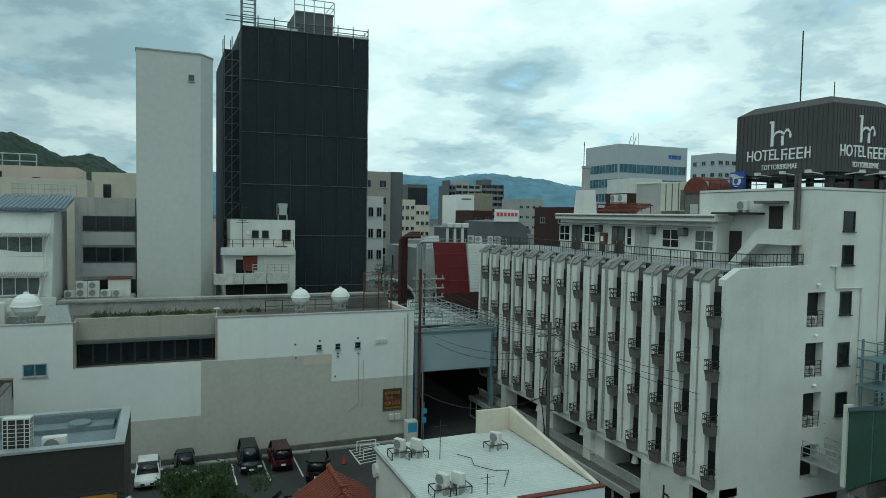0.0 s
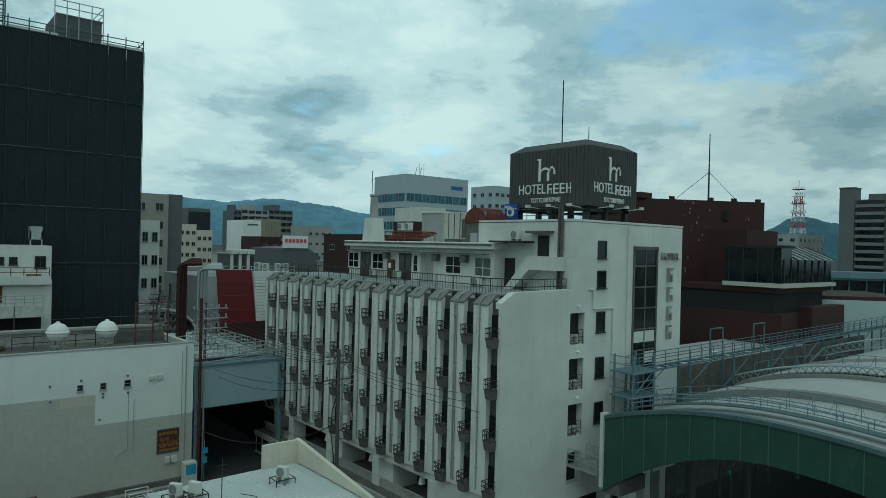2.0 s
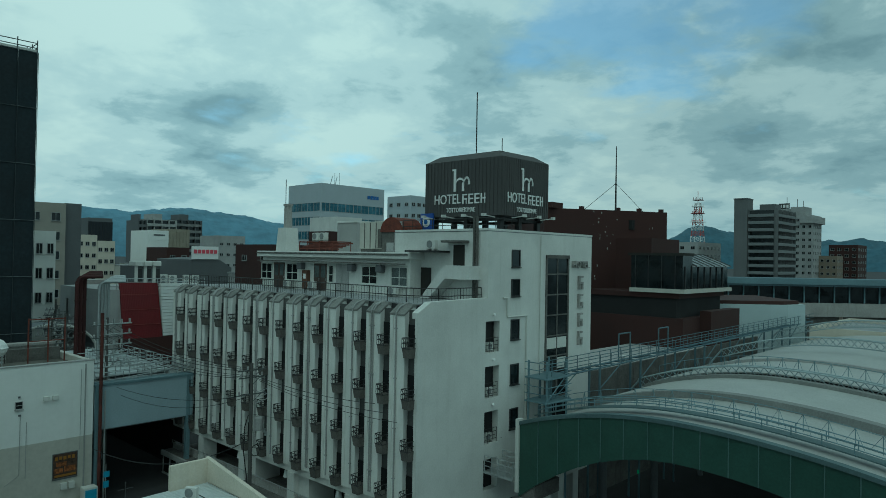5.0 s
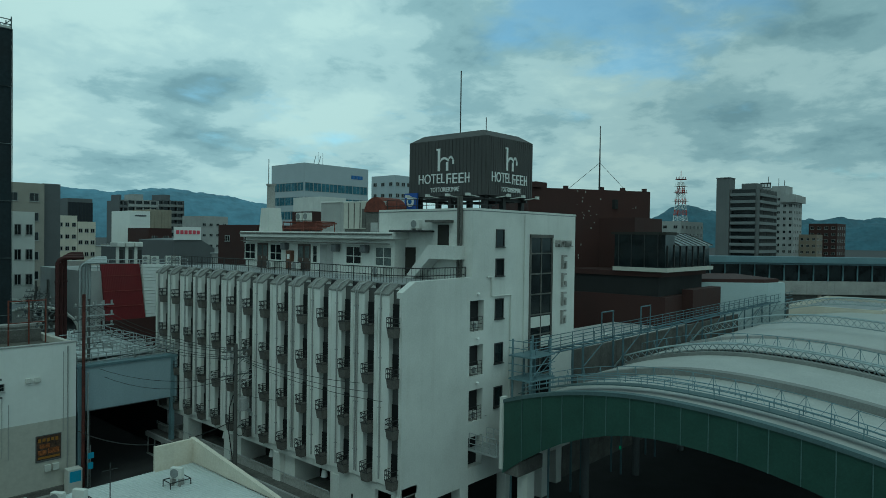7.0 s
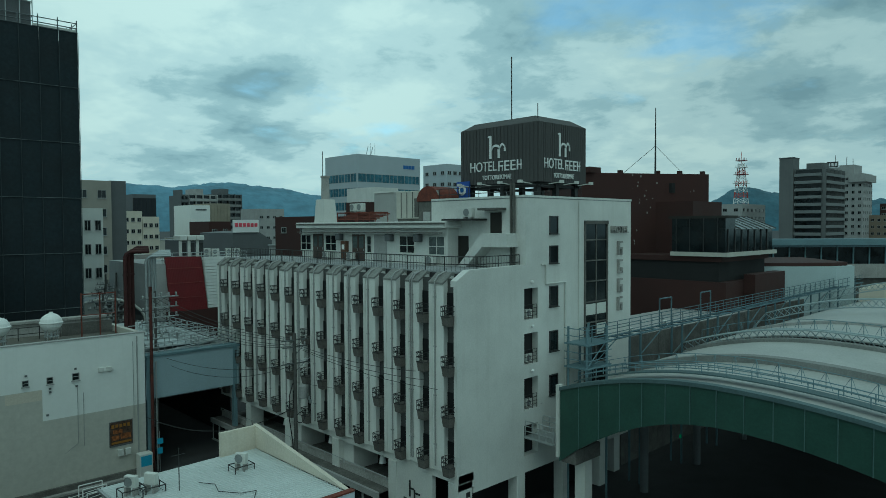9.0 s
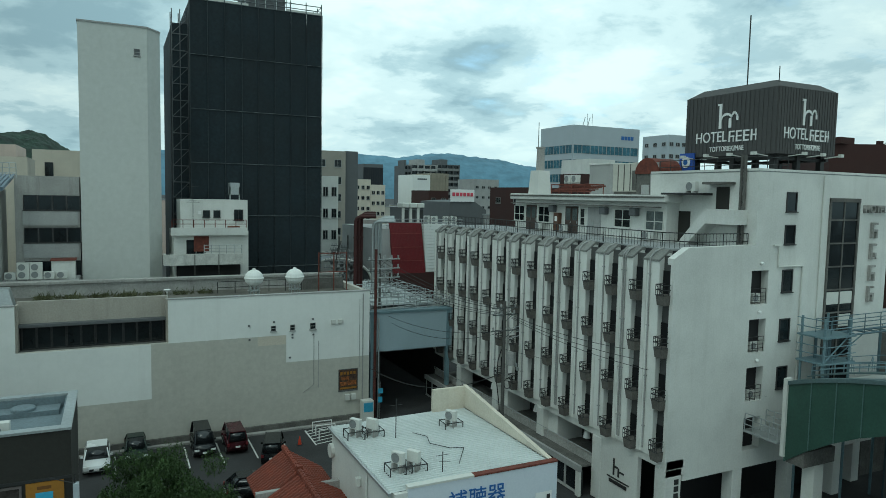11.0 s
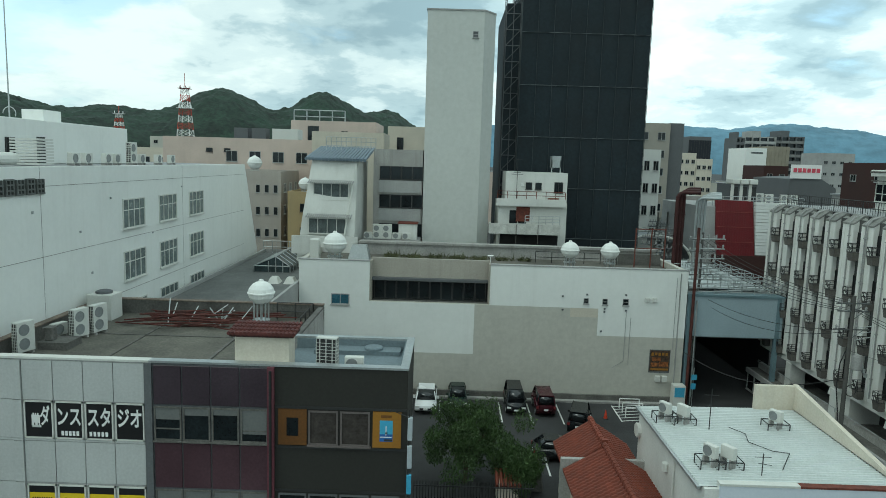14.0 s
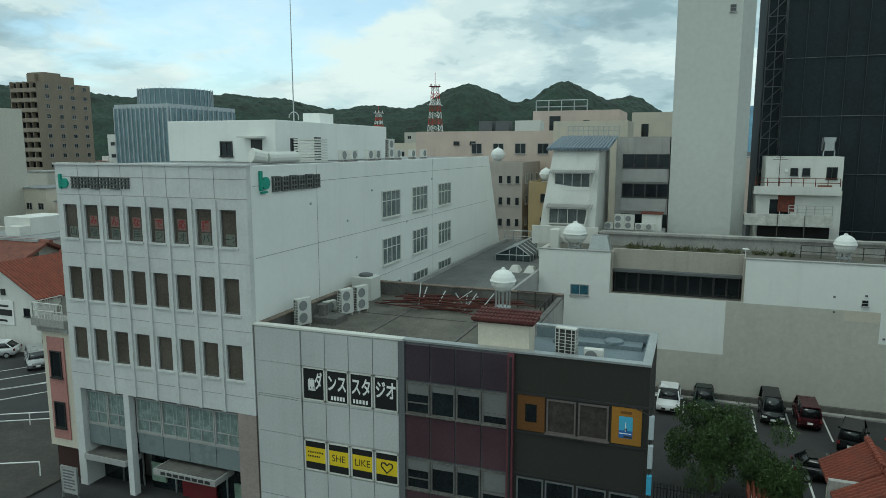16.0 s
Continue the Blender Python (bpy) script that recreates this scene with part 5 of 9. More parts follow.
    boxes("casing", M_AC, t, (-20.1, -18.7, 37.0, 38.3, 10.05, 11.5), bevel=0.03)
    bm = bmesh.new()
    lathe(bm, (-19.4, 37.65, 11.5), [(0.45, 0), (0.45, 0.12), (0.3, 0.18)], 12)
    part("fan_cap", bm, M_DGREY, t)
    t = thing("scrap_pipes", "heap of rusty red pipes on the roof", "scrap", at=(-13, 37, 10.05))
    rnd = random.Random(5)
    old_rust = mat("old_rust", (0.09, 0.028, 0.022), 0.85, vary=0.5, scale=2)
    for k in range(46):
        bm = bmesh.new()
        x, y, a, l = rnd.uniform(-16.2, -10.4), rnd.uniform(35.6, 38.3), rnd.uniform(-0.5, 0.5), rnd.uniform(0.8, 2.2)
        z = 10.08 + rnd.uniform(0, 0.32)
        tube(bm, (x - l * math.cos(a), y - l * math.sin(a), z), (x + l * math.cos(a), y + l * math.sin(a), z + rnd.uniform(-0.02, 0.3)), 0.04, 5)
        part("pipe", bm, old_rust, t)
    t = thing("steel_offcuts", "pale steel angles leaning on the scrap heap", "scrap", at=(-13, 37.8, 10.05))
    for k in range(9):
        bm = bmesh.new()
        x = rnd.uniform(-15.5, -11.5)
        tube(bm, (x, rnd.uniform(36, 37.5), 10.1), (x + rnd.uniform(-1.3, 1.3), 38.6, 10.1 + rnd.uniform(0.3, 1.1)), 0.035, 5)
        part("steel_angle", bm, M_METAL, t)
    t = thing("roof_joint", "raised joint strips across the roof", "roof strip", at=(-12, 33, 10.05))
    boxes("strip", M_CONC_D, t, (-10.95, -10.8, 28, 39, 10.05, 10.11), (-20, -10.95, 34.2, 34.3, 10.05, 10.09), (-15.6, -15.5, 28, 39, 10.05, 10.09))
    t = thing("roof_railing", "thin steel pipe rack by the tank", "railing", at=(-8.5, 38, 10.05))
    railing("rail", t, [(-9.8, 38.6), (-7.7, 38.6), (-7.7, 33)], 10.05, 1.0, M_DMETAL, 1.2, 2, 0.03)
    t = thing("pit_hatch", "round hatch on a ledge in the roof pit", "hatch", at=(-3.4, 31.6, 10.45))
    bm = bmesh.new()
    lathe(bm, (-3.4, 31.6, 10.45), [(0.45, 0), (0.45, 0.1), (0.4, 0.14)], 14)
    part("lid", bm, M_BLUEROOF, t)


build_studio()


# ---- the five-storey bank branch ----
def build_bank():
    b = thing("bank_building", "white five-storey office with small framed windows", "building", at=(-27, 48, 0))
    Y, X0, X1, TOP = 27.5, -33.1, -20.6, 18.6
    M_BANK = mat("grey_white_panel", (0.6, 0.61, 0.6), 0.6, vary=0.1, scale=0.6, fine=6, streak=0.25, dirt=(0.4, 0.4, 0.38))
    cols = [-32.2 + 1.49 * k for k in range(8)]
    rows = ((14.6, 16.45), (11.15, 13.0), (7.7, 9.55))
    # front in strips round the windows
    d = [(X0, X1, Y, Y + 0.35, 16.45, TOP), (X0, X1, Y, Y + 0.35, 5.95, 7.7), (X0, X1, Y, Y + 0.35, 13.0, 14.6), (X0, X1, Y, Y + 0.35, 9.55, 11.15)]
    for lo, hi in rows:
        edges = [X0] + [e for c in cols for e in (c - 0.49, c + 0.49)] + [X1]
        for k in range(0, len(edges), 2):
            d.append((edges[k], edges[k + 1], Y, Y + 0.35, lo, hi))
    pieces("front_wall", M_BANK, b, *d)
    ribs = [(c + 0.745 - 0.1, c + 0.745 + 0.1, Y - 0.09, Y - 0.001, 5.95, 16.95) for c in cols[:-1]]
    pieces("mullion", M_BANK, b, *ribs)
    joints = [(X0, X1, Y - 0.012, Y - 0.002, z, z + 0.03) for z in (6.85, 10.3, 13.75, 16.98, 17.95)]
    joints += [(c + 0.73, c + 0.755, Y - 0.012, Y - 0.002, 17.01, TOP) for c in cols[:-1]]
    pieces("joint", M_CONC, b, *joints)
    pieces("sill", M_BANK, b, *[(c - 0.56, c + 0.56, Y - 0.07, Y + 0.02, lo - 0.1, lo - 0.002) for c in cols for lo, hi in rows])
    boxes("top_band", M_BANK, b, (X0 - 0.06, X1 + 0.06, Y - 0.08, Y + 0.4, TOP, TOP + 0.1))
    for j, (lo, hi) in enumerate(rows):
        for k, c in enumerate(cols):
            window(b, c, Y + 0.16, lo, 0.98, hi - lo, "s", 1, 0, M_CONC_D, mat("bronze_glass", (0.10, 0.085, 0.07), 0.12, vary=0.3, bump=0), 0.05, False)
    # added near-black sheet for the unlit rooms behind the front
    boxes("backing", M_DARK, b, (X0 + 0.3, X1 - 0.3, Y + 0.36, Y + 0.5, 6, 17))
    for k, (up, low) in enumerate(zip("_みんなで応援_", "山陰海岸ジオパーク")):
        if k > 7:
            break
        boxes("window_card", mat("green_grey_card", (0.13, 0.14, 0.12), 0.6, bump=0), b, (cols[k] - 0.28, cols[k] + 0.28, Y + 0.135, Y + 0.145, 14.66, 15.22))
        if up != "_":
            boxes("window_card", mat("pink_card", (0.2, 0.115, 0.1), 0.6), b, (cols[k] - 0.27, cols[k] + 0.27, Y + 0.135, Y + 0.145, 15.3, 15.86))
            lettering(b, up, 0.5, cols[k], Y + 0.13, 15.58, mat("red_lettering", (0.24, 0.02, 0.025), 0.6, bump=0), "s", "window_lettering", 0.003, bold=0.008)
        lettering(b, low if k < 7 else "ーク", 0.5 if k < 7 else 0.42, cols[k], Y + 0.13, 14.93, mat("dark_card_lettering", (0.03, 0.045, 0.04), 0.6, bump=0), "s", "window_lettering", 0.003)
    # side wall with a raking far end
    bm = bmesh.new()
    prof = [(Y + 0.35, 0), (73.5, 0), (72.6, 9.6), (68.4, TOP), (Y + 0.35, TOP)]
    a = [bm.verts.new((X1, y, z)) for y, z in prof]
    c = [bm.verts.new((X1 - 0.4, y, z)) for y, z in prof]
    bm.faces.new(a), bm.faces.new(c[::-1])
    for k in range(5):
        bm.faces.new((a[k], c[k], c[(k + 1) % 5], a[(k + 1) % 5]))
    bmesh.ops.recalc_face_normals(bm, faces=bm.faces)
    part("side_wall", bm, M_WHITE2, b)
    boxes("body", M_WHITE2, b, (X0, X1 - 0.4, Y + 0.5, 66, 5.95, TOP - 0.1), (X0, X0 + 0.4, Y + 0.35, 60, 0, 5.95))
    boxes("ground_wall", M_GREYB, b, (X0 + 0.4, X1 - 0.4, Y + 2.2, 66, 0, 5.95))
    boxes("side_joint", M_CONC, b, *[(X1 + 0.001, X1 + 0.012, Y + 0.5, 68, z, z + 0.03) for z in (17.6, 14.0, 10.6)], *[(X1 + 0.001, X1 + 0.01, y, y + 0.025, 6, TOP) for y in (52.3, 34.0)])
    pieces("vent_cap", M_METAL, b, *[(X1 + 0.001, X1 + 0.07, y, y + 0.12, z, z + 0.12) for y, z in ((33.2, 16.3), (37.5, 14.9), (41.0, 16.6), (38.6, 12.4), (46.8, 13.9), (52.0, 16.9))])
    for z in (14.6, 11.25, 7.9):
        for y in (44.1, 49.5, 55.1):
            window(b, X1, y, z, 3.1, 1.9, "e", 4, 0.62, M_AC, mat("pale_curtained_glass", (0.16, 0.19, 0.19), 0.2, vary=0.35, scale=1.5, bump=0), 0.07)
    boxes("roof", M_GREYROOF, b, (X0 + 0.1, X1 - 0.4, Y + 0.5, 66, TOP - 0.1, TOP - 0.02))
    # marks in place of the name, on both faces
    bm = bmesh.new()
    for k in range(6):
        x, y = -31.9 + 0.69 * k, 29.6 + 0.8 * k
        for z in (17.36, 17.56, 17.76, 17.92)[k % 2:]:
            box(bm, x, x + 0.58, Y - 0.1, Y - 0.002, z - 0.035, z + 0.035)
        for f in (0.06, 0.3, 0.52):
            box(bm, x + f - 0.035, x + f + 0.035, Y - 0.096, Y - 0.002, 17.36, 17.92)
        for z in (17.28, 17.5, 17.76, 18.0)[:4 - k % 2]:
            box(bm, X1 + 0.002, X1 + 0.12, y, y + 0.66, z - 0.04, z + 0.04)
        for f in (0.06, 0.34, 0.6):
            box(bm, X1 + 0.002, X1 + 0.116, y + f - 0.045, y + f + 0.045, 17.28, 18.0)
    part("name_bar", bm, mat("name_grey", (0.1, 0.105, 0.1), 0.6), b, "grey bars in place of the name")
    bm = bmesh.new()
    box(bm, -32.8, -32.62, Y - 0.1, Y - 0.002, 17.3, 18.1), tube(bm, (-32.4, Y - 0.002, 17.6), (-32.4, Y - 0.1, 17.6), 0.26, 16)
    box(bm, X1 + 0.002, X1 + 0.12, 28.5, 28.7, 17.35, 18.35), box(bm, X1 + 0.002, X1 + 0.12, 28.6, 29.1, 17.22, 17.32), tube(bm, (X1 + 0.002, 29.0, 17.72), (X1 + 0.12, 29.0, 17.72), 0.32, 16)
    part("emblem", bm, mat("jade_sign", (0.03, 0.3, 0.22), 0.5, bump=0), b, "jade green emblem")
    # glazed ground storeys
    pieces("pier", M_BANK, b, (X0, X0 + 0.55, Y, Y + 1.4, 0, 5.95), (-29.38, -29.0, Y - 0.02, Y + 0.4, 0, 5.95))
    boxes("tiled_pier", mat("pinkish_brown_tile", (0.3, 0.25, 0.23), 0.7, vary=0.2), b, (-21.75, X1, Y, Y + 0.5, 0, 5.95))
    M_CURTAIN = mat("drawn_curtain_glass", (0.2, 0.255, 0.24), 0.25, vary=0.3, scale=2.5, bump=0)
    for x, w in [(-31.75, 1.52), (-30.2, 1.52)] + [(-27.98 + 1.78 * k, 1.74) for k in range(4)]:
        window(b, x, Y + 0.4, 3.78, w, 1.95, "s", 1, 0.36, M_GREYB, M_CURTAIN, 0.08, False)
        boxes("lower_mullion", M_GREYB, b, (x - 0.03, x + 0.03, Y + 0.33, Y + 0.4, 3.85, 4.45))
        boxes("curtain_fold", mat("grey_green_curtain", (0.3, 0.35, 0.335), 0.6),  b, *[(x - w / 2 + w * f, x - w / 2 + w * f + 0.05, Y + 0.375, Y + 0.387, 4.55, 5.6) for f in (0.15, 0.42, 0.55, 0.8)])
        boxes("spandrel", mat("pale_glass_panel", (0.19, 0.22, 0.225), 0.3, vary=0.08, bump=0), b, (x - w / 2, x + w / 2, Y + 0.36, Y + 0.5, 2.5, 3.68))
        boxes("shopfront", M_GLASS, b, (x - w / 2, x + w / 2, Y + 1.2, Y + 1.3, 0, 2.5))
        boxes("shopfront_post", M_METAL, b, (x + w / 2 - 0.03, x + w / 2 + 0.03, Y + 1.1, Y + 1.19, 0, 2.5))
    boxes("transom", M_GREYB, b, (-32.5, -29.43, Y + 0.33, Y + 0.45, 3.68, 3.78), (-28.93, -21.76, Y + 0.33, Y + 0.45, 3.68, 3.78))
    pieces("canopy", M_GREYB, b, (-32.5, -29.45, Y - 0.15, Y + 1.1, 1.7, 2.02), (-27.1, -23.0, Y - 0.5, Y + 1.1, 1.87, 2.2))
    pieces("canopy_roof", M_CONC_D, b, (-32.4, -29.55, Y - 0.05, Y + 1.1, 2.02, 2.05), (-27.0, -23.1, Y - 0.4, Y + 1.1, 2.2, 2.23))
    boxes("canopy_text", M_DMETAL, b, *[(-26.6 + 0.42 * k, -26.28 + 0.42 * k, Y - 0.52, Y - 0.501, 1.95, 2.12) for k in range(8)])
    boxes("sign_board", mat("pale_green_board", (0.2, 0.28, 0.22), 0.6, vary=0.3, scale=6), b, (-28.6, -27.6, Y + 0.9, Y + 1.0, 0.6, 1.7), (-22.9, -21.95, Y + 0.9, Y + 1.0, 0.4, 1.4))
    boxes("red_shopfront", M_REDSTEEL, b, (-26.5, -24.2, Y + 0.95, Y + 1.05, 0, 1.0))
    # rooftop storey and plant
    boxes("rooftop_storey", M_WHITE2, b, (X0 + 0.2, -24.6, 36, 52, TOP, 21.2), bevel=0.03)
    window(b, -28.3, 36, 18.95, 0.95, 0.95, "s", 2)
    window(b, -24.6, 38.0, 19.2, 0.8, 0.9, "e", 1)
    boxes("rooftop_door", M_DMETAL, b, (-26.4, -25.6, 35.94, 35.999, TOP, 20.0), (-24.598, -24.55, 40.5, 41.3, TOP, 20.2))
    boxes("door_canopy", M_AC, b, (-26.9, -25.3, 35.2, 36, 20.1, 20.2))
    boxes("roof_box", M_WHITE2, b, (-27.6, -26.2, 44, 46, 21.2, 22.0))
    t = thing("radio_mast", "slender grey radio mast on the office roof", "mast", at=(-27.1, 42, 21.2))
    bm = bmesh.new()
    tube(bm, (-27.1, 42, 21.2), (-27.1, 42, 34.5), 0.05, 6, 0.02)
    for k in range(8):
        a = math.pi * k / 7
        tube(bm, (-27.1 - 0.4 * math.cos(a), 42, 21.6 + 0.4 * math.sin(a)), (-27.1 - 0.4 * math.cos(a + 0.45), 42, 21.6 + 0.4 * math.sin(a + 0.45)), 0.03, 4)
    part("mast_tube", bm, M_METAL, t)
    t = thing("roof_duct", "white round duct on the office roof edge", "duct", at=(-22.4, 33, TOP))
    bm = bmesh.new()
    tube(bm, (-22.3, 31.6, TOP + 0.35), (-22.3, 34.6, TOP + 0.35), 0.33, 12)
    tube(bm, (-22.3, 31.6, TOP + 0.35), (-22.7, 30.9, TOP + 0.5), 0.33, 12, 0.4)
    part("duct_tube", bm, M_AC, t)
    t = thing("louvre_box", "white louvred box on the office roof", "roof plant", at=(-22.2, 36.2, TOP))
    boxes("louvre", M_AC, t, *[(-23, -21.5, 35.5, 36.9, TOP + 0.05 + 0.16 * k, TOP + 0.15 + 0.16 * k) for k in range(9)])
    for k, y in enumerate((39.2, 40.6, 43.0, 44.2, 46.4, 47.8, 50.6, 53.0)):
        ac_unit(-21.7, y, TOP, 90, tall=k in (4,), on="the office roof edge")


build_bank()

# ---- hearing-aid shop, tiled house, car park ----
def build_shop():
    s = thing("shop_building", "white two-storey shop with ribbed steel roof and sign", "building", at=(15.3, 31.5, 0))
    X0, X1, Y0, Y1, Z = 11.0, 19.6, 26.7, 36.4, 6.3
    boxes("wall", M_WHITE, s, (X0, X0 + 0.25, Y0 + 0.3, Y1, 0, Z - 0.05), (X0 + 0.25, X1, Y1 - 0.25, Y1, 0, Z - 0.05))
    boxes("street_parapet", M_CREAM, s, (X1 - 0.25, X1, Y0 + 0.3, Y1 - 0.25, 0, Z + 0.2), label="cream parapet wall along the street")
    bm = bmesh.new()
    prof = [(Y0 + 0.3, Z + 0.2), (Y1, Z + 1.55), (Y1, Z - 0.1), (Y0 + 0.3, Z - 0.1)]
    a = [bm.verts.new((X1 - 0.25, y, z)) for y, z in prof]
    c = [bm.verts.new((X1 - 0.002, y, z)) for y, z in prof]
    bm.faces.new(a), bm.faces.new(c[::-1])
    for k in range(4):
        bm.faces.new((a[k], c[k], c[(k + 1) % 4], a[(k + 1) % 4]))
    bmesh.ops.recalc_face_normals(bm, faces=bm.faces)
    part("parapet_top", bm, M_CREAM, s)
    boxes("parapet_return", M_CREAM, s, (X1 - 2.4, X1 - 0.25, Y1 - 0.24, Y1 - 0.01, Z - 0.05, Z + 1.5))
    boxes("sign_wall", mat("sign_white", (0.62, 0.66, 0.72), 0.5, vary=0.04, bump=0), s, (11.6, X1, Y0, Y0 + 0.12, 0.5, 6.5), label="white sign wall facing the street")
    boxes("sign_frame", M_WHITE, s, (11.6, X1, Y0 + 0.12, Y0 + 0.3, 0, 6.45))
    boxes("corner_wall", M_WHITE, s, (X0, 11.6, Y0 + 0.1, Y0 + 0.3, 0, Z))
    boxes("sign_coping", M_RUST, s, (14.9, X1 + 0.02, Y0 - 0.03, Y0 + 0.33, 6.5, 6.58))
    boxes("sign_coping", M_AC, s, (11.58, 14.9, Y0 - 0.03, Y0 + 0.33, 6.5, 6.6))
    lettering(s, "補聴器", 1.02, 15.1, Y0 - 0.02, 5.45, M_BLUE, "s", "sign_lettering", 0.02)
    boxes("sign_badge", M_LETTER, s, (18.35, 19.3, Y0 - 0.012, Y0 - 0.002, 4.1, 5.1))
    bm = bmesh.new()
    lathe(bm, (0, 0, 0), [(0.17, 0), (0.17, 0.01)], 14)
    for v in bm.verts:
        v.co = Vector((18.62 + v.co.x, Y0 - 0.014 - v.co.z, 4.62 + v.co.y))
    box(bm, 18.8, 18.95, Y0 - 0.024, Y0 - 0.014, 4.5, 4.6)
    part("badge_dot", bm, mat("leaf_green_sign", (0.12, 0.4, 0.12), 0.5, bump=0), s)
    boxes("badge_mark", M_DMETAL, s, (19.0, 19.2, Y0 - 0.024, Y0 - 0.013, 4.3, 4.95))
    # ribbed roof sheets
    bm = bmesh.new()
    n = 40
    y0, y1 = Y0 + 0.35, Y1 - 0.1
    pts = []
    for k in range(n):
        y = y0 + (y1 - y0) * k / n
        w = (y1 - y0) / n
        pts += [(y, 0), (y + w * 0.62, 0), (y + w * 0.7, 0.07), (y + w * 0.92, 0.07)]
    top = [[bm.verts.new((x, y, Z + h + (0.0 if x < 15 else 0.12))) for y, h in pts] for x in (X0 - 0.12, X1 - 0.26)]
    for k in range(len(pts) - 1):
        bm.faces.new((top[0][k], top[1][k], top[1][k + 1], top[0][k + 1]))
    part("roof_sheet", bm, mat("pale_steel_roof", (0.6, 0.63, 0.62), 0.5, vary=0.1, streak=0.0), s, "pale ribbed steel roof sheets")
    boxes("roof_deck", M_GREYROOF, s, (X0 + 0.02, X1 - 0.3, Y0 + 0.32, Y1 - 0.26, Z - 0.3, Z - 0.06))
    boxes("eaves_gutter", M_METAL, s, (X0 - 0.25, X0 - 0.1, Y0 + 0.3, Y1, Z - 0.12, Z + 0.0))
    window(s, X0, 28.2, 3.6, 1.2, 1.1, "w", 2)
    bm = bmesh.new()
    tube(bm, (X0 - 0.08, 30.3, 0), (X0 - 0.08, 30.3, Z - 0.15), 0.05, 6)
    tube(bm, (X0 - 0.1, 31.4, 4.9), (X0 - 0.1, 31.4, 5.3), 0.18, 8)
    tube(bm, (X0 - 0.2, 36.2, 5.0), (X0 + 0.0, 36.2, 5.0), 0.4, 10)
    part("wall_pipe", bm, M_AC, s)
    for x, y, tall in ((12.0, 28.9, 1), (12.75, 28.8, 0), (17.1, 33.5, 1), (11.65, 34.2, 1), (12.5, 33.9, 0)):
        ac_unit(x, y, Z + 0.1, -60 if tall else 120, size=(0.66, 0.27, 0.56), on="a dark frame on the shop roof", stand=0.4)
        t = thing("equipment_frame", "dark steel frame under a roof unit", "frame", at=(x, y, Z + 0.07))
        bm = bmesh.new()
        for sx in (-0.55, 0.55):
            tube(bm, (x + sx, y - 0.4, Z + 0.05), (x + sx, y + 0.4, Z + 0.05), 0.03, 4)
            tube(bm, (x + sx, y - 0.4, Z + 0.45), (x + sx, y + 0.4, Z + 0.45), 0.03, 4)
            for sy in (-0.4, 0.4):
                tube(bm, (x + sx, y + sy, Z), (x + sx, y + sy, Z + 0.46), 0.03, 4)
        tube(bm, (x - 0.55, y - 0.4, Z + 0.45), (x + 0.55, y - 0.4, Z + 0.45), 0.03, 4)
        tube(bm, (x - 0.55, y + 0.4, Z + 0.45), (x + 0.55, y + 0.4, Z + 0.45), 0.03, 4)
        part("bar", bm, M_DMETAL, t)
    for x, y, h in ((13.6, 33.2, 2.2), (13.9, 28.0, 1.1)):
        t = thing("tv_antenna", "thin aerial on the shop roof", "antenna", at=(x, y, Z + 0.06))
        bm = bmesh.new()
        tube(bm, (x, y, Z), (x, y, Z + h), 0.025, 5)
        tube(bm, (x - 0.35, y, Z + h * 0.85), (x + 0.35, y, Z + h * 0.85), 0.015, 4)
        tube(bm, (x - 0.2, y, Z + h * 0.6), (x + 0.3, y - 0.2, Z + h * 0.6), 0.015, 4)
        part("pole", bm, M_DMETAL, t)
    t = thing("roof_cable", "thin dark cable lying on the roof", "cable", at=(15, 30.5, Z + 0.1))
    bm = bmesh.new()
    pth = [(14.6, 33.2), (15.1, 32.4), (14.8, 31.4), (15.5, 30.4), (16.2, 30.2), (15.6, 29.3), (15.0, 28.4)]
    for a, c in zip(pth, pth[1:]):
        tube(bm, (*a, Z + 0.2), (*c, Z + 0.2), 0.02, 4)
    part("cable_run", bm, M_DMETAL, t)


build_shop()


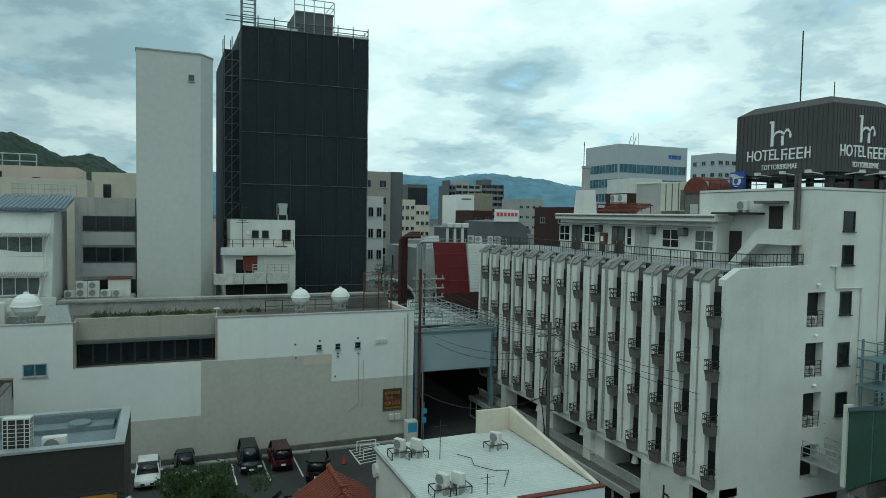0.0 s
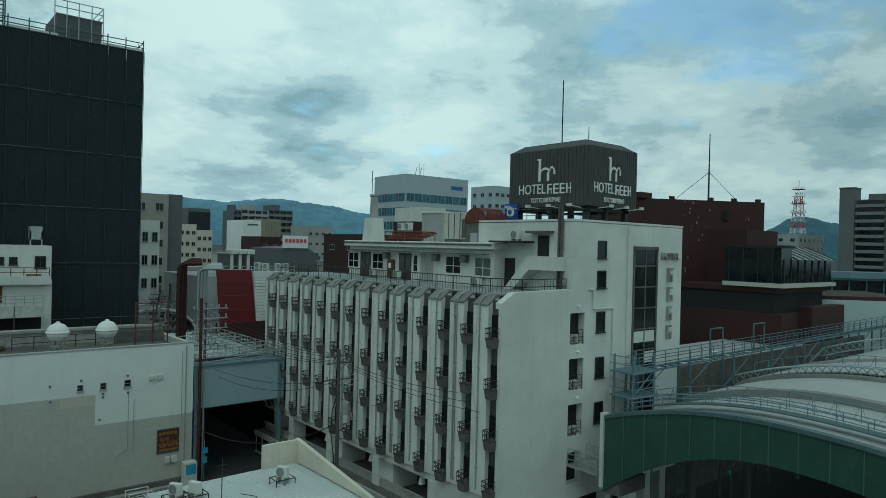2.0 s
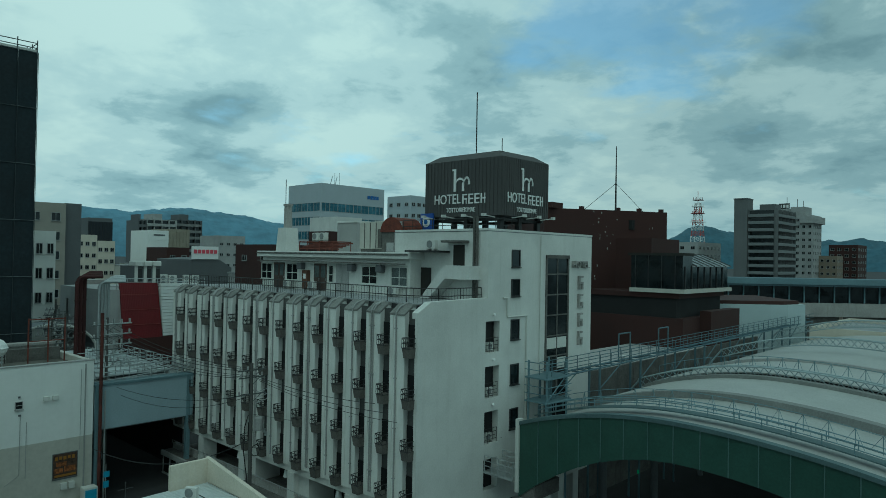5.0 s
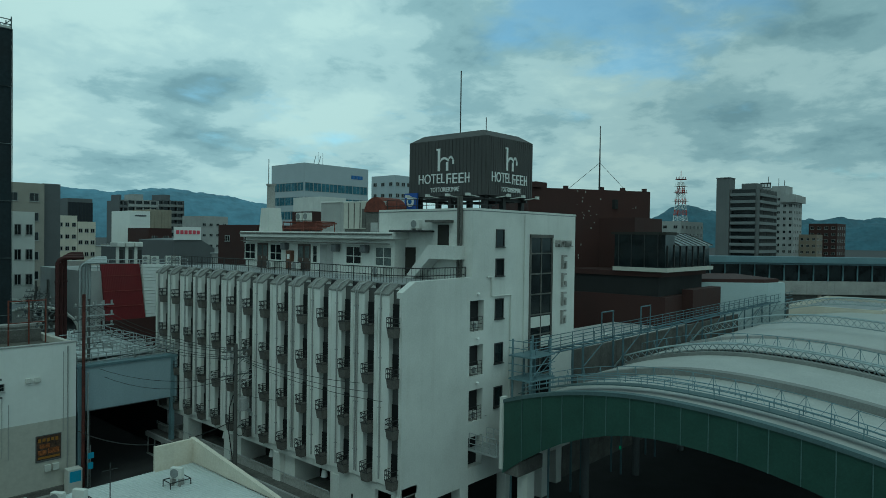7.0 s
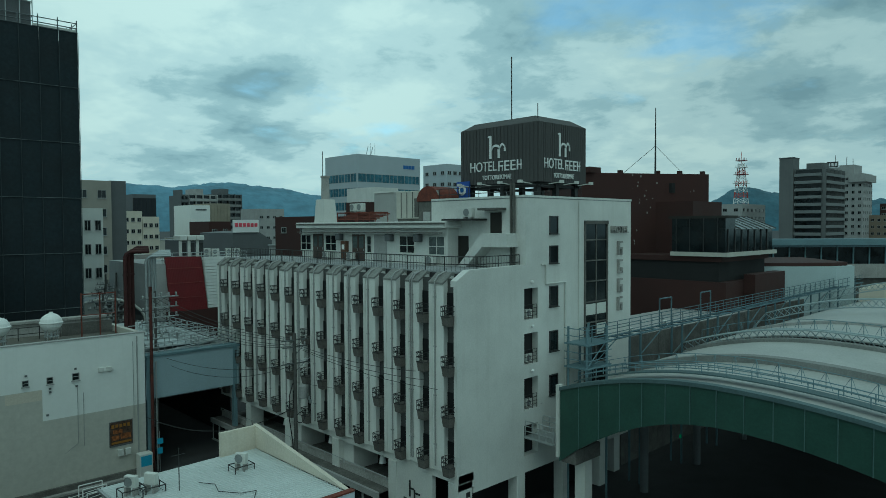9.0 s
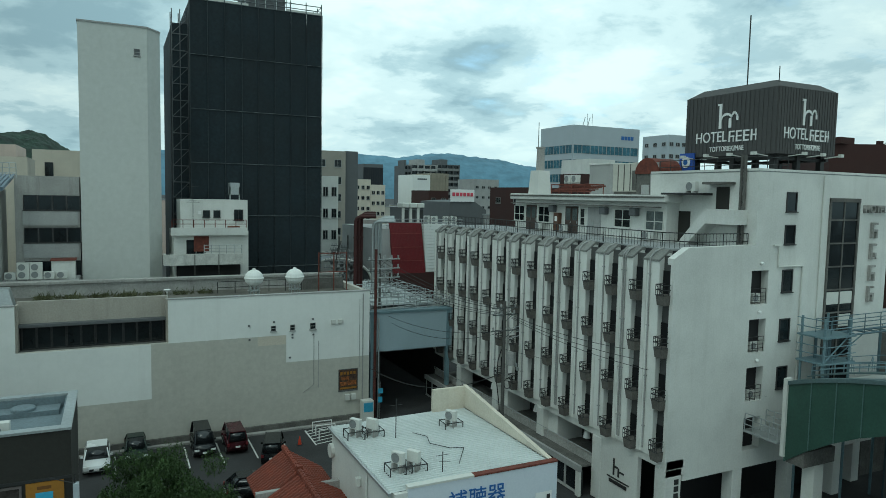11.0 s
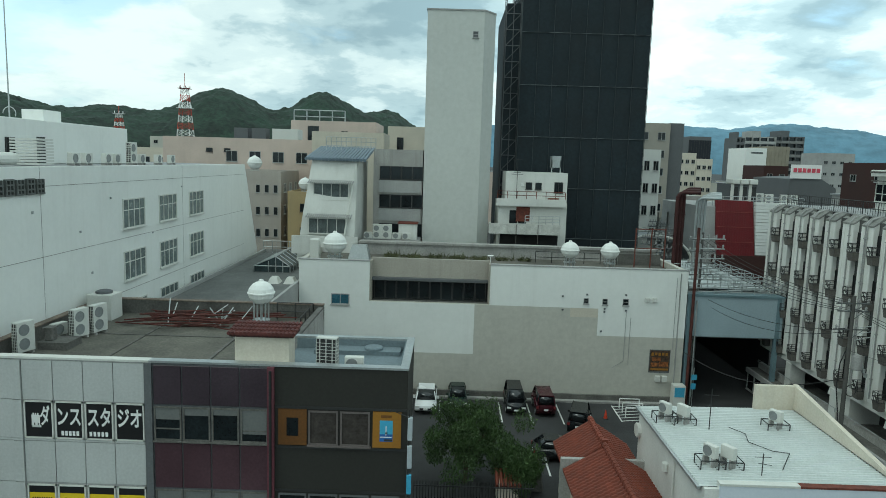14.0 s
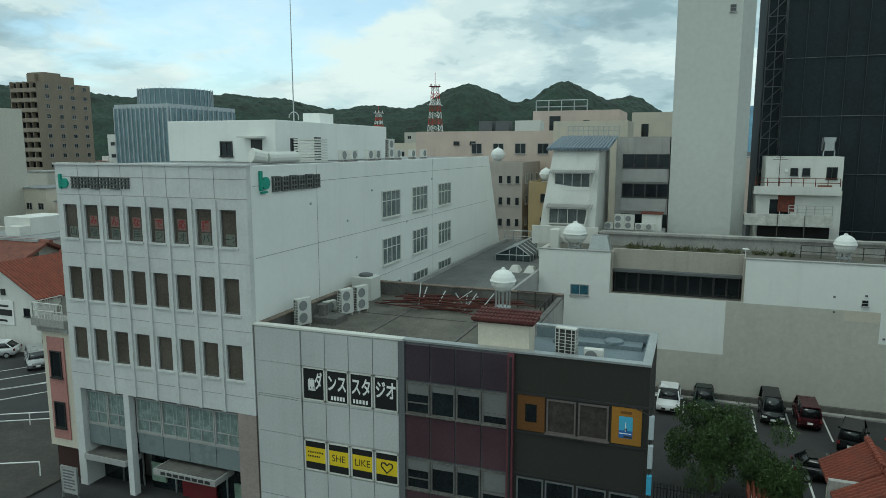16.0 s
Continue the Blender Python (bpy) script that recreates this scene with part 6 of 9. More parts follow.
def build_house():
    h = thing("tiled_house", "small house with red clay tile roofs", "house", at=(9, 33.5, 0))

    def gable(x0, x1, y0, y1, eave, ridge, name):
        xm = (x0 + x1) / 2
        slope = []
        for side in (-1, 1):
            xe = x0 if side < 0 else x1
            bm = bmesh.new()
            c = [(xe, y0, eave), (xe, y1, eave), (xm, y1, ridge), (xm, y0, ridge)]
            lo = [bm.verts.new(p) for p in c]
            hi = [bm.verts.new((p[0], p[1], p[2] - 0.12)) for p in c]
            bm.faces.new(lo), bm.faces.new(hi[::-1])
            for k in range(4):
                bm.faces.new((lo[k], hi[k], hi[(k + 1) % 4], lo[(k + 1) % 4]))
            bmesh.ops.recalc_face_normals(bm, faces=bm.faces)
            part("roof_slope", bm, M_REDTILE, h)
            slope.append((xe, xm))
            cols, rows = int((y1 - y0) / 0.3), 9
            piece = bmesh.new()
            dx, dz = (xm - xe) / rows, (ridge - eave) / rows
            tube(piece, (0, 0, 0.03), (dx * 1.05, 0, dz * 1.05 + 0.0), 0.11, 6, 0.09)
            me = bpy.data.meshes.new("roof_tile")
            piece.to_mesh(me), piece.free(), me.materials.append(M_REDTILE)
            for i in range(cols):
                for j in range(rows):
                    tiles.append((me, (xe + dx * j, y0 + 0.15 + 0.3 * i, eave + dz * j + 0.02)))
        bm = bmesh.new()
        tube(bm, (xm, y0 - 0.05, ridge + 0.1), (xm, y1 + 0.05, ridge + 0.1), 0.16, 8)
        n = int((y1 - y0) / 0.35)
        for k in range(n):
            y = y0 + (y1 - y0) * k / n
            tube(bm, (xm, y, ridge + 0.1), (xm, y + 0.06, ridge + 0.1), 0.19, 8)
        box(bm, xm - 0.16, xm + 0.16, y0 - 0.12, y0 + 0.1, ridge - 0.1, ridge + 0.42)
        part("ridge", bm, M_REDTILE, h)

    tiles = []
    gable(6.6, 11.0, 28.4, 34.9, 3.2, 4.5, "near")
    gable(6.7, 11.0, 35.2, 39.0, 3.0, 4.4, "far")
    boxes("fire_wall", M_CONC, h, (6.5, 11.0, 34.9, 35.2, 0, 3.75))
    boxes("wall", M_CREAM, h, (7.1, 10.8, 29.1, 34.9, 0, 3.15), (7.1, 10.8, 35.2, 38.5, 0, 2.95))
    bm = bmesh.new()
    a = [bm.verts.new((x, 29.05, z)) for x, z in ((7.1, 3.1), (10.6, 3.1), (8.8, 4.25))]
    b = [bm.verts.new((v.co.x, 29.2, v.co.z)) for v in a]
    bm.faces.new(a), bm.faces.new(b[::-1])
    part("gable_wall", bm, M_WHITE, h)
    window(h, 8.8, 29.1, 1.0, 1.8, 1.6, "s", 2)
    boxes("bargeboard", M_WHITE, h, (6.65, 11.0, 28.42, 28.5, 2.95, 3.08))
    for k, (me, p) in enumerate(sorted(tiles, key=lambda q: q[1][1])[:300]):
        share("roof_tile", me, h, pose(*p))
    far = sorted(tiles, key=lambda q: q[1][1])[300:]
    bm = bmesh.new()
    for me, p in far:
        k = len(bm.verts)
        bm.from_mesh(me)
        bm.verts.ensure_lookup_table()
        for v in bm.verts[k:]:
            v.co += Vector(p)
    tagged(part("roof_tiles", bm, M_REDTILE, h), kind="stuff")
    # low tiled porch hidden under the tree
    g = thing("garden_shed", "low red-tiled shed under the tree", "shed", at=(2.5, 36.5, 0))
    bm = bmesh.new()
    for k in range(6):
        tube(bm, (3.3 + 0.26 * k, 37.0, 1.0), (3.3 + 0.26 * k, 38.2, 1.5), 0.11, 6)
    part("tile_roof", bm, M_REDTILE, g)
    boxes("wall", M_CREAM, g, (3.3, 4.6, 37.2, 38.1, 0, 1.1))


build_house()

# ---- car park ----
def build_car_park():
    bm = bmesh.new()
    for x in (4.58, 6.9, 9.3, 11.65, 2.2, -0.2):
        box(bm, x - 0.06, x + 0.06, 49.3, 53.6, 0.002, 0.006)
    for x in (6.95, 4.4):
        box(bm, x - 0.06, x + 0.06, 40.6, 43.6, 0.002, 0.006)
    for x in (13.9, 16.4):
        box(bm, x - 0.06, x + 0.06, 50.2, 53.7, 0.002, 0.006)
    tagged(finish("parking_line", bm, M_LINE), "worn white parking bay lines", "road marking", kind="structure")
    bm = bmesh.new()
    for k in range(6):
        y = 50.3 + 0.62 * k
        v = box(bm, 13.95, 16.35, y, y + 0.13, 0.002, 0.006)
        for q in v:
            if q.co.x > 15:
                q.co.y += 0.55
    tagged(finish("hatched_marking", bm, M_LINE), "white hatched no-parking marking", "road marking", kind="structure")
    bm = bmesh.new()
    box(bm, -12, 19.5, 54.1, 54.6, 0, 0.14)
    tagged(finish("kerb", bm, M_CONC), "grey concrete kerb at the wall", "kerb", kind="structure")
    t = thing("traffic_cone", "orange-red traffic cone on the asphalt", "traffic cone", at=(12.74, 50.8, 0))
    bm = bmesh.new()
    lathe(bm, (12.74, 50.8, 0.04), [(0.16, 0), (0.03, 0.65), (0.02, 0.65)], 10)
    part("cone", bm, mat("cone_red", (0.5, 0.05, 0.02), 0.5), t)
    boxes("base", M_DMETAL, t, (12.54, 12.94, 50.6, 51.0, 0, 0.04))
    t = thing("barrier_rail", "white tubular barriers in the car park", "barrier", at=(15.2, 51.8, 0))
    bm = bmesh.new()
    for y in (51.2, 52.2, 53.2):
        tube(bm, (14.4, y, 0), (14.4, y, 0.8), 0.04, 6), tube(bm, (16.0, y, 0), (16.0, y, 0.8), 0.04, 6), tube(bm, (14.4, y, 0.8), (16.0, y, 0.8), 0.04, 6)
    part("hoop", bm, M_LETTER, t)


build_car_park()


def car(x, y, turn, body, label, length=3.9, width=1.66, height=1.5, kind="hatch"):
    c = thing("car", label, "car", "parked cars", at=(0, 0, 0))
    L, W = length / 2, width / 2
    if kind == "van":
        low = [(-L, 0.3), (-L, 0.95), (-L + 0.25, 1.05), (L - 0.05, 1.02), (L, 0.9), (L, 0.3)]
        cab = [(-L + 0.3, 1.0), (-L + 0.75, height - 0.06), (-L + 1.1, height), (L - 0.15, height - 0.02), (L - 0.03, 1.0)]
    else:
        low = [(-L, 0.32), (-L, 0.68), (-L + 0.15, 0.78), (-L + 1.0, 0.92), (L - 0.1, 0.98), (L, 0.85), (L, 0.32)]
        cab = [(-L + 0.85, 0.9), (-L + 1.55, height - 0.08), (-L + 1.95, height), (L - 0.75, height - 0.05), (L - 0.15, 0.96)]

    def loft(prof, w0, w1, z0, z1):
        bm = bmesh.new()
        sides = []
        for s in (-1, 1):
            sides.append([bm.verts.new((s * (w0 + (w1 - w0) * (z - z0) / (z1 - z0)), yy, z)) for yy, z in prof])
        n = len(prof)
        bm.faces.new(sides[0]), bm.faces.new(sides[1][::-1])
        for k in range(n):
            bm.faces.new((sides[0][k], sides[1][k], sides[1][(k + 1) % n], sides[0][(k + 1) % n]))
        bmesh.ops.recalc_face_normals(bm, faces=bm.faces)
        bmesh.ops.bevel(bm, geom=list(bm.edges), offset=0.06, segments=2, affect="EDGES")
        return bm

    part("body", loft(low, W, W - 0.02, 0.3, 1.0), body, c, smooth=True)
    part("cabin", loft(cab, W - 0.05, W - 0.2, 0.9, height), mat("car_glass", (0.015, 0.018, 0.02), 0.08, vary=0.1, bump=0, spec=0.7), c, "dark car windows", smooth=True)
    zt = height
    bm = bmesh.new()
    ys = (cab[2][0] - 0.1, cab[3][0] + 0.05)
    box(bm, -W + 0.19, W - 0.19, ys[0], ys[1], zt - 0.05, zt + 0.015)
    for s in (-1, 1):
        for (ya, za), (yb, zb) in ((cab[0], cab[1]), (cab[4], cab[3])):
            tube(bm, (s * (W - 0.06), ya, za), (s * (W - 0.19), yb, zb), 0.045, 5)
    part("roof", bm, body, c)
    for sx in (-1, 1):
        for yy in (-L + 0.75, L - 0.7):
            bm = bmesh.new()
            tube(bm, (sx * (W - 0.2), yy, 0.3), (sx * (W + 0.01), yy, 0.3), 0.3, 14)
            tyre = part("tyre", bm, mat("rubber", (0.02, 0.02, 0.02), 0.9), c)
            bm = bmesh.new()
            tube(bm, (sx * (W - 0.1), yy, 0.3), (sx * (W + 0.02), yy, 0.3), 0.18, 10)
            part("rim", bm, M_METAL, tyre)
        boxes("headlight", M_LETTER, c, (sx * W * 0.75 - 0.16, sx * W * 0.75 + 0.16, -L - 0.015, -L + 0.1, 0.62, 0.76))
        boxes("tail_light", M_REDSTEEL, c, (sx * W * 0.88 - 0.09, sx * W * 0.88 + 0.09, L - 0.08, L + 0.015, 0.7, 0.92))
        boxes("mirror", body, c, (sx * (W + 0.08) - 0.08, sx * (W + 0.08) + 0.08, -L + 1.2, -L + 1.32, 0.95, 1.08))
    boxes("grille", M_BLACK, c, (-0.45, 0.45, -L - 0.012, -L + 0.05, 0.4, 0.56))
    boxes("plate", M_LETTER, c, (-0.17, 0.17, -L - 0.022, -L - 0.012, 0.42, 0.56), (-0.17, 0.17, L + 0.005, L + 0.02, 0.55, 0.69), label="blank pale plate")
    c.matrix_basis = pose(x, y, 0, 0, 0, turn)
    return c


P_WHITE = mat("white_car_paint", (0.75, 0.76, 0.76), 0.25, vary=0.02, bump=0, spec=0.6)
P_BLACK = mat("black_car_paint", (0.012, 0.014, 0.016), 0.2, vary=0.05, bump=0, spec=0.6)
P_GREEN = mat("dark_green_car_paint", (0.015, 0.03, 0.024), 0.25, vary=0.05, bump=0, spec=0.6)
P_RED = mat("maroon_car_paint", (0.05, 0.008, 0.013), 0.25, vary=0.05, bump=0, spec=0.6)
P_SILVER = mat("silver_car_paint", (0.42, 0.43, 0.43), 0.3, 0.5, vary=0.03, bump=0)
car(-1.3, 52.2, 0, P_WHITE, "white hatchback parked against the store wall", 3.95, 1.68, 1.48)
car(1.2, 52.9, 0, P_GREEN, "dark green small car parked by the wall", 3.5, 1.5, 1.5)
car(5.75, 52.3, 0, P_BLACK, "dark boxy van parked nose out", 3.4, 1.5, 1.85, "van")
car(8.05, 52.2, 180, P_RED, "maroon boxy small car parked nose in", 3.4, 1.5, 1.75, "van")
car(10.3, 48.9, 165, P_BLACK, "black boxy car parked askew in the lot", 3.4, 1.5, 1.7, "van")
car(7.9, 43.2, 90, P_BLACK, "black car half hidden behind the tiled house", 3.6, 1.55, 1.5)


def build_tree(x, y, height, spread, label, seed):
    t = thing("tree", label, "tree", at=(x, y, 0))
    rnd = random.Random(seed)
    bm = bmesh.new()
    tube(bm, (x, y, 0), (x + 0.1, y, height * 0.45), 0.16, 8, 0.1)
    tips = []
    for k in range(9):
        a, z0 = k * 2.4, height * rnd.uniform(0.25, 0.5)
        r = spread * rnd.uniform(0.45, 0.8)
        tip = (x + r * math.cos(a), y + r * math.sin(a), z0 + height * rnd.uniform(0.15, 0.4))
        tube(bm, (x, y, z0), tip, 0.06, 5, 0.02)
        tips.append(tip)
    part("trunk", bm, mat("bark", (0.09, 0.07, 0.05), 0.95, vary=0.3, scale=3), t)
    bm = bmesh.new()
    clumps = [(tip, rnd.uniform(0.6, 1.0)) for tip in tips] + [((x + rnd.gauss(0, spread * 0.42), y + rnd.gauss(0, spread * 0.42), height * rnd.uniform(0.3, 0.93)), rnd.uniform(0.45, 0.95)) for _ in range(44)]
    for (cx, cy, cz), r in clumps:
        for _ in range(340):
            d = Vector((rnd.gauss(0, 1), rnd.gauss(0, 1), rnd.gauss(0, 0.75))).normalized() * r * rnd.uniform(0.45, 1.0)
            p = Vector((cx, cy, max(0.3, cz))) + d
            s = rnd.uniform(0.045, 0.105)
            q = Euler((rnd.uniform(0, 3), rnd.uniform(0, 3), rnd.uniform(0, 6))).to_matrix()
            bm.faces.new([bm.verts.new(p + q @ Vector(c)) for c in ((-s, 0, 0), (0, -s * 0.5, 0.02), (s * 1.3, 0, 0), (0, s * 0.5, 0.02))])
    part("crown", bm, mat("leaves", (0.055, 0.095, 0.028), 0.65, vary=0.6, scale=1.3, fine=6, bump=0), t)


build_tree(1.5, 39.4, 4.9, 2.5, "leafy dark green tree beside the car park", 11)
build_tree(4.7, 38.4, 2.5, 1.1, "low green shrub beside the tree", 12)


def build_garden():
    f = thing("fence", "dark iron picket fence behind the studio", "fence", at=(1, 34, 0))
    bm = bmesh.new()
    for k in range(40):
        x = -1.4 + 0.16 * k
        tube(bm, (x, 34.2, 0), (x, 34.2, 2.6), 0.025, 4)
    part("picket", bm, M_DMETAL, f)
    boxes("rail", M_DMETAL, f, (-1.4, 5.0, 34.17, 34.23, 0.4, 0.46), (-1.4, 5.0, 34.17, 34.23, 2.3, 2.36))
    g = thing("stone_marker", "upright grey stone slab with rounded top", "stone", at=(5.7, 38.6, 0))
    bm = bmesh.new()
    v = box(bm, 5.2, 6.2, 38.4, 38.8, 0, 2.0)
    for q in v[4:]:
        q.co.x = 5.7 + (q.co.x - 5.7) * 0.45
    part("slab", bm, M_CONC_D, g, bevel=0.08)


build_garden()

# ---- vaulted street canopy in front of the station ----
def vault_z(y, top=11.16):
    d = y - 15.4
    return top - (0.0175 if d > 0 else 0.0095) * d * d


def build_canopy():
    c = thing("street_canopy", "vaulted white street canopy with green arched fascia", "canopy", at=(60, 15, 0))
    X = 34.6
    step, n, y0 = 1.431, 17, 25.45

    def foot(y):
        d = y - 15.0
        return 8.9 - (0.039 if d > 0 else 0.016) * d * d

    for k in range(n):
        ya, yb = y0 - step * k, y0 - step * (k + 1)
        bm = bmesh.new()
        vs = []
        for x in (X, X + 0.25):
            vs.append([bm.verts.new(p) for p in ((x, ya - 0.02, foot(ya)), (x, yb + 0.02, foot(yb)), (x, yb + 0.02, vault_z(yb) - 0.25), (x, ya - 0.02, vault_z(ya) - 0.25))])
        bm.faces.new(vs[0][::-1]), bm.faces.new(vs[1])
        for i in range(4):
            bm.faces.new((vs[0][i], vs[0][(i + 1) % 4], vs[1][(i + 1) % 4], vs[1][i]))
        bmesh.ops.recalc_face_normals(bm, faces=bm.faces)
        part("fascia_panel", bm, M_GREEN, c)
        bm = bmesh.new()
        tube(bm, (X - 0.03, ya, foot(ya)), (X - 0.03, ya, vault_z(ya) - 0.2), 0.03, 5)
        part("panel_joint", bm, mat("joint_strip", (0.09, 0.15, 0.14), 0.6), c)

    def arch(name, x0, x1, lo, hi, material, label="", ya=25.7, yb=1.0, steps=36, top=11.16):
        """A curved strip that follows the vault from one springing to the other."""
        bm = bmesh.new()
        rows = []
        for k in range(steps + 1):
            y = ya + (yb - ya) * k / steps
            z = vault_z(y, top)
            rows.append([bm.verts.new(p) for p in ((x0, y, z + lo), (x1, y, z + lo), (x1, y, z + hi), (x0, y, z + hi))])
        for a, b in zip(rows, rows[1:]):
            for i in range(4):
                bm.faces.new((a[i], a[(i + 1) % 4], b[(i + 1) % 4], b[i]))
        bm.faces.new(rows[0]), bm.faces.new(rows[-1][::-1])
        bmesh.ops.recalc_face_normals(bm, faces=bm.faces)
        return part(name, bm, material, c, label)

    arch("fascia_cap", X - 0.1, X + 0.4, -0.27, -0.05, mat("cap_steel", (0.1, 0.145, 0.15), 0.6, 0.2, vary=0.2), "blue-grey steel cap")
    arch("gutter", X + 0.4, 37.9, -0.45, -0.32, M_VAULT, "pale membrane strip behind the fascia")
    arch("walkway", 36.5, 37.3, 0.0, 0.07, mat("cap_steel", (0.1, 0.145, 0.15), 0.6, 0.2, vary=0.2))
    M_RIM = mat("rim_grey", (0.22, 0.225, 0.215), 0.8, vary=0.2, streak=0.3, dirt=(0.12, 0.12, 0.11))

    def arch_rail(x, base, high, material, name="arch_railing", stepn=17, zig=False, r=0.025, ya=25.4, yb=2.0):
        bm = bmesh.new()
        prev = None
        for k in range(stepn * 2 + 1):
            y = ya + (yb - ya) * k / (stepn * 2)
            z = vault_z(y) + base
            if prev:
                for f in ((1.0,) if zig else (0.5, 1.0)):
                    tube(bm, (x, prev[0], prev[1] + high * f), (x, y, z + high * f), r, 4)
            if k % 2 == 0:
                tube(bm, (x, y, z), (x, y, z + high), r, 4)
                if zig and prev:
                    tube(bm, (x + 0.6, prev[0], prev[1]), (x, y, z + high), r * 0.7, 4)
                    tube(bm, (x - 0.5, y - 0.5, z), (x, y, z + high), r * 0.7, 4)
            prev = (y, z)
        return part(name, bm, material, c)

    arch_rail(36.5, 0.1, 0.5, M_TEAL, r=0.028)
    arch_rail(37.3, 0.1, 0.5, M_TEAL, r=0.028)
    arch_rail(38.3, 0.0, 0.9, M_TEAL, zig=True, stepn=20, r=0.02)
    arch("membrane", 37.9, 44.1, -0.4, -0.3, M_VAULT, "white membrane vault", top=11.0)
    arch("rim_beam", 44.1, 44.9, -0.55, 0.0, M_RIM, "grey arched rim beam")
    arch("membrane", 44.9, 51.8, -0.15, -0.05, M_VAULT, "white membrane vault")
    arch("rim_beam", 51.8, 52.4, -0.3, 0.2, M_RIM)
    # raised lattice arches
    for x, rise, ya in ((52.8, 0.75, 26.5), (70.5, 1.6, 26.5), (88.0, 2.2, 26.5)):
        bm = bmesh.new()
        m = 44
        pts = [(ya + (1.0 - ya) * k / m, vault_z(ya + (1.0 - ya) * k / m) + rise) for k in range(m + 1)]
        for k in range(m):
            (a, za), (b, zb) = pts[k], pts[k + 1]
            for dx, dz in ((-0.35, 0), (0.35, 0), (0, -0.75)):
                tube(bm, (x + dx, a, za + dz), (x + dx, b, zb + dz), 0.06, 5)
            tube(bm, (x - 0.35, a, za), (x, b, zb - 0.75), 0.035, 4)
            tube(bm, (x, a, za - 0.75), (x - 0.35, b, zb), 0.035, 4)
            tube(bm, (x - 0.35, a, za), (x + 0.35, b, zb), 0.03, 4)
        tube(bm, (x, ya, pts[0][1]), (x, ya + 1.4, pts[0][1] - 1.8), 0.09, 6)
        part("lattice_arch", bm, M_TEAL2, c, "pale tubular lattice arch")
    arch_rail(54.0, 0.5, 0.9, M_TEAL, zig=True, stepn=22, r=0.025)
    arch("membrane", 53.4, 71.0, 0.15, 0.25, M_VAULT, "white membrane vault")
    arch("rim_beam", 61.4, 62.0, 0.2, 0.5, M_GREYB)
    arch("membrane", 71.0, 95.0, 0.15, 0.25, M_VAULT, "white membrane vault")
    # dark grey sheet added under the membranes to darken the space below
    arch("lining", 35.0, 95.0, -0.95, -0.75, M_DGREY, "dark sheet added under the canopy for its shade", steps=20)
    # side gutter wall toward the hotel and posts
    boxes("springing_wall", M_AC, c, (X - 0.15, X + 0.35, 25.42, 25.65, 4.9, 9.48), label="white end panel of the fascia")
    # posts are coloured dark grey to paint the shade under the vault
    for x in (36.5, 44.5, 52.8, 62, 70.5, 80):
        bm = bmesh.new()
        tube(bm, (x, 25.2, 0), (x, 25.2, vault_z(25.2) - 0.4), 0.3, 12)
        part("canopy_post", bm, M_DGREY, c)
        bm = bmesh.new()
        tube(bm, (x, 2.5, 0), (x, 2.5, vault_z(2.5) - 0.4), 0.3, 12)
        part("canopy_post", bm, M_DGREY, c)
    boxes("springing_pier", M_AC, c, (35.6, 36.4, 24.25, 25.0, 0, 4.6), label="pale square pier under the springing")
    boxes("bracket", M_CONC_D, c, (X + 0.1, 37.4, 24.3, 25.4, 4.6, 5.5))
    bm = bmesh.new()
    box(bm, 36.0, 36.06, 18.08, 18.18, 7.45, 7.62)
    part("exit_sign", bm, mat("green_exit_glow", (0.02, 0.3, 0.12), 0.5, emit=((0.05, 0.9, 0.35), 0.12)), c, "small lit green sign")
    return c


build_canopy()


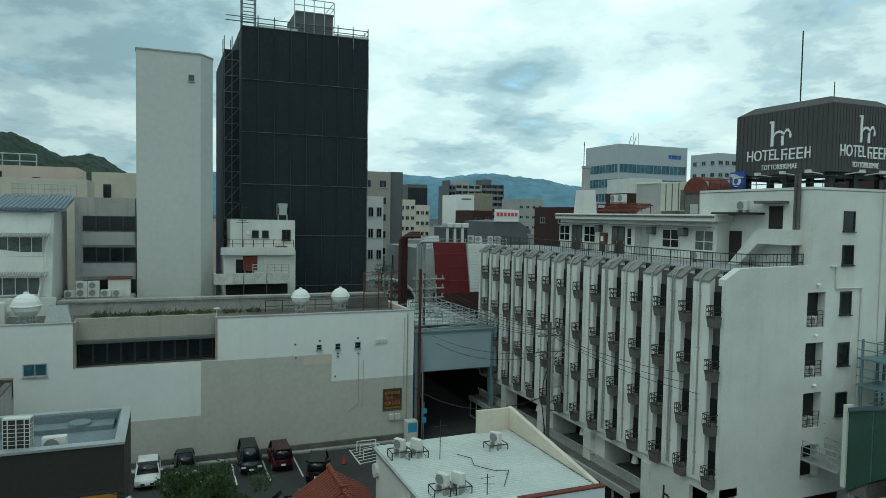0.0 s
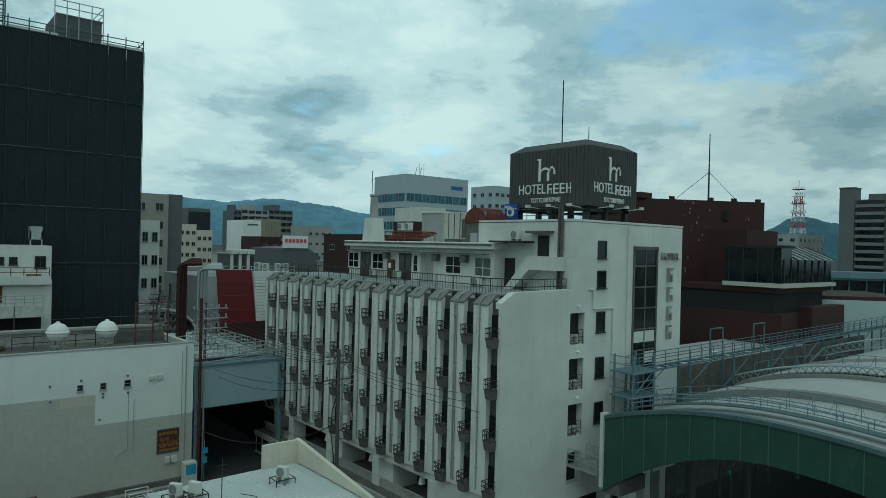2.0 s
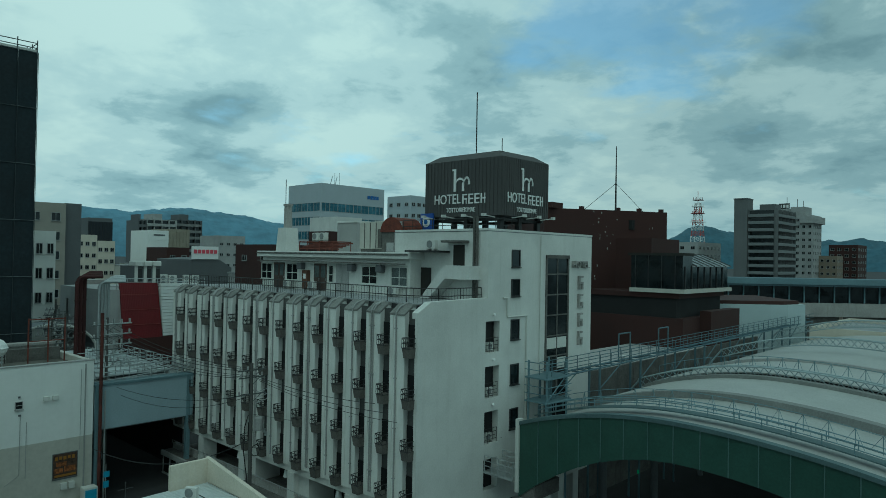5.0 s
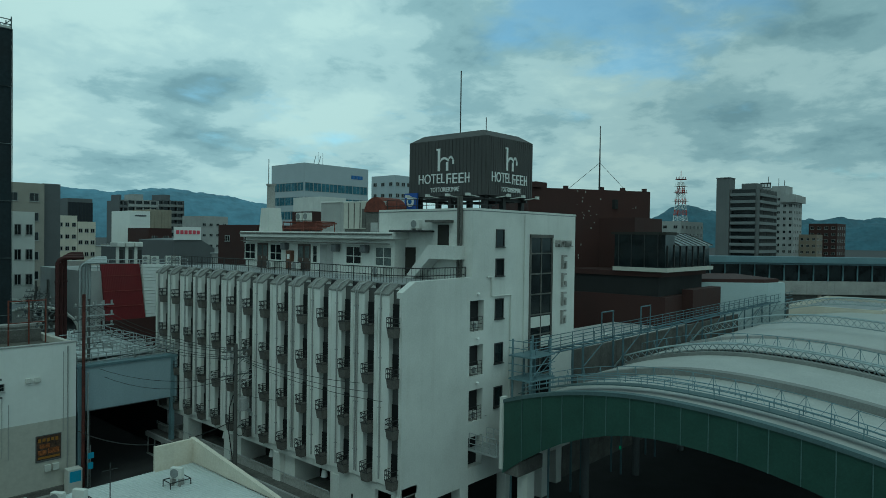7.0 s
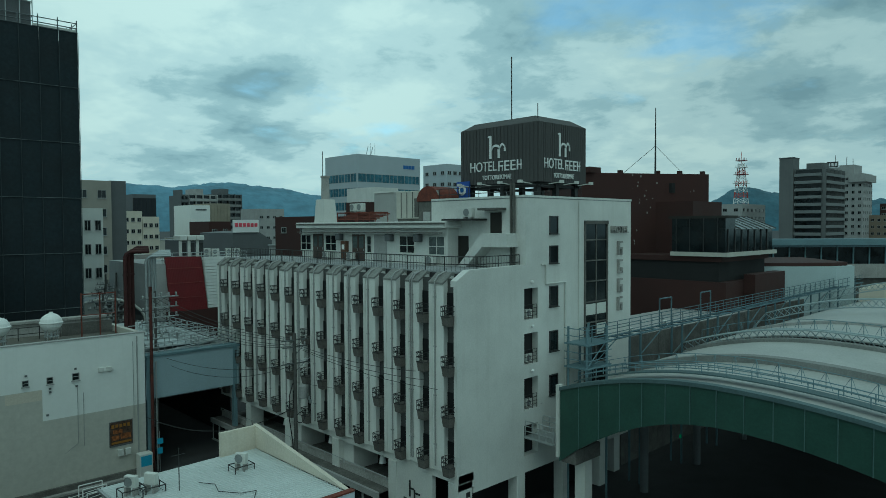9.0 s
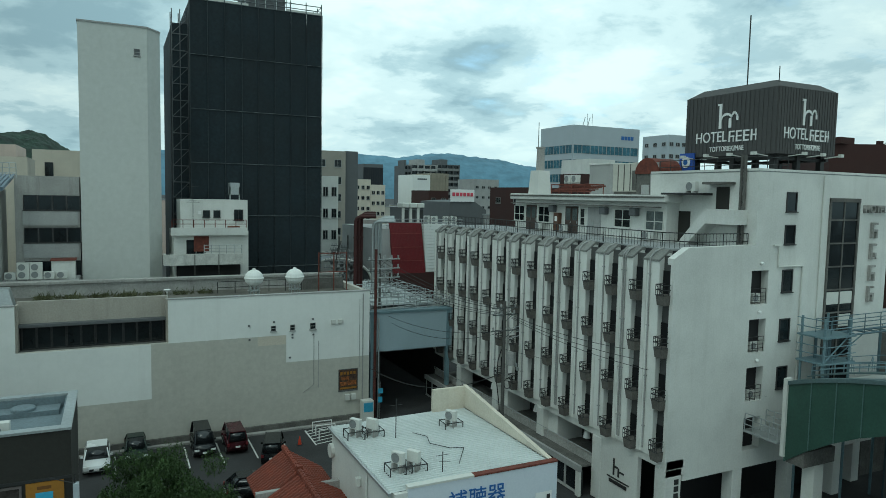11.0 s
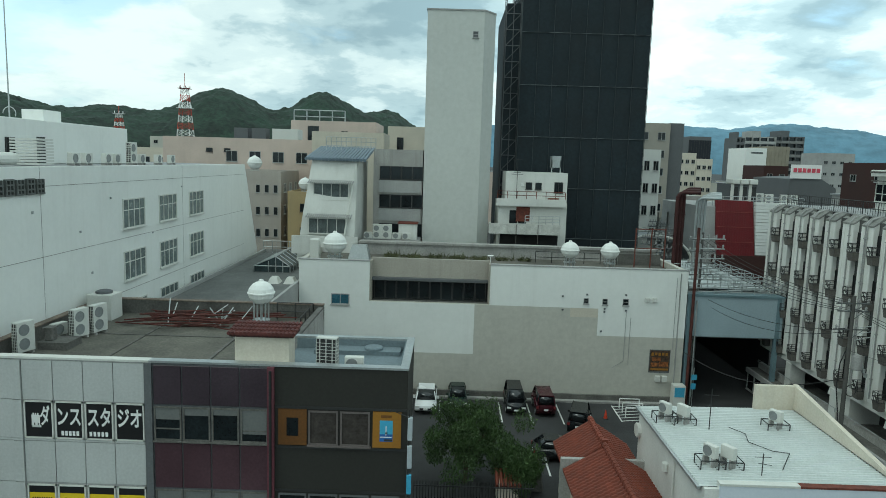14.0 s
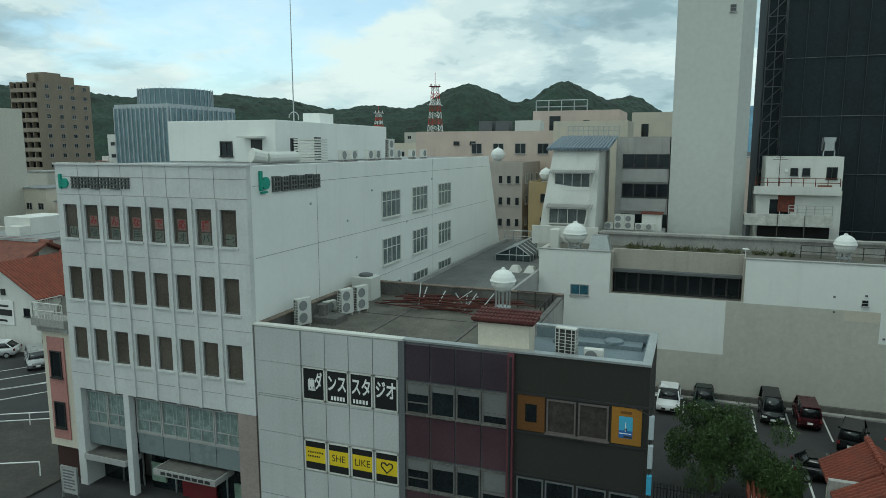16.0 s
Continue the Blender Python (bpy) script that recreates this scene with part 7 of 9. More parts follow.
def build_catwalk():
    M_STEEL = mat("blue_grey_steel", (0.10, 0.155, 0.18), 0.6, 0.2, vary=0.2)
    w = thing("service_catwalk", "pale blue steel service catwalk above the canopy", "catwalk", at=(60, 26.6, 0))
    pts = [(39.2 + 3.2 * k, 26.7 - 0.03 * k, 11.35 + 0.03 * k) for k in range(20)]
    bm = bmesh.new()
    for a, b in zip(pts, pts[1:]):
        for dy in (-0.45, 0.45):
            box_ends = ((a[0], a[1] + dy, a[2]), (b[0], b[1] + dy, b[2]))
            tube(bm, *box_ends, 0.07, 4)
        for f in (0.2, 0.5, 0.8):
            tube(bm, (a[0] + 3.2 * f, a[1] - 0.45, a[2]), (a[0] + 3.2 * f, a[1] + 0.45, a[2]), 0.06, 4)
    part("deck", bm, M_STEEL, w)
    bm = bmesh.new()
    for a, b in zip(pts, pts[1:]):
        for dy in (-0.5, 0.5):
            for h in (0.5, 1.0):
                tube(bm, (a[0], a[1] + dy, a[2] + h), (b[0], b[1] + dy, b[2] + h), 0.03, 4)
            for f in (0.0, 0.5):
                tube(bm, (a[0] + 3.2 * f, a[1] + dy, a[2]), (a[0] + 3.2 * f, a[1] + dy, a[2] + 1.0), 0.03, 4)
    part("handrail", bm, M_STEEL, w)
    for k in range(0, 20, 2):
        bm = bmesh.new()
        x, y, z = pts[k]
        for dy in (-0.45, 0.45):
            tube(bm, (x, y + dy, 0), (x, y + dy, z), 0.09, 6)
        tube(bm, (x, y - 0.45, z - 1.6), (x + 3.2, y - 0.45, z), 0.05, 4)
        part("support_post", bm, M_STEEL, w)
    bm = bmesh.new()
    for x in (49, 56):
        for dx in (0, 1.9):
            tube(bm, (x + dx, 26.5, 11.5), (x + dx, 26.5, 13.7), 0.06, 5)
        tube(bm, (x, 26.5, 13.7), (x + 1.9, 26.5, 13.7), 0.06, 5)
    part("portal_frame", bm, M_STEEL, w)
    # ladder tower by the hotel
    t = thing("ladder_tower", "pale blue steel ladder platform beside the hotel", "ladder", at=(39.3, 26.5, 0))
    bm = bmesh.new()
    for x in (38.2, 40.6):
        for y in (25.9, 27.4):
            tube(bm, (x, y, 0), (x, y, 12.6), 0.08, 6)
    for z in (9.9, 11.5):
        box(bm, 38.0, 40.9, 25.7, 27.6, z - 0.1, z)
    for z in (10.4, 10.9, 12.0, 12.5):
        tube(bm, (38, 25.7, z), (40.9, 25.7, z), 0.03, 4)
        tube(bm, (38, 25.7, z), (38, 27.6, z), 0.03, 4)
    tube(bm, (38.2, 25.9, 9.9), (40.6, 25.9, 11.5), 0.05, 4)
    for k in range(10):
        tube(bm, (39.9, 25.6, 9.9 + 0.2 * k), (40.4, 25.6, 9.9 + 0.2 * k), 0.02, 4)
    part("platform", bm, M_TEAL, t)
    # access gangway to the hotel wall
    g = thing("access_gangway", "small steel gangway from hotel wall to canopy", "gangway", at=(34.6, 26.8, 5.6))
    boxes("floor", M_METAL, g, (34.2, 36.2, 25.66, 27.99, 5.6, 5.75))
    railing("rail", g, [(34.25, 27.95), (34.25, 25.7)], 5.75, 1.0, M_METAL, 0.6, 3, 0.03)
    railing("rail", g, [(36.1, 27.95), (36.1, 25.7)], 5.75, 1.0, M_METAL, 0.6, 3, 0.03)
    # long wall with hoardings behind the catwalk
    b = thing("canopy_side_wall", "grey weathered panels behind the catwalk", "wall", at=(66, 29.4, 0))
    boxes("panel", M_CONC_D, b, *[(48 + 3.0 * k, 50.95 + 3.0 * k, 29.3, 29.5, 0, 10.3) for k in range(14)])
    boxes("roof_top", M_GREYB, b, (48, 90, 29.5, 38, 9.7, 9.9))
    for x in (49.5, 52.0, 58.0):
        ac_unit(x, 31.0, 9.9, 0, on="a low roof beside the canopy")
    t = thing("roof_hut", "small white hut beside the hotel", "hut", at=(50.5, 33.5, 9.9))
    boxes("wall", M_WHITE, t, (49.0, 51.2, 32.5, 35, 9.9, 12.6))
    boxes("roof", M_GREYB, t, (48.8, 51.4, 32.3, 35.2, 12.6, 12.8))


build_catwalk()

# ---- buildings behind the store ----
def block(name, label, x0, x1, y0, y1, top, wall, base=0.0, parapet=0.35, roof=None, turn=None):
    t = thing(name, label, "building", at=((x0 + x1) / 2, (y0 + y1) / 2, base))
    boxes("wall", wall, t, (x0, x1, y0, y1, base, top))
    boxes("roof", roof or M_GREYROOF, t, (x0 + 0.25, x1 - 0.25, y0 + 0.25, y1 - 0.25, top, top + 0.05))
    p = parapet
    boxes("parapet", wall, t, (x0, x1, y0, y0 + 0.22, top, top + p), (x0, x1, y1 - 0.22, y1, top, top + p), (x0, x0 + 0.22, y0 + 0.22, y1 - 0.22, top, top + p), (x1 - 0.22, x1, y0 + 0.22, y1 - 0.22, top, top + p))
    return t


def grid_windows(t, face, fixed, a0, a1, z0, z1, cols, rows, w, h, panes=2, frame_mat=None, glass_mat=None, skip=()):
    for i in range(cols):
        for j in range(rows):
            if (i, j) in skip:
                continue
            a = a0 + (a1 - a0) * (i + 0.5) / cols
            z = z0 + (z1 - z0) * j / max(1, rows)
            if face in "sn":
                window(t, a, fixed, z, w, h, face, panes, 0, frame_mat or M_GREYB, glass_mat)
            else:
                window(t, fixed, a, z, w, h, face, panes, 0, frame_mat or M_GREYB, glass_mat)


def build_slab():
    t = thing("slab_tower", "tall blank pale grey-white slab tower", "building", at=(0, 73, 0))
    bm = bmesh.new()
    prism(bm, [(-2.65, 70), (3.05, 70), (4.25, 71.6), (4.25, 78), (-2.65, 78)], 0, 34.45)
    part("wall", bm, mat("slab_paint", (0.55, 0.56, 0.53), 0.75, vary=0.04, fine=2.0, bump=0.02, streak=0.06, dirt=(0.45, 0.44, 0.42)), t)
    bm = bmesh.new()
    prism(bm, [(-2.72, 69.93), (3.08, 69.93), (4.32, 71.6), (4.32, 78), (-2.72, 78)], 34.45, 34.6)
    part("coping", bm, M_GREYB, t)
    window(t, 2.2, 70, 31.85, 0.55, 0.65, "s", 1, 0.5, M_GREYB, M_DGREY)


build_slab()


def build_netted():
    t = thing("netted_building", "tower under construction wrapped in black netting", "building", at=(14, 83, 0))
    X0, X1, Y, TOP = 7.4, 21.4, 76.0, 39.3
    boxes("core", M_DGREY, t, (X0 + 0.6, X1 - 0.6, Y + 0.8, 90, 0, TOP - 1.0))
    n, rows, hgt = 8, 7, 5.6
    w = (X1 - X0) / n
    rnd = random.Random(21)

    def net(wid, hh, seed):
        bm = bmesh.new()
        g = 6
        vs = [[bm.verts.new((wid * i / g, -0.12 * math.sin(math.pi * i / g) * math.sin(math.pi * j / g) * rnd.uniform(0.3, 1.3), hh * j / g)) for i in range(g + 1)] for j in range(g + 1)]
        for j in range(g):
            for i in range(g):
                bm.faces.new((vs[j][i], vs[j][i + 1], vs[j + 1][i + 1], vs[j + 1][i]))
        me = bpy.data.meshes.new("net_sheet")
        bm.to_mesh(me), bm.free(), me.materials.append(M_BLACKNET)
        for p in me.polygons:
            p.use_smooth = True
        return me

    sheets = [net(w - 0.04, hgt - 0.06, k) for k in range(3)]
    for i in range(n):
        for j in range(rows):
            z = TOP - hgt * (j + 1)
            share("net_sheet", sheets[rnd.randrange(3)], t, pose(X0 + w * i + 0.02, Y + rnd.uniform(-0.03, 0.03), z + 0.03))
    for i in range(8):
        for j in range(rows):
            share("net_sheet", sheets[rnd.randrange(3)], t, pose(X0, Y + 0.05 + w * (i + 1), TOP - hgt * (j + 1) + 0.03, 0, 0, -90))
            share("net_sheet", sheets[rnd.randrange(3)], t, pose(X1, Y + 0.05 + w * i, TOP - hgt * (j + 1) + 0.03, 0, 0, 90))
    bm = bmesh.new()
    for i in range(n + 1):
        x = X0 + w * i
        tube(bm, (x, Y + 0.25, 0), (x, Y + 0.25, TOP + 1.3), 0.06, 5)
    for j in range(rows):
        z = TOP - hgt * j
        tube(bm, (X0, Y - 0.05, z), (X1, Y - 0.05, z), 0.04, 4)
    for z in (TOP + 0.5, TOP + 1.0):
        tube(bm, (X0 - 1.6, Y + 0.25, z), (X1, Y + 0.25, z), 0.05, 4)
        tube(bm, (X1, Y + 0.25, z), (X1, 90, z), 0.05, 4)
    for k in range(8):
        tube(bm, (X1, Y + 0.25 + 1.7 * k, TOP), (X1, Y + 0.25 + 1.7 * k, TOP + 1.3), 0.05, 4)
    part("scaffold_tube", bm, mat("dull_scaffold", (0.13, 0.145, 0.15), 0.6, 0.3), t)
    bm = bmesh.new()
    for i in range(n + 1):
        x = X0 + w * i
        box(bm, x - 0.025, x + 0.025, Y - 0.16, Y - 0.12, 0, TOP)
    for j in range(1, rows):
        for i in range(n):
            if (i + j) % 3:
                x = X0 + w * (i + 0.5)
                box(bm, x - 0.35, x + 0.35, Y - 0.17, Y - 0.13, TOP - hgt * j - 0.02, TOP - hgt * j + 0.02)
    part("net_lacing", bm, mat("grey_lacing", (0.045, 0.055, 0.06), 0.8), t, "grey lacing along the net joints")
    boxes("board_top", M_AC, t, (X0 + 1.6, X0 + 6, Y + 0.3, Y + 0.36, TOP + 0.05, TOP + 0.35), (X1 - 4, X1, Y + 0.3, Y + 0.36, TOP + 0.05, TOP + 0.35))
    # stair scaffold at the west side and roof hoist
    bm = bmesh.new()
    for x in (5.7, 6.5, 7.3):
        for y in (76.6, 78.4):
            tube(bm, (x, y, 0), (x, y, 38.2), 0.05, 4)
    for j in range(22):
        z = 1.7 * j
        tube(bm, (5.7, 76.6, z), (7.3, 76.6, z), 0.05, 4)
        tube(bm, (5.7, 76.6, z), (7.3, 76.6, z + 1.7), 0.04, 4)
    for x in (7.5, 8.9):
        for y in (76.3, 77.6):
            tube(bm, (x, y, TOP), (x, y, TOP + 4.6), 0.06, 4)
    for j in range(6):
        z = TOP + 0.8 * j
        tube(bm, (7.5, 76.3, z), (8.9, 76.3, z), 0.05, 4)
        tube(bm, (7.5, 77.6, z), (8.9, 77.6, z), 0.05, 4)
    part("stair_scaffold", bm, M_DGREY, t)
    boxes("stair_net", M_BLACKNET, t, (5.75, 7.3, 76.7, 90, 0, 36.8))
    bm = bmesh.new()
    box(bm, 13.5, 17.7, 78, 84, TOP, TOP + 2.9)
    part("roof_core", bm, M_DGREY, t)
    bm = bmesh.new()
    for x in (13.3, 14.4, 15.5, 16.7, 17.8):
        tube(bm, (x, 77.8, TOP), (x, 77.8, TOP + 4.2), 0.05, 4)
    for z in (1.4, 2.8, 3.5, 4.2):
        tube(bm, (13.3, 77.8, TOP + z), (17.8, 77.8, TOP + z), 0.05, 4)
        tube(bm, (17.8, 77.8, TOP + z), (17.8, 84, TOP + z), 0.05, 4)
    part("roof_scaffold", bm, M_METAL, t)


build_netted()


def build_back_row():
    # terraced white building before the netted tower
    t = thing("terraced_building", "weathered white building with stepped balconies", "building", at=(9, 73, 0))
    boxes("wall", M_WHITE, t, (5.9, 12.3, 70.8, 75.5, 15.6, 18.65))
    boxes("wall", M_WHITE, t, (5.2, 12.2, 69.8, 75.5, 0, 15.6))
    boxes("parapet", M_WHITE, t, (4.9, 12.0, 69.2, 69.4, 15.35, 15.95), (4.9, 12.0, 69.2, 70.8, 15.2, 15.36))
    boxes("balcony", mat("stained_balcony", (0.55, 0.545, 0.51), 0.9, vary=0.25, scale=1.2, streak=0.6, dirt=(0.2, 0.19, 0.17)), t, (4.2, 11.4, 68.3, 68.5, 12.55, 13.45), (4.2, 4.4, 68.5, 69.8, 12.55, 13.45), (4.2, 11.4, 68.3, 69.8, 12.4, 12.55))
    # flat near-black sheet on the wall paints the shade below the balcony
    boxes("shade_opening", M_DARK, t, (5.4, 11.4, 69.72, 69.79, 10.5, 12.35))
    for x in (8.3, 9.3):
        window(t, x, 70.8, 16.9, 0.65, 0.7, "s", 1)
    window(t, 11.4, 70.8, 16.6, 0.9, 1.1, "s", 2)
    window(t, 7.2, 69.8, 13.3, 1.9, 1.5, "s", 2, 0, M_AC)
    boxes("shutter", M_AC, t, (9.0, 11.6, 69.74, 69.79, 13.0, 15.0))
    railing("balcony_rail", t, [(5, 69.3), (11.9, 69.3)], 15.9, 0.8, M_RUST, 1.0, 2, 0.03)
    railing("balcony_rail", t, [(7.8, 68.4), (11.3, 68.4)], 13.4, 0.9, M_METAL, 0.7, 3, 0.03)
    boxes("roof_post", M_METAL, t, (10.6, 10.7, 71.2, 71.3, 18.65, 20.0), (11.5, 11.6, 71.2, 71.3, 18.65, 20.0), (10.6, 11.6, 71.2, 72.2, 19.2, 20.4))
    ac_unit(6.2, 68.95, 12.55, 0, on="a balcony of the white building")
    ac_unit(8.4, 68.9, 12.55, 0, size=(0.9, 0.35, 0.8), on="a balcony of the white building")
    boxes("rusty_shutter", M_RUST, t, (7.0, 8.4, 69.7, 69.739, 13.6, 15.1))
    boxes("drainpipe", M_CONC_D, t, (6.9, 6.96, 68.2, 68.26, 9.0, 13.4), (9.1, 9.16, 68.2, 68.26, 9.0, 13.4))
    boxes("gas_bottle_box", mat("brick_box", (0.22, 0.1, 0.07), 0.8), t, (10.2, 11.3, 69.5, 70.0, 15.36, 16.1))
    boxes("wall_hood", M_LETTER, t, (7.5, 7.75, 70.65, 70.799, 17.2, 17.5))
    aerial = thing("tv_antenna", "thin aerial on the terraced building", "antenna", at=(7.0, 70.2, 15.36))
    bm = bmesh.new()
    tube(bm, (7.0, 70.2, 15.36), (7.0, 70.2, 20.2), 0.03, 5)
    for zz, q in ((19.9, 0.5), (18.6, 0.35), (18.4, 0.6)):
        tube(bm, (7.0 - q, 70.2, zz), (7.0 + q, 70.2, zz), 0.02, 4)
    part("pole", bm, M_DMETAL, aerial)
    ac_unit(11.2, 70.1, 15.36, 0, on="a terrace of the white building")
    # raking white house with awnings and blue steel roof
    t = thing("raking_building", "white building with raking wall and striped awnings", "building", at=(-11, 68, 0))
    bm = bmesh.new()
    south = [(-14.6, 63.9, 8), (-8.9, 63.9, 8), (-8.9, 64.2, 12), (-8.9, 66, 19.3), (-13.3, 66, 19.3), (-13.9, 64.6, 14.2)]
    a = [bm.verts.new(p) for p in south]
    b = [bm.verts.new((p[0], 74, p[2])) for p in south]
    bm.faces.new(a), bm.faces.new(b[::-1])
    for k in range(6):
        bm.faces.new((a[k], b[k], b[(k + 1) % 6], a[(k + 1) % 6]))
    bmesh.ops.recalc_face_normals(bm, faces=bm.faces)
    part("wall", bm, M_WHITE, t)
    bm = bmesh.new()
    for k in range(18):
        x = -13.8 + 0.33 * k
        tube(bm, (x, 65.5, 19.35), (x, 73.5, 20.6), 0.17, 6)
    part("steel_roof", bm, mat("blue_steel_roof", (0.16, 0.2, 0.24), 0.5, 0.2, vary=0.2), t, "blue-grey ribbed steel roof")
    for z, y in ((17.35, 65.2), (14.15, 64.3)):
        bm = bmesh.new()
        for k in range(22):
            x = -13.4 + 0.2 * k
            tube(bm, (x, y - 0.75, z - 0.25), (x, y + 0.15, z), 0.07, 4)
        part("awning", bm, M_GREYB, t, "ribbed grey awning")
    window(t, -11.3, 65.15, 15.5, 3.4, 1.6, "s", 4, 0, M_AC, M_PALEGLASS)
    window(t, -11.5, 64.25, 12.3, 3.6, 1.5, "s", 4, 0, M_AC, M_PALEGLASS)
    boxes("balcony_wall", M_WHITE, t, (-14.6, -8.4, 62.9, 63.2, 10.5, 12.2))
    bm = bmesh.new()
    tube(bm, (-9.0, 65.7, 19.0), (-9.9, 63.7, 11.5), 0.08, 6)
    part("downpipe", bm, M_AC, t)
    railing("roof_frame", t, [(-12.5, 69), (-7.5, 69)], 20.3, 1.3, M_METAL, 0.5, 3, 0.03)
    # grey office with ribbon windows
    t = block("grey_office", "grey concrete office with dark ribbon windows", -7.8, -2.75, 70, 80, 20.2, M_CONC)
    for z in (17.5, 14.6, 11.6):
        for k in range(4):
            window(t, -6.6 + 1.12 * k, 70, z, 1.1, 1.35, "s", 1, 0, M_DMETAL)
        boxes("spandrel", M_GREYB, t, (-7.2, -2.9, 69.8, 69.999, z - 1.35, z - 0.1))
    boxes("annex", M_GREYB, t, (-8.5, -2.8, 66.2, 69.9, 0, 11.6))
    for k in range(5):
        ac_unit(-7.9 + 0.95 * k, 66.8, 11.6 + (0.75 if k == 1 else 0) * 0, 0, tall=k in (1, 2), on="the office annex roof")
    t = thing("roof_shed", "white shed with rusty edge on the annex", "shed", at=(-4, 67.8, 11.6))
    boxes("wall", M_WHITE, t, (-4.9, -3.1, 67.2, 69, 11.6, 13.2))
    boxes("roof", M_RUST, t, (-5.0, -3.0, 67.1, 69.1, 13.2, 13.3))
    # pale blocks further back
    t = block("pink_block", "long pink-beige department block", -40, -14.5, 95, 112, 21.5, M_PINK)
    grid_windows(t, "s", 95, -32, -19, 18.6, 24.6, 4, 1, 1.6, 1.5, 2, M_GREYB)
    window(t, -33.5, 95, 19.9, 0.9, 0.5, "s", 2), window(t, -31.0, 95, 19.9, 0.9, 0.5, "s", 2)
    boxes("roof_room", M_AC, t, (-25.5, -21.8, 98, 101, 21.5, 23.4))
    boxes("cooling_unit", M_DGREY, t, (-31, -29, 98, 100, 21.5, 23.4), (-28.4, -26.4, 98, 100, 21.5, 23.4))
    t = block("roof_storey_block", "pinkish upper block with roof frames", -25.6, -11.9, 110, 122, 25, M_PINK)
    window(t, -22, 110, 21.9, 1.8, 2.6, "s", 2), window(t, -17, 110, 22.4, 1.0, 1.4, "s", 1)
    railing("roof_frame", t, [(-25.2, 110.5), (-17, 110.5)], 25, 2.0, M_METAL, 2.0, 2, 0.08)
    t = block("cream_block", "cream block with small windows and roof tank", -9.5, -3.5, 104, 116, 24.2, M_CREAM)
    window(t, -7.6, 104, 20.5, 1.0, 2.4, "s", 2), window(t, -4.9, 104, 20.0, 1.2, 1.0, "s", 2)
    t = block("flat_block", "low pale block with a roof mast", -17.8, -8.5, 88, 96, 22.5, M_CREAM)
    t = block("side_block", "pinkish grey block with small barred windows", -31, -20.8, 84, 94, 17.3, mat("pinkish_grey_wall", (0.42, 0.38, 0.34), 0.9, vary=0.12, streak=0.35, dirt=(0.25, 0.22, 0.2)))
    grid_windows(t, "e", -20.8, 84.5, 93.5, 9.5, 17.7, 3, 3, 1.1, 1.2, 2, M_AC)
    grid_windows(t, "s", 84, -24.2, -20.9, 9.5, 17.7, 3, 3, 0.55, 1.0, 1, M_GREYB)
    tank(-24.6, 86, 17.3, 0.9, "white round water tank on the cream-white block", 0.5)
    t = block("ochre_block", "narrow ochre block with a roof tank", -19.5, -16.6, 82, 90, 15.0, mat("ochre_wall", (0.42, 0.32, 0.17), 0.9, streak=0.2))
    window(t, -17.4, 82, 12.9, 1.2, 1.0, "s", 2), window(t, -17.4, 82, 10.0, 1.2, 1.0, "s", 2)
    tank(-17.8, 84, 15.0, 0.8, "white round water tank on the ochre block", 0.5)
    # low roofs with a glazed skylight between the office and the store
    t = block("low_annex", "low grey roof with glazed skylights", -20.15, -12.15, 44, 74, 9.0, M_GREYB, roof=mat("worn_grey_roof", (0.15, 0.155, 0.15), 0.9, vary=0.3, scale=0.6))
    bm = bmesh.new()
    for k in range(7):
        y = 60.6 + 1.2 * k
        tube(bm, (-17.5, y, 9.6), (-15.5, y, 10.5), 0.05, 4), tube(bm, (-15.5, y, 10.5), (-14.2, y, 9.6), 0.05, 4)
        tube(bm, (-17.5, y, 9.05), (-17.5, y, 9.6), 0.05, 4), tube(bm, (-14.2, y, 9.05), (-14.2, y, 9.6), 0.05, 4)
    for x in (-16.15, -15.5, -14.85):
        tube(bm, (x, 60.58, 9.05), (x, 60.58, 10.5 - abs(x + 15.5) * 0.69), 0.05, 4)
    tube(bm, (-15.5, 60.6, 10.5), (-15.5, 68.2, 10.5), 0.06, 4), tube(bm, (-17.5, 60.6, 9.6), (-14.2, 60.6, 9.6), 0.05, 4)
    part("skylight_frame", bm, M_METAL, t)
    bm = bmesh.new()
    sec = ((-17.5, 9.06), (-14.2, 9.06), (-14.2, 9.57), (-15.5, 10.47), (-17.5, 9.57))
    f, g = [[bm.verts.new((x, y, z)) for x, z in sec] for y in (60.6, 68.2)]
    bm.faces.new(f), bm.faces.new(g[::-1])
    for k in range(5):
        bm.faces.new((f[k], g[k], g[(k + 1) % 5], f[(k + 1) % 5]))
    bmesh.ops.recalc_face_normals(bm, faces=bm.faces)
    part("skylight_glass", bm, glass("skylight_glass", (0.05, 0.07, 0.075), 0.2), t)
    for x in (-14.3, -12.95):
        bm = bmesh.new()
        v = box(bm, x - 0.5, x + 0.5, 54.9, 56.2, 9.05, 9.55)
        for q in v[4:]:
            q.co.x = x + (q.co.x - x) * 0.5
            q.co.y = 55.55 + (q.co.y - 55.55) * 0.5
        part("dome_light", bm, M_AC, t)
    railing("roof_fence", t, [(-20, 73), (-12.3, 73)], 9.05, 1.3, M_METAL, 1.0, 2, 0.04, 0.4)


build_back_row()

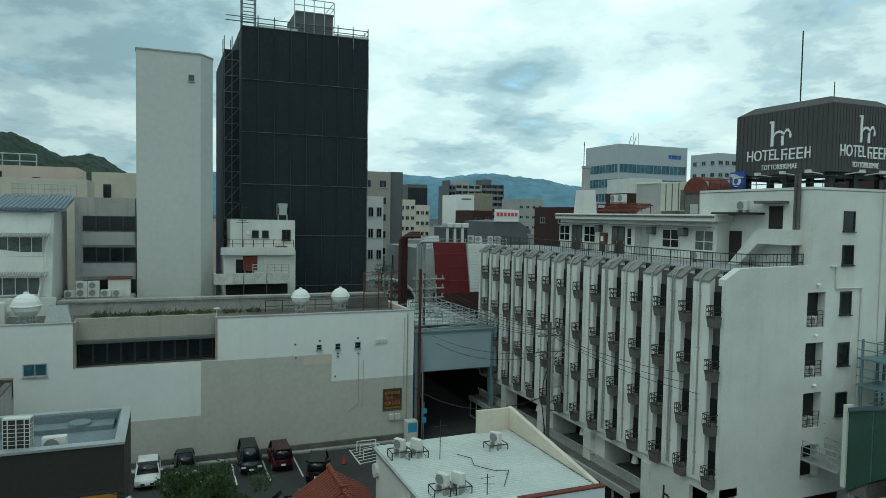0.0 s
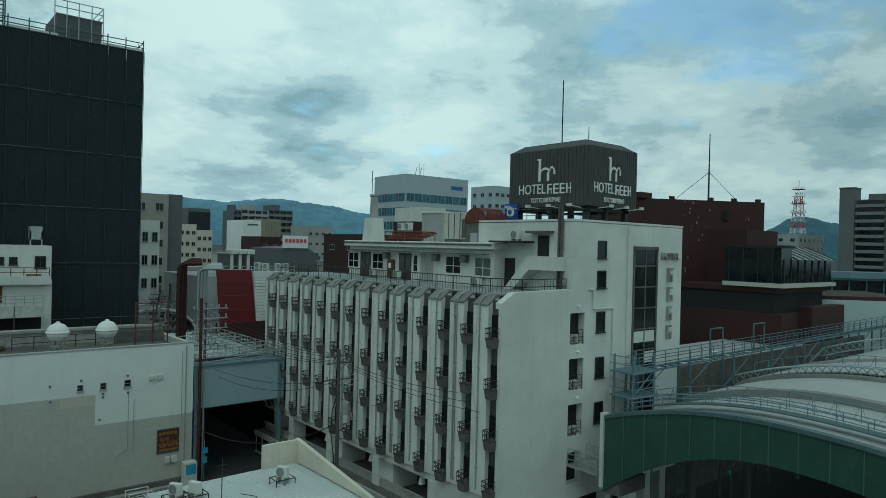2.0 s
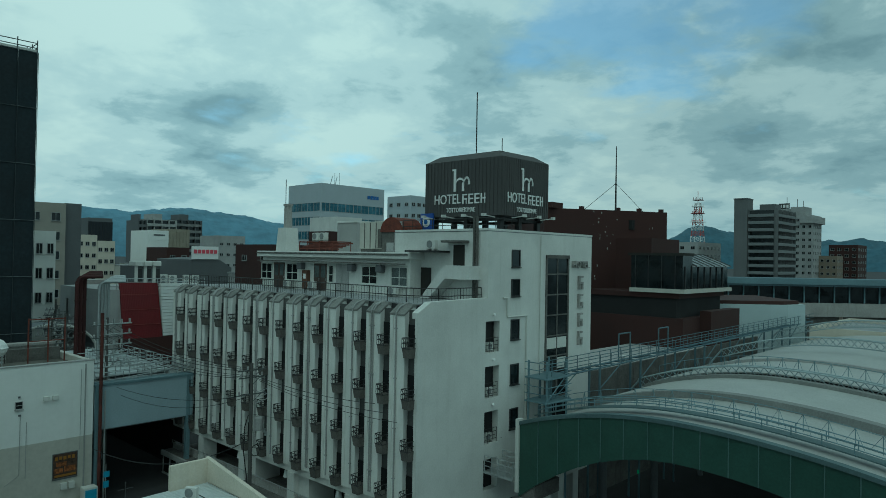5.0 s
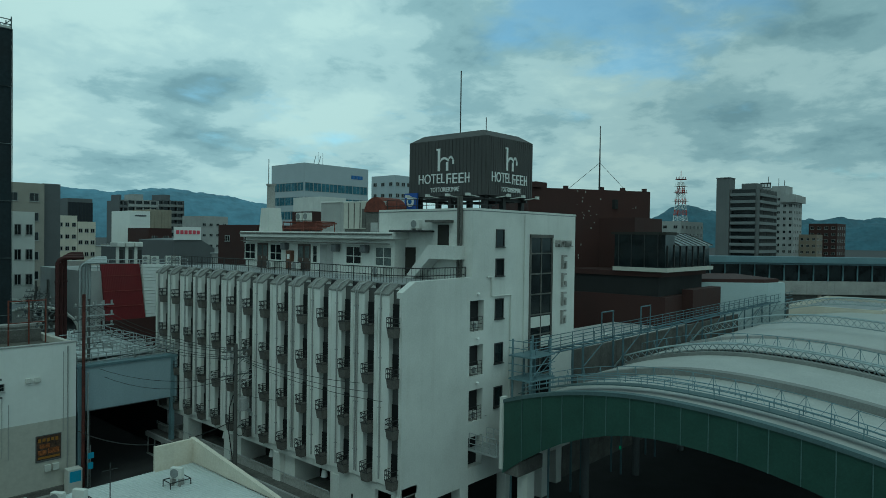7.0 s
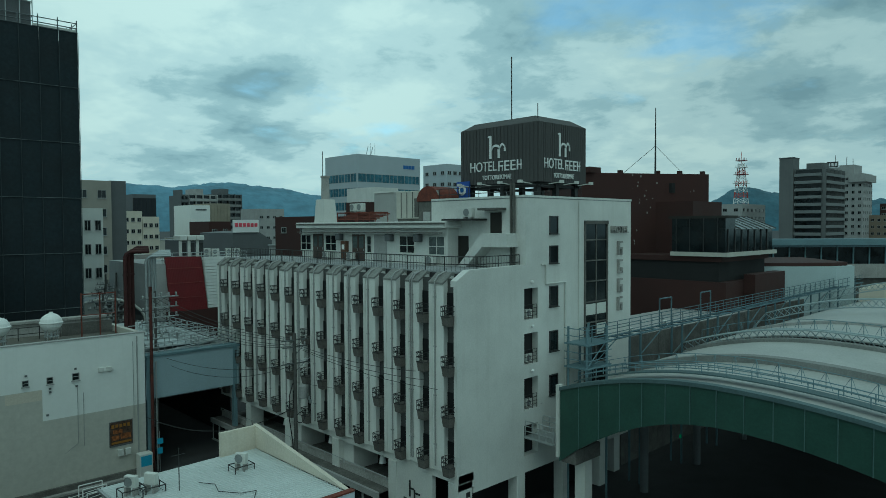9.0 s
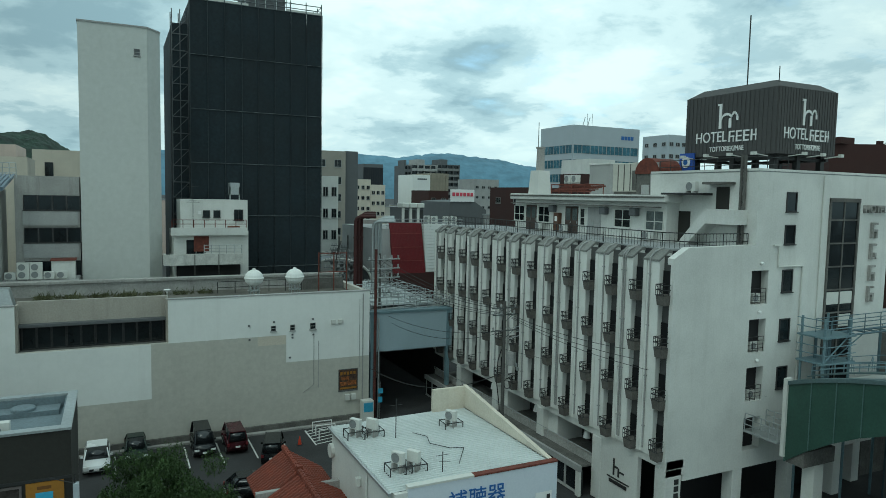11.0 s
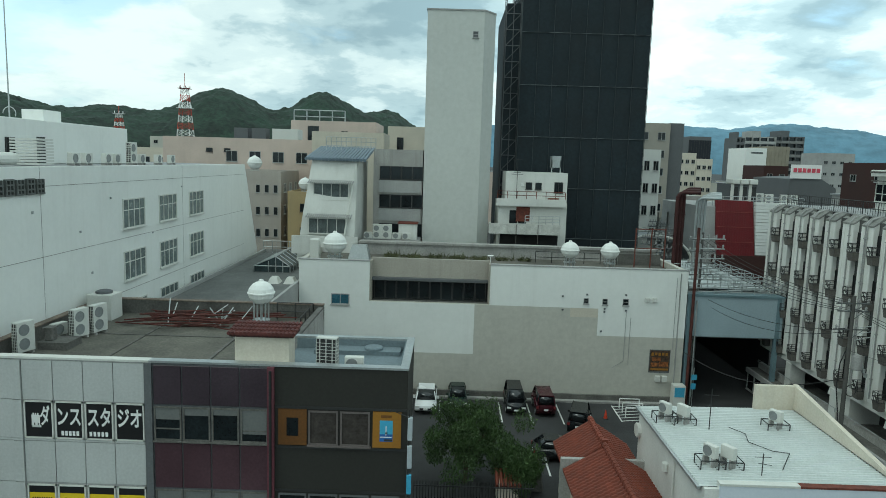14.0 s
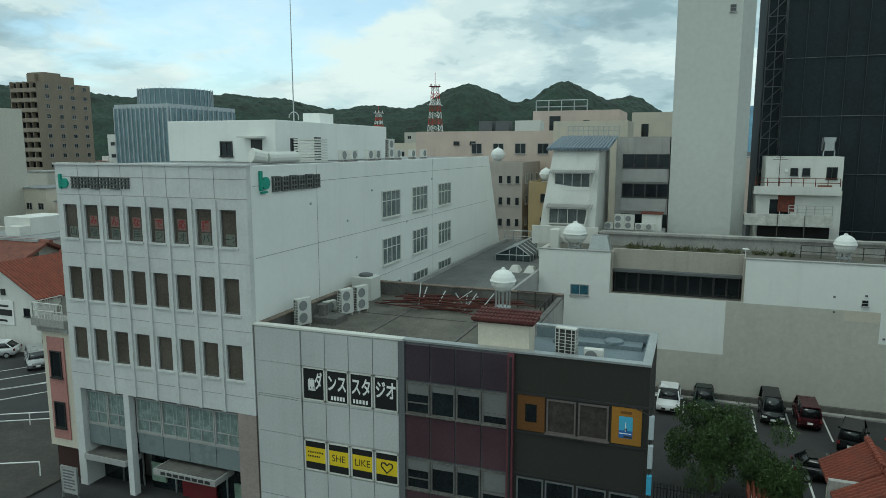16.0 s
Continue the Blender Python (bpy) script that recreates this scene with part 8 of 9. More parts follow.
# ---- the town beyond ----
def far_building(name, label, x0, x1, y0, y1, top, wall, cols=0, rows=0, floor=3.1, w=1.6, h=1.4, west=0, glass_mat=None, east=0):
    t = block(name, label, x0, x1, y0, y1, top, wall, parapet=0.6)
    for j in range(rows):
        z = top - floor * (j + 1) + 0.8
        for i in range(cols):
            window(t, x0 + (x1 - x0) * (i + 0.5) / cols, y0, z, w, h, "s", 2, 0, M_GREYB, glass_mat, 0.08)
        for i in range(west):
            window(t, x0, y0 + (y1 - y0) * (i + 0.5) / west, z, w, h, "w", 2, 0, M_GREYB, glass_mat, 0.08)
        for i in range(east):
            window(t, x1, y0 + (y1 - y0) * (i + 0.5) / east, z, w, h, "e", 2, 0, M_GREYB, glass_mat, 0.08)
    return t


def balcony_block(name, label, x0, x1, y0, y1, top, wall, floors, floor=2.9, bays=6, west=3, rail=None, face="s"):
    """A block of flats: dark sheets on the wall paint the shaded storeys behind solid balcony fronts, and fins between
    the flats.
    """
    t = thing(name, label, "building", at=((x0 + x1) / 2, (y0 + y1) / 2, 0))
    boxes("wall", wall, t, (x0, x1, y0, y1, 0, top))
    boxes("roof_room", wall, t, (x0 + (x1 - x0) * 0.3, x0 + (x1 - x0) * 0.6, y0 + 2, y1 - 2, top, top + 2.6))
    for j in range(floors):
        z = top - floor * (j + 1)
        # thin dark glass sheet laid on the wall as the storey's shadow
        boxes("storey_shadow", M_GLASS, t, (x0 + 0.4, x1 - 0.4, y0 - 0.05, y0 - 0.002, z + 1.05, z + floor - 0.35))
        boxes("balcony", rail or wall, t, (x0 + 0.2, x1 - 0.2, y0 - 1.3, y0 - 1.15, z, z + 1.05), (x0 + 0.2, x1 - 0.2, y0 - 1.3, y0 - 0.06, z - 0.12, z))
        for i in range(west if face != "w" else 0):
            y = y0 + (y1 - y0) * (i + 0.5) / west
            window(t, x0, y, z + 1.0, 1.4, 1.3, "w", 2, 0, M_GREYB, None, 0.08)
        if face == "w":
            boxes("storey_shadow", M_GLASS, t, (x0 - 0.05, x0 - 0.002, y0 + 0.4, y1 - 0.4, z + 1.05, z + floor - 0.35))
            boxes("balcony", rail or wall, t, (x0 - 1.3, x0 - 1.15, y0 + 0.2, y1 - 0.2, z, z + 1.05), (x0 - 1.3, x0 - 0.06, y0 + 0.2, y1 - 0.2, z - 0.12, z))
        if face == "e":
            for i in range(west):
                window(t, x1, y0 + (y1 - y0) * (i + 0.5) / west, z + 1.0, 1.4, 1.3, "e", 2, 0, M_GREYB, None, 0.08)
    boxes("fin", wall, t, *[(x0 + (x1 - x0) * k / bays - 0.12, x0 + (x1 - x0) * k / bays + 0.12, y0 - 1.25, y0 - 0.06, top - floor * floors, top) for k in range(bays + 1)])
    return t


def lattice_tower(x, y, z0, z1, wide, label, platforms):
    t = thing("lattice_tower", label, "tower", at=(x, y, z0))
    n = 8
    for colour, odd in ((mat("tower_red", (0.45, 0.05, 0.03), 0.6), 0), (M_LETTER, 1)):
        bm = bmesh.new()
        for k in range(n):
            if k % 2 != odd:
                continue
            za, zb = z0 + (z1 - z0) * 0.8 * k / n, z0 + (z1 - z0) * 0.8 * (k + 1) / n
            ra, rb = wide * (1 - 0.62 * k / n) / 2, wide * (1 - 0.62 * (k + 1) / n) / 2
            corners = ((-1, -1), (1, -1), (1, 1), (-1, 1))
            for i, (cx, cy) in enumerate(corners):
                dx, dy = corners[(i + 1) % 4]
                tube(bm, (x + cx * ra, y + cy * ra, za), (x + cx * rb, y + cy * rb, zb), 0.16, 4)
                tube(bm, (x + cx * ra, y + cy * ra, za), (x + dx * rb, y + dy * rb, zb), 0.09, 4)
                tube(bm, (x + dx * ra, y + dy * ra, za), (x + cx * rb, y + cy * rb, zb), 0.09, 4)
        if not odd:
            tube(bm, (x, y, z0 + (z1 - z0) * 0.8), (x, y, z1), 0.12, 5)
        part("red_section" if not odd else "white_section", bm, colour, t)
    for f in platforms:
        bm = bmesh.new()
        zz, r = z0 + (z1 - z0) * f, wide * (1 - 0.7 * f) / 2 + 0.9
        box(bm, x - r, x + r, y - r, y + r, zz, zz + 0.2)
        for k in range(6):
            a = k * math.pi / 3
            tube(bm, (x + r * math.cos(a), y + r * math.sin(a), zz), (x + r * math.cos(a), y + r * math.sin(a), zz + 1.3), 0.12, 4)
        part("platform", bm, M_REDSTEEL if platforms.index(f) % 2 else M_LETTER, t)
    return t


def build_town():
    M_FLATS = mat("flats_grey", (0.15, 0.155, 0.155), 0.9, vary=0.15, scale=0.1, streak=0.3, dirt=(0.1, 0.1, 0.1))
    # blue-banded office
    t = thing("banded_office", "pale office tower with blue glass bands", "building", at=(110, 141, 0))
    bm = bmesh.new()
    south = [(99.6, 0), (120.1, 0), (120.1, 37.2), (99.6, 37.2)]
    a = [bm.verts.new((x, 134.2, z)) for x, z in south]
    b = [bm.verts.new((x, 148, z)) for x, z in south]
    bm.faces.new(a), bm.faces.new(b[::-1])
    for k in range(4):
        bm.faces.new((a[k], b[k], b[(k + 1) % 4], a[(k + 1) % 4]))
    bmesh.ops.recalc_face_normals(bm, faces=bm.faces)
    part("wall", bm, M_BLUEBAND, t)
    for z in (30.4, 26.9, 23.4, 19.9):
        for k in range(8):
            window(t, 101.0 + 2.5 * k, 134.2, z, 2.45, 2.1, "s", 2, 0, M_GREYB, M_GLASS_B, 0.05, False)
        for k in range(5):
            window(t, 99.6, 135.8 + 2.5 * k, z, 2.45, 2.1, "w", 2, 0, M_GREYB, M_GLASS_B, 0.05, False)
    bm = bmesh.new()
    for k in range(4):
        box(bm, 114.3 + 1.0 * k, 115.1 + 1.0 * k, 134.1, 134.198, 34.3, 35.2)
    part("name_bar", bm, M_BLUE, t, "blue bars in place of the name")
    bm = bmesh.new()
    for x in (106.5, 108):
        tube(bm, (x, 140, 37), (x + 0.9, 140, 40), 0.1, 5), tube(bm, (x + 1.6, 140, 37), (x + 1.6, 140, 41), 0.06, 5)
    part("roof_mast", bm, M_METAL, t)
    far_building("white_office", "white office block behind the sign", 150, 160, 155, 166, 38.6, M_BLUEBAND, 4, 5, 3.6, 1.6, 1.2, 3)
    far_building("low_white_block", "plain white roof block", 92, 99, 118, 128, 27.5, M_WHITE, 0, 0)
    # maroon brick block with a mast, and the dark glass pavilion by it
    t = thing("maroon_block", "maroon tiled blank block with roof mast", "building", at=(80, 48, 0))
    bm = bmesh.new()
    prism(bm, [(70.4, 48.6), (85.4, 39.5), (93, 52), (78, 61)], 0, 26.0)
    part("wall", bm, M_BROWNB, t)
    bm = bmesh.new()
    tube(bm, (79.0, 43.5, 26), (79.0, 43.5, 34.3), 0.12, 6, 0.05)
    tube(bm, (79.0, 43.5, 29.5), (75.5, 46.0, 26), 0.03, 4), tube(bm, (79.0, 43.5, 29.5), (82.5, 41.5, 26), 0.03, 4)
    part("mast", bm, M_DMETAL, t)
    bm = bmesh.new()
    for f in (0.0, 0.12, 0.3, 0.6, 0.78, 0.97):
        x, y = 70.6 + 14.7 * f, 48.7 - 9.0 * f
        box(bm, x, x + 0.5, y, y + 0.5, 26, 26.4)
    box(bm, 70.6, 73.0, 47.6, 50.0, 26, 26.7)
    part("roof_stub", bm, M_BROWNB, t)
    boxes("vent_opening", M_DARK, t, (80.55, 81.3, 42.0, 42.6, 23.6, 24.8))
    rnd = random.Random(4)
    bm = bmesh.new()
    for k in range(26):
        f = rnd.choice((0.43, 0.45, 0.5, 0.55, 0.86, 0.88)) + rnd.uniform(-0.05, 0.05)
        x, y = 70.4 + 15.0 * f, 48.6 - 9.1 * f
        z = rnd.uniform(20.5, 25.7) if rnd.random() < 0.8 else rnd.uniform(17, 20)
        h = rnd.uniform(0.03, 0.28)
        v = box(bm, -rnd.uniform(0.02, 0.1), rnd.uniform(0.02, 0.1), -0.01, 0.004, z, z + h)
        m = pose(x, y, 0, 0, 0, -31.2)
        for q in v:
            q.co = m @ q.co
    part("peeled_patch", bm, M_CONC, t, "pale peeled patches on the tile")
    p = thing("glass_pavilion", "dark glass restaurant pavilion with sloped roof", "building", at=(80.5, 34.5, 0))
    boxes("base", M_BROWNB, p, (72.9, 86.3, 31.7, 44, 0, 13.2))
    boxes("terrace_parapet", M_BROWNB, p, (77.5, 86.35, 30.4, 31.69, 0, 13.9))
    # recess wall near black, so its shade comes from the colour
    boxes("balcony_recess", M_DARK, p, (73.1, 85.8, 32.6, 44, 13.2, 15.4))
    boxes("storey", M_BROWNB, p, (72.9, 86.0, 32.2, 44, 15.4, 16.0))
    boxes("white_band", M_BEIGE, p, (72.5, 86.4, 31.4, 38, 16.0, 16.45))
    boxes("glass_wall", M_GLASS, p, (72.9, 86.0, 31.8, 38, 16.45, 19.0), (72.9, 75.4, 31.8, 38, 19.0, 20.2))
    pieces("glass_mullion", M_DMETAL, p, *[(73.4 + 1.8 * k, 73.5 + 1.8 * k, 31.7, 31.8, 16.45, 19.0) for k in range(7)], *[(72.82, 72.9, 32.6 + 1.6 * k, 32.7 + 1.6 * k, 16.45, 20.2) for k in range(4)])
    boxes("flat_roof", M_BROWN, p, (72.8, 85.5, 34.6, 38.4, 20.2, 20.5), (72.8, 75.5, 31.6, 34.6, 20.2, 20.5))
    for k in range(6):
        bm = bmesh.new()
        xa, xb, da, db = 76.0 + 1.72 * k, 77.6 + 1.72 * k, 75.7 + 1.62 * k, 77.2 + 1.62 * k
        v = [bm.verts.new(q) for q in ((xa, 31.5, 19.05), (xb, 31.5, 19.05), (db, 34.6, 20.45), (da, 34.6, 20.45))]
        w = [bm.verts.new(q.co - Vector((0, 0, 0.08))) for q in v]
        bm.faces.new(v), bm.faces.new(w[::-1])
        for i in range(4):
            bm.faces.new((v[i], w[i], w[(i + 1) % 4], v[(i + 1) % 4]))
        # the sky mirrored in the glass is put into this pale grey
        part("skylight_pane", bm, mat("skylight_sheet", (0.2, 0.22, 0.22), 0.25, vary=0.15, bump=0), p, "pale sloping skylight pane")
    bm = bmesh.new()
    for k in range(7):
        tube(bm, (75.95 + 1.72 * k, 31.45, 19.05), (75.65 + 1.62 * k, 34.6, 20.48), 0.07, 4)
    part("roof_bar", bm, M_DMETAL, p, "dark skylight bars")
    boxes("rear_storey", M_BROWNB, p, (79, 87, 38.5, 46, 13.2, 22.4))
    # flats to the east
    t = balcony_block("apartment_block", "grey slab of flats with long balconies", 288, 311, 88.2, 98.4, 41.3, M_FLATS, 11, 2.9, 5, 4, mat("grey_balcony", (0.2, 0.21, 0.21), 0.85), "w")
    boxes("stair_tower", M_FLATS, t, (286.4, 293, 98.45, 103.7, 0, 45.7))
    boxes("stair_tower_cap", M_DGREY, t, (286.2, 293.2, 98.3, 103.9, 45.7, 46.1))
    t = far_building("hotel_tower", "pale hotel tower with small windows", 336, 350, 86.9, 97, 41.0, M_GREYB, 5, 9, 3.0, 1.2, 1.3, 4)
    boxes("crown", M_GREYB, t, (334.5, 351, 85.6, 92.0, 37.9, 41.0))
    boxes("upper_storey", M_GREYB, t, (337, 348, 90.6, 96.6, 41.6, 45.6), (336.8, 340, 96.7, 102, 36, 44.8))
    boxes("name_board", M_DMETAL, t, (336.6, 336.79, 96.9, 101.6, 44.9, 47.4))
    boxes("name_bar", M_LETTER, t, *[(336.5, 336.59, 97.3 + 1.4 * k, 98.3 + 1.4 * k, 45.4, 46.8) for k in range(3)])
    for y, zz in ((92, 48.5), (94.5, 49.5), (99, 50.5)):
        bm = bmesh.new()
        tube(bm, (340, y, 44.5), (340, y, zz), 0.12, 4)
        part("aerial", bm, M_DMETAL, t)
    lattice_tower(297, 123.3, 26, 51, 5, "red and white lattice radio tower", [0.45, 0.6, 0.72, 0.84])
    far_building("tower_base_block", "white block under the radio tower", 285, 310, 118, 132, 27.5, M_GREYB, 6, 3, 3.4, 1.8, 1.4, 3)
    far_building("dark_flats", "dark brown flats beyond the station", 360, 378, 74.2, 86.2, 28.2, M_BROWNB, 4, 7, 3.0, 1.6, 1.3, 4)
    far_building("beige_flats", "beige block beyond the station", 346, 357, 79.5, 89.2, 22.8, M_TAN, 4, 5, 3.0, 1.2, 1.2, 4)
    # elevated station
    s = thing("station_viaduct", "elevated railway station with blue-grey roof", "station", at=(120, 33, 0))
    m = pose(112.7, 41.5, 0, 0, 0, -46)

    def along(name, material, *dims, label=""):
        bm = bmesh.new()
        for d in dims:
            box(bm, *d)
        bmesh.ops.transform(bm, matrix=m, verts=bm.verts)
        return part(name, bm, material, s, label)

    along("viaduct", M_CONC_D, (-30, 120, 0, 12, 0, 12.6))
    along("platform_wall", M_GLASS, (-30, 120, 0.4, 11, 12.6, 15.9))
    along("platform_column", M_TEAL, *[(-30 + 2.5 * k, -29.8 + 2.5 * k, 0.2, 0.39, 12.6, 15.9) for k in range(60)])
    along("platform_roof", mat("blue_grey_roof", (0.09, 0.14, 0.165), 0.6, vary=0.15), (-30, 120, -1.2, 12, 15.9, 17.0))
    along("roof_edge", M_TEAL, (-30, 120, -1.4, -1.21, 16.2, 17.15))
    along("parapet", M_CONC, (-30, 120, -0.8, -0.05, 11.0, 13.2))
    t = thing("white_hall", "low pale blue-white hall with maroon roof edge", "building", at=(90, 32, 0))
    bm = bmesh.new()
    prism(bm, [(84.6, 34.7), (92.2, 26.55), (95.4, 25.4), (106, 35), (94, 46)], 0, 14.3)
    part("wall", bm, mat("ice_white_wall", (0.43, 0.5, 0.51), 0.7, vary=0.06), t)
    bm = bmesh.new()
    prism(bm, [(85.2, 34.7), (92.4, 27.1), (95.4, 26.2), (105.5, 35), (94, 45.5)], 14.3, 14.75)
    part("roof_edge", bm, M_BROWNB, t)
    far_building("low_shop_row", "low cream shops beside the canopy", 92, 112, 14, 24, 11.2, M_CREAM, 6, 2, 3.2, 1.8, 1.4, 3)
    far_building("low_shop_row", "low grey shops beside the canopy", 98, 120, 2, 12, 10.0, M_GREYB, 6, 2, 3.2, 1.8, 1.4, 3)
    # the street beyond the arcade
    t = far_building("beige_tower", "beige street-side tower with square windows", 33.5, 39.6, 124, 136, 26.9, mat("taupe_wall", (0.33, 0.31, 0.27), 0.9, streak=0.2), 2, 7, 3.2, 1.4, 1.4, 0)
    boxes("dark_side", M_DGREY, t, (39.6, 42.2, 124.5, 136, 0, 27.6))
    far_building("narrow_white", "narrow white street-side building", 27.6, 30.2, 98, 108, 21.5, M_WHITE, 2, 5, 3.2, 0.8, 1.4, 0)
    far_building("cream_block", "cream block with rows of windows", 60.4, 68.4, 190, 202, 23.3, M_CREAM, 5, 4, 3.1, 1.0, 1.1, 0)
    block("roof_room_block", "cream lift room above the window rows", 61.4, 64.1, 190.5, 196, 26.3, M_CREAM, 23.3)
    far_building("cream_side_block", "cream stepped side block", 68.5, 73, 190, 202, 21.8, M_CREAM, 3, 3, 3.1, 1.0, 1.1, 0)
    t = far_building("black_glass_tower", "black glass office tower", 85.6, 93.4, 246, 258, 30.5, M_DGREY, 0, 0)
    boxes("glass_skin", mat("black_curtain_glass", (0.012, 0.016, 0.022), 0.5, bump=0), t, (85.5, 93.5, 245.9, 245.99, 0, 29.8))
    boxes("glass_rib", M_DMETAL, t, *[(85.6 + 0.9 * k, 85.68 + 0.9 * k, 245.8, 245.89, 5, 29.8) for k in range(9)])
    balcony_block("apartment_block", "grey flats with stacked balconies far off", 140.9, 153.7, 300, 314, 34.8, M_DGREY, 9, 2.9, 4, 0, mat("mid_grey_balcony", (0.2, 0.2, 0.195), 0.85))
    balcony_block("apartment_block", "pale grey flats with stacked balconies far off", 127.3, 140.6, 298, 312, 34.2, M_GREYB, 9, 2.9, 4, 0, mat("pale_grey_balcony", (0.36, 0.36, 0.35), 0.85))
    t = balcony_block("apartment_block", "dark end block of the far flats", 123.7, 127.1, 298, 310, 33.6, M_DGREY, 9, 2.9, 2, 0)
    t = far_building("white_sheet_block", "white panelled block in the middle distance", 82, 87.7, 190, 202, 25.2, M_WHITE2, 0, 0)
    pieces("sheet", M_WHITE2, t, *[(82.0, 87.7, 189.9, 189.99, 12.0 + 1.1 * k, 13.04 + 1.1 * k) for k in range(11)])
    boxes("name_bar", M_DGREY, t, (83.4, 86.6, 189.84, 189.89, 24.3, 24.7))
    t = far_building("ribbed_block", "beige ribbed sheet block beside the white one", 87.8, 94, 190, 202, 25.8, mat("tan_sheet", (0.3, 0.27, 0.21), 0.8, vary=0.2, streak=0.4), 0, 0)
    pieces("sheet_rib", mat("tan_sheet", (0.3, 0.27, 0.21), 0.8), t, *[(88.0 + 1.0 * k, 88.12 + 1.0 * k, 189.88, 189.99, 10, 25.8) for k in range(6)])
    t = far_building("brown_block", "brick block with a dark flat roof", 70.8, 76.3, 154, 165, 20.2, M_BROWNB, 2, 1, 3.0, 1.2, 1.0, 0)
    far_building("grey_block", "grey office with paired windows", 109.6, 119.2, 202, 214, 24.8, M_GREYB, 4, 3, 3.4, 1.2, 0.9, 0)
    far_building("dark_roof_block", "dark low block behind the hotel", 62, 70, 96, 108, 20.6, M_BROWNB, 3, 1, 3.0, 1.5, 1.0, 2)
    far_building("roof_hut_block", "maroon upper room on a low block", 76, 80, 100, 106, 23.4, M_BROWNB, 0, 0)
    t = thing("gabled_hall", "grey gabled hall with white sign board", "building", at=(73, 136, 0))
    bm = bmesh.new()
    a = [bm.verts.new((x, 134, z)) for x, z in ((66.8, 0), (76, 0), (76, 16.5), (72.5, 18.6), (66.8, 18.2))]
    b = [bm.verts.new((v.co.x, 150, v.co.z)) for v in a]
    bm.faces.new(a), bm.faces.new(b[::-1])
    for k in range(5):
        bm.faces.new((a[k], b[k], b[(k + 1) % 5], a[(k + 1) % 5]))
    bmesh.ops.recalc_face_normals(bm, faces=bm.faces)
    part("wall", bm, M_DGREY, t)
    boxes("sign_board", M_LETTER, t, (66.8, 72.7, 133.7, 133.99, 18.3, 21.0))
    boxes("sign_bar", mat("pink_red_sign", (0.6, 0.08, 0.12), 0.5), t, *[(67.2 + 0.9 * k, 67.85 + 0.9 * k, 133.6, 133.69, 19.5, 20.3) for k in range(6)])
    # west side, beyond the office
    t = balcony_block("apartment_block", "tan tower of flats with stepped roof", -196.4, -185.5, 152, 170, 39.2, M_TAN, 11, 2.95, 4, 4, mat("tan_balcony", (0.28, 0.24, 0.19), 0.85), "e")
    boxes("lift_room", M_TAN, t, (-194, -187.3, 155, 161, 39.2, 42.3))
    t = far_building("glass_office", "blue glass office with round upper storey", -134.5, -118, 130, 155, 29.3, M_BLUEBAND, 0, 0)
    boxes("curtain_wall", mat("pale_glass_skin", (0.16, 0.24, 0.27), 0.25, vary=0.15, bump=0), t, (-134.4, -118.1, 129.8, 129.99, 4, 28.9), (-118.0 + 0.01, -117.8, 130.2, 154.8, 4, 28.9))
    boxes("glass_fin", M_BLUEBAND, t, *[(-134.4 + 1.36 * k, -134.2 + 1.36 * k, 129.5, 129.79, 4, 29.2) for k in range(13)], *[(-117.79, -117.5, 130.2 + 1.9 * k, 130.4 + 1.9 * k, 4, 29.2) for k in range(13)])
    bm = bmesh.new()
    lathe(bm, (-127, 143, 29.3), [(9, 0), (9, 4.6), (8.6, 4.7)], 32)
    part("round_storey", bm, mat("pale_glass_skin", (0.16, 0.24, 0.27), 0.25, vary=0.15, bump=0), t)
    bm = bmesh.new()
    for k in range(40):
        a0 = 2 * math.pi * k / 40
        tube(bm, (-127 + 9.1 * math.cos(a0), 143 + 9.1 * math.sin(a0), 29.3), (-127 + 9.1 * math.cos(a0), 143 + 9.1 * math.sin(a0), 34.2), 0.1, 4)
    part("round_fin", bm, M_BLUEBAND, t)
    far_building("grey_tower", "plain beige tower block at the street", -146, -126, 82, 98.7, 26.5, M_BEIGE, 0, 0)
    far_building("white_flats", "white block with parking decks", -150, -136, 142, 156, 22.5, M_WHITE, 3, 5, 3.2, 2.6, 1.0, 0, None, 3)
    lattice_tower(-116, 300, 24, 54, 6, "red and white lattice mast on the ridge town", [0.5, 0.78])
    lattice_tower(-150, 310, 22, 40, 5, "small red and white lattice mast", [0.8])
    far_building("mast_block", "beige block under the mast", -130, -100, 296, 312, 26, M_BEIGE, 6, 2, 3.2, 1.8, 1.4, 0)
    far_building("beige_block", "wide beige block beyond the office", -75, -44, 120, 134, 19.8, M_CREAM, 8, 3, 3.2, 1.8, 1.4, 0)


build_town()


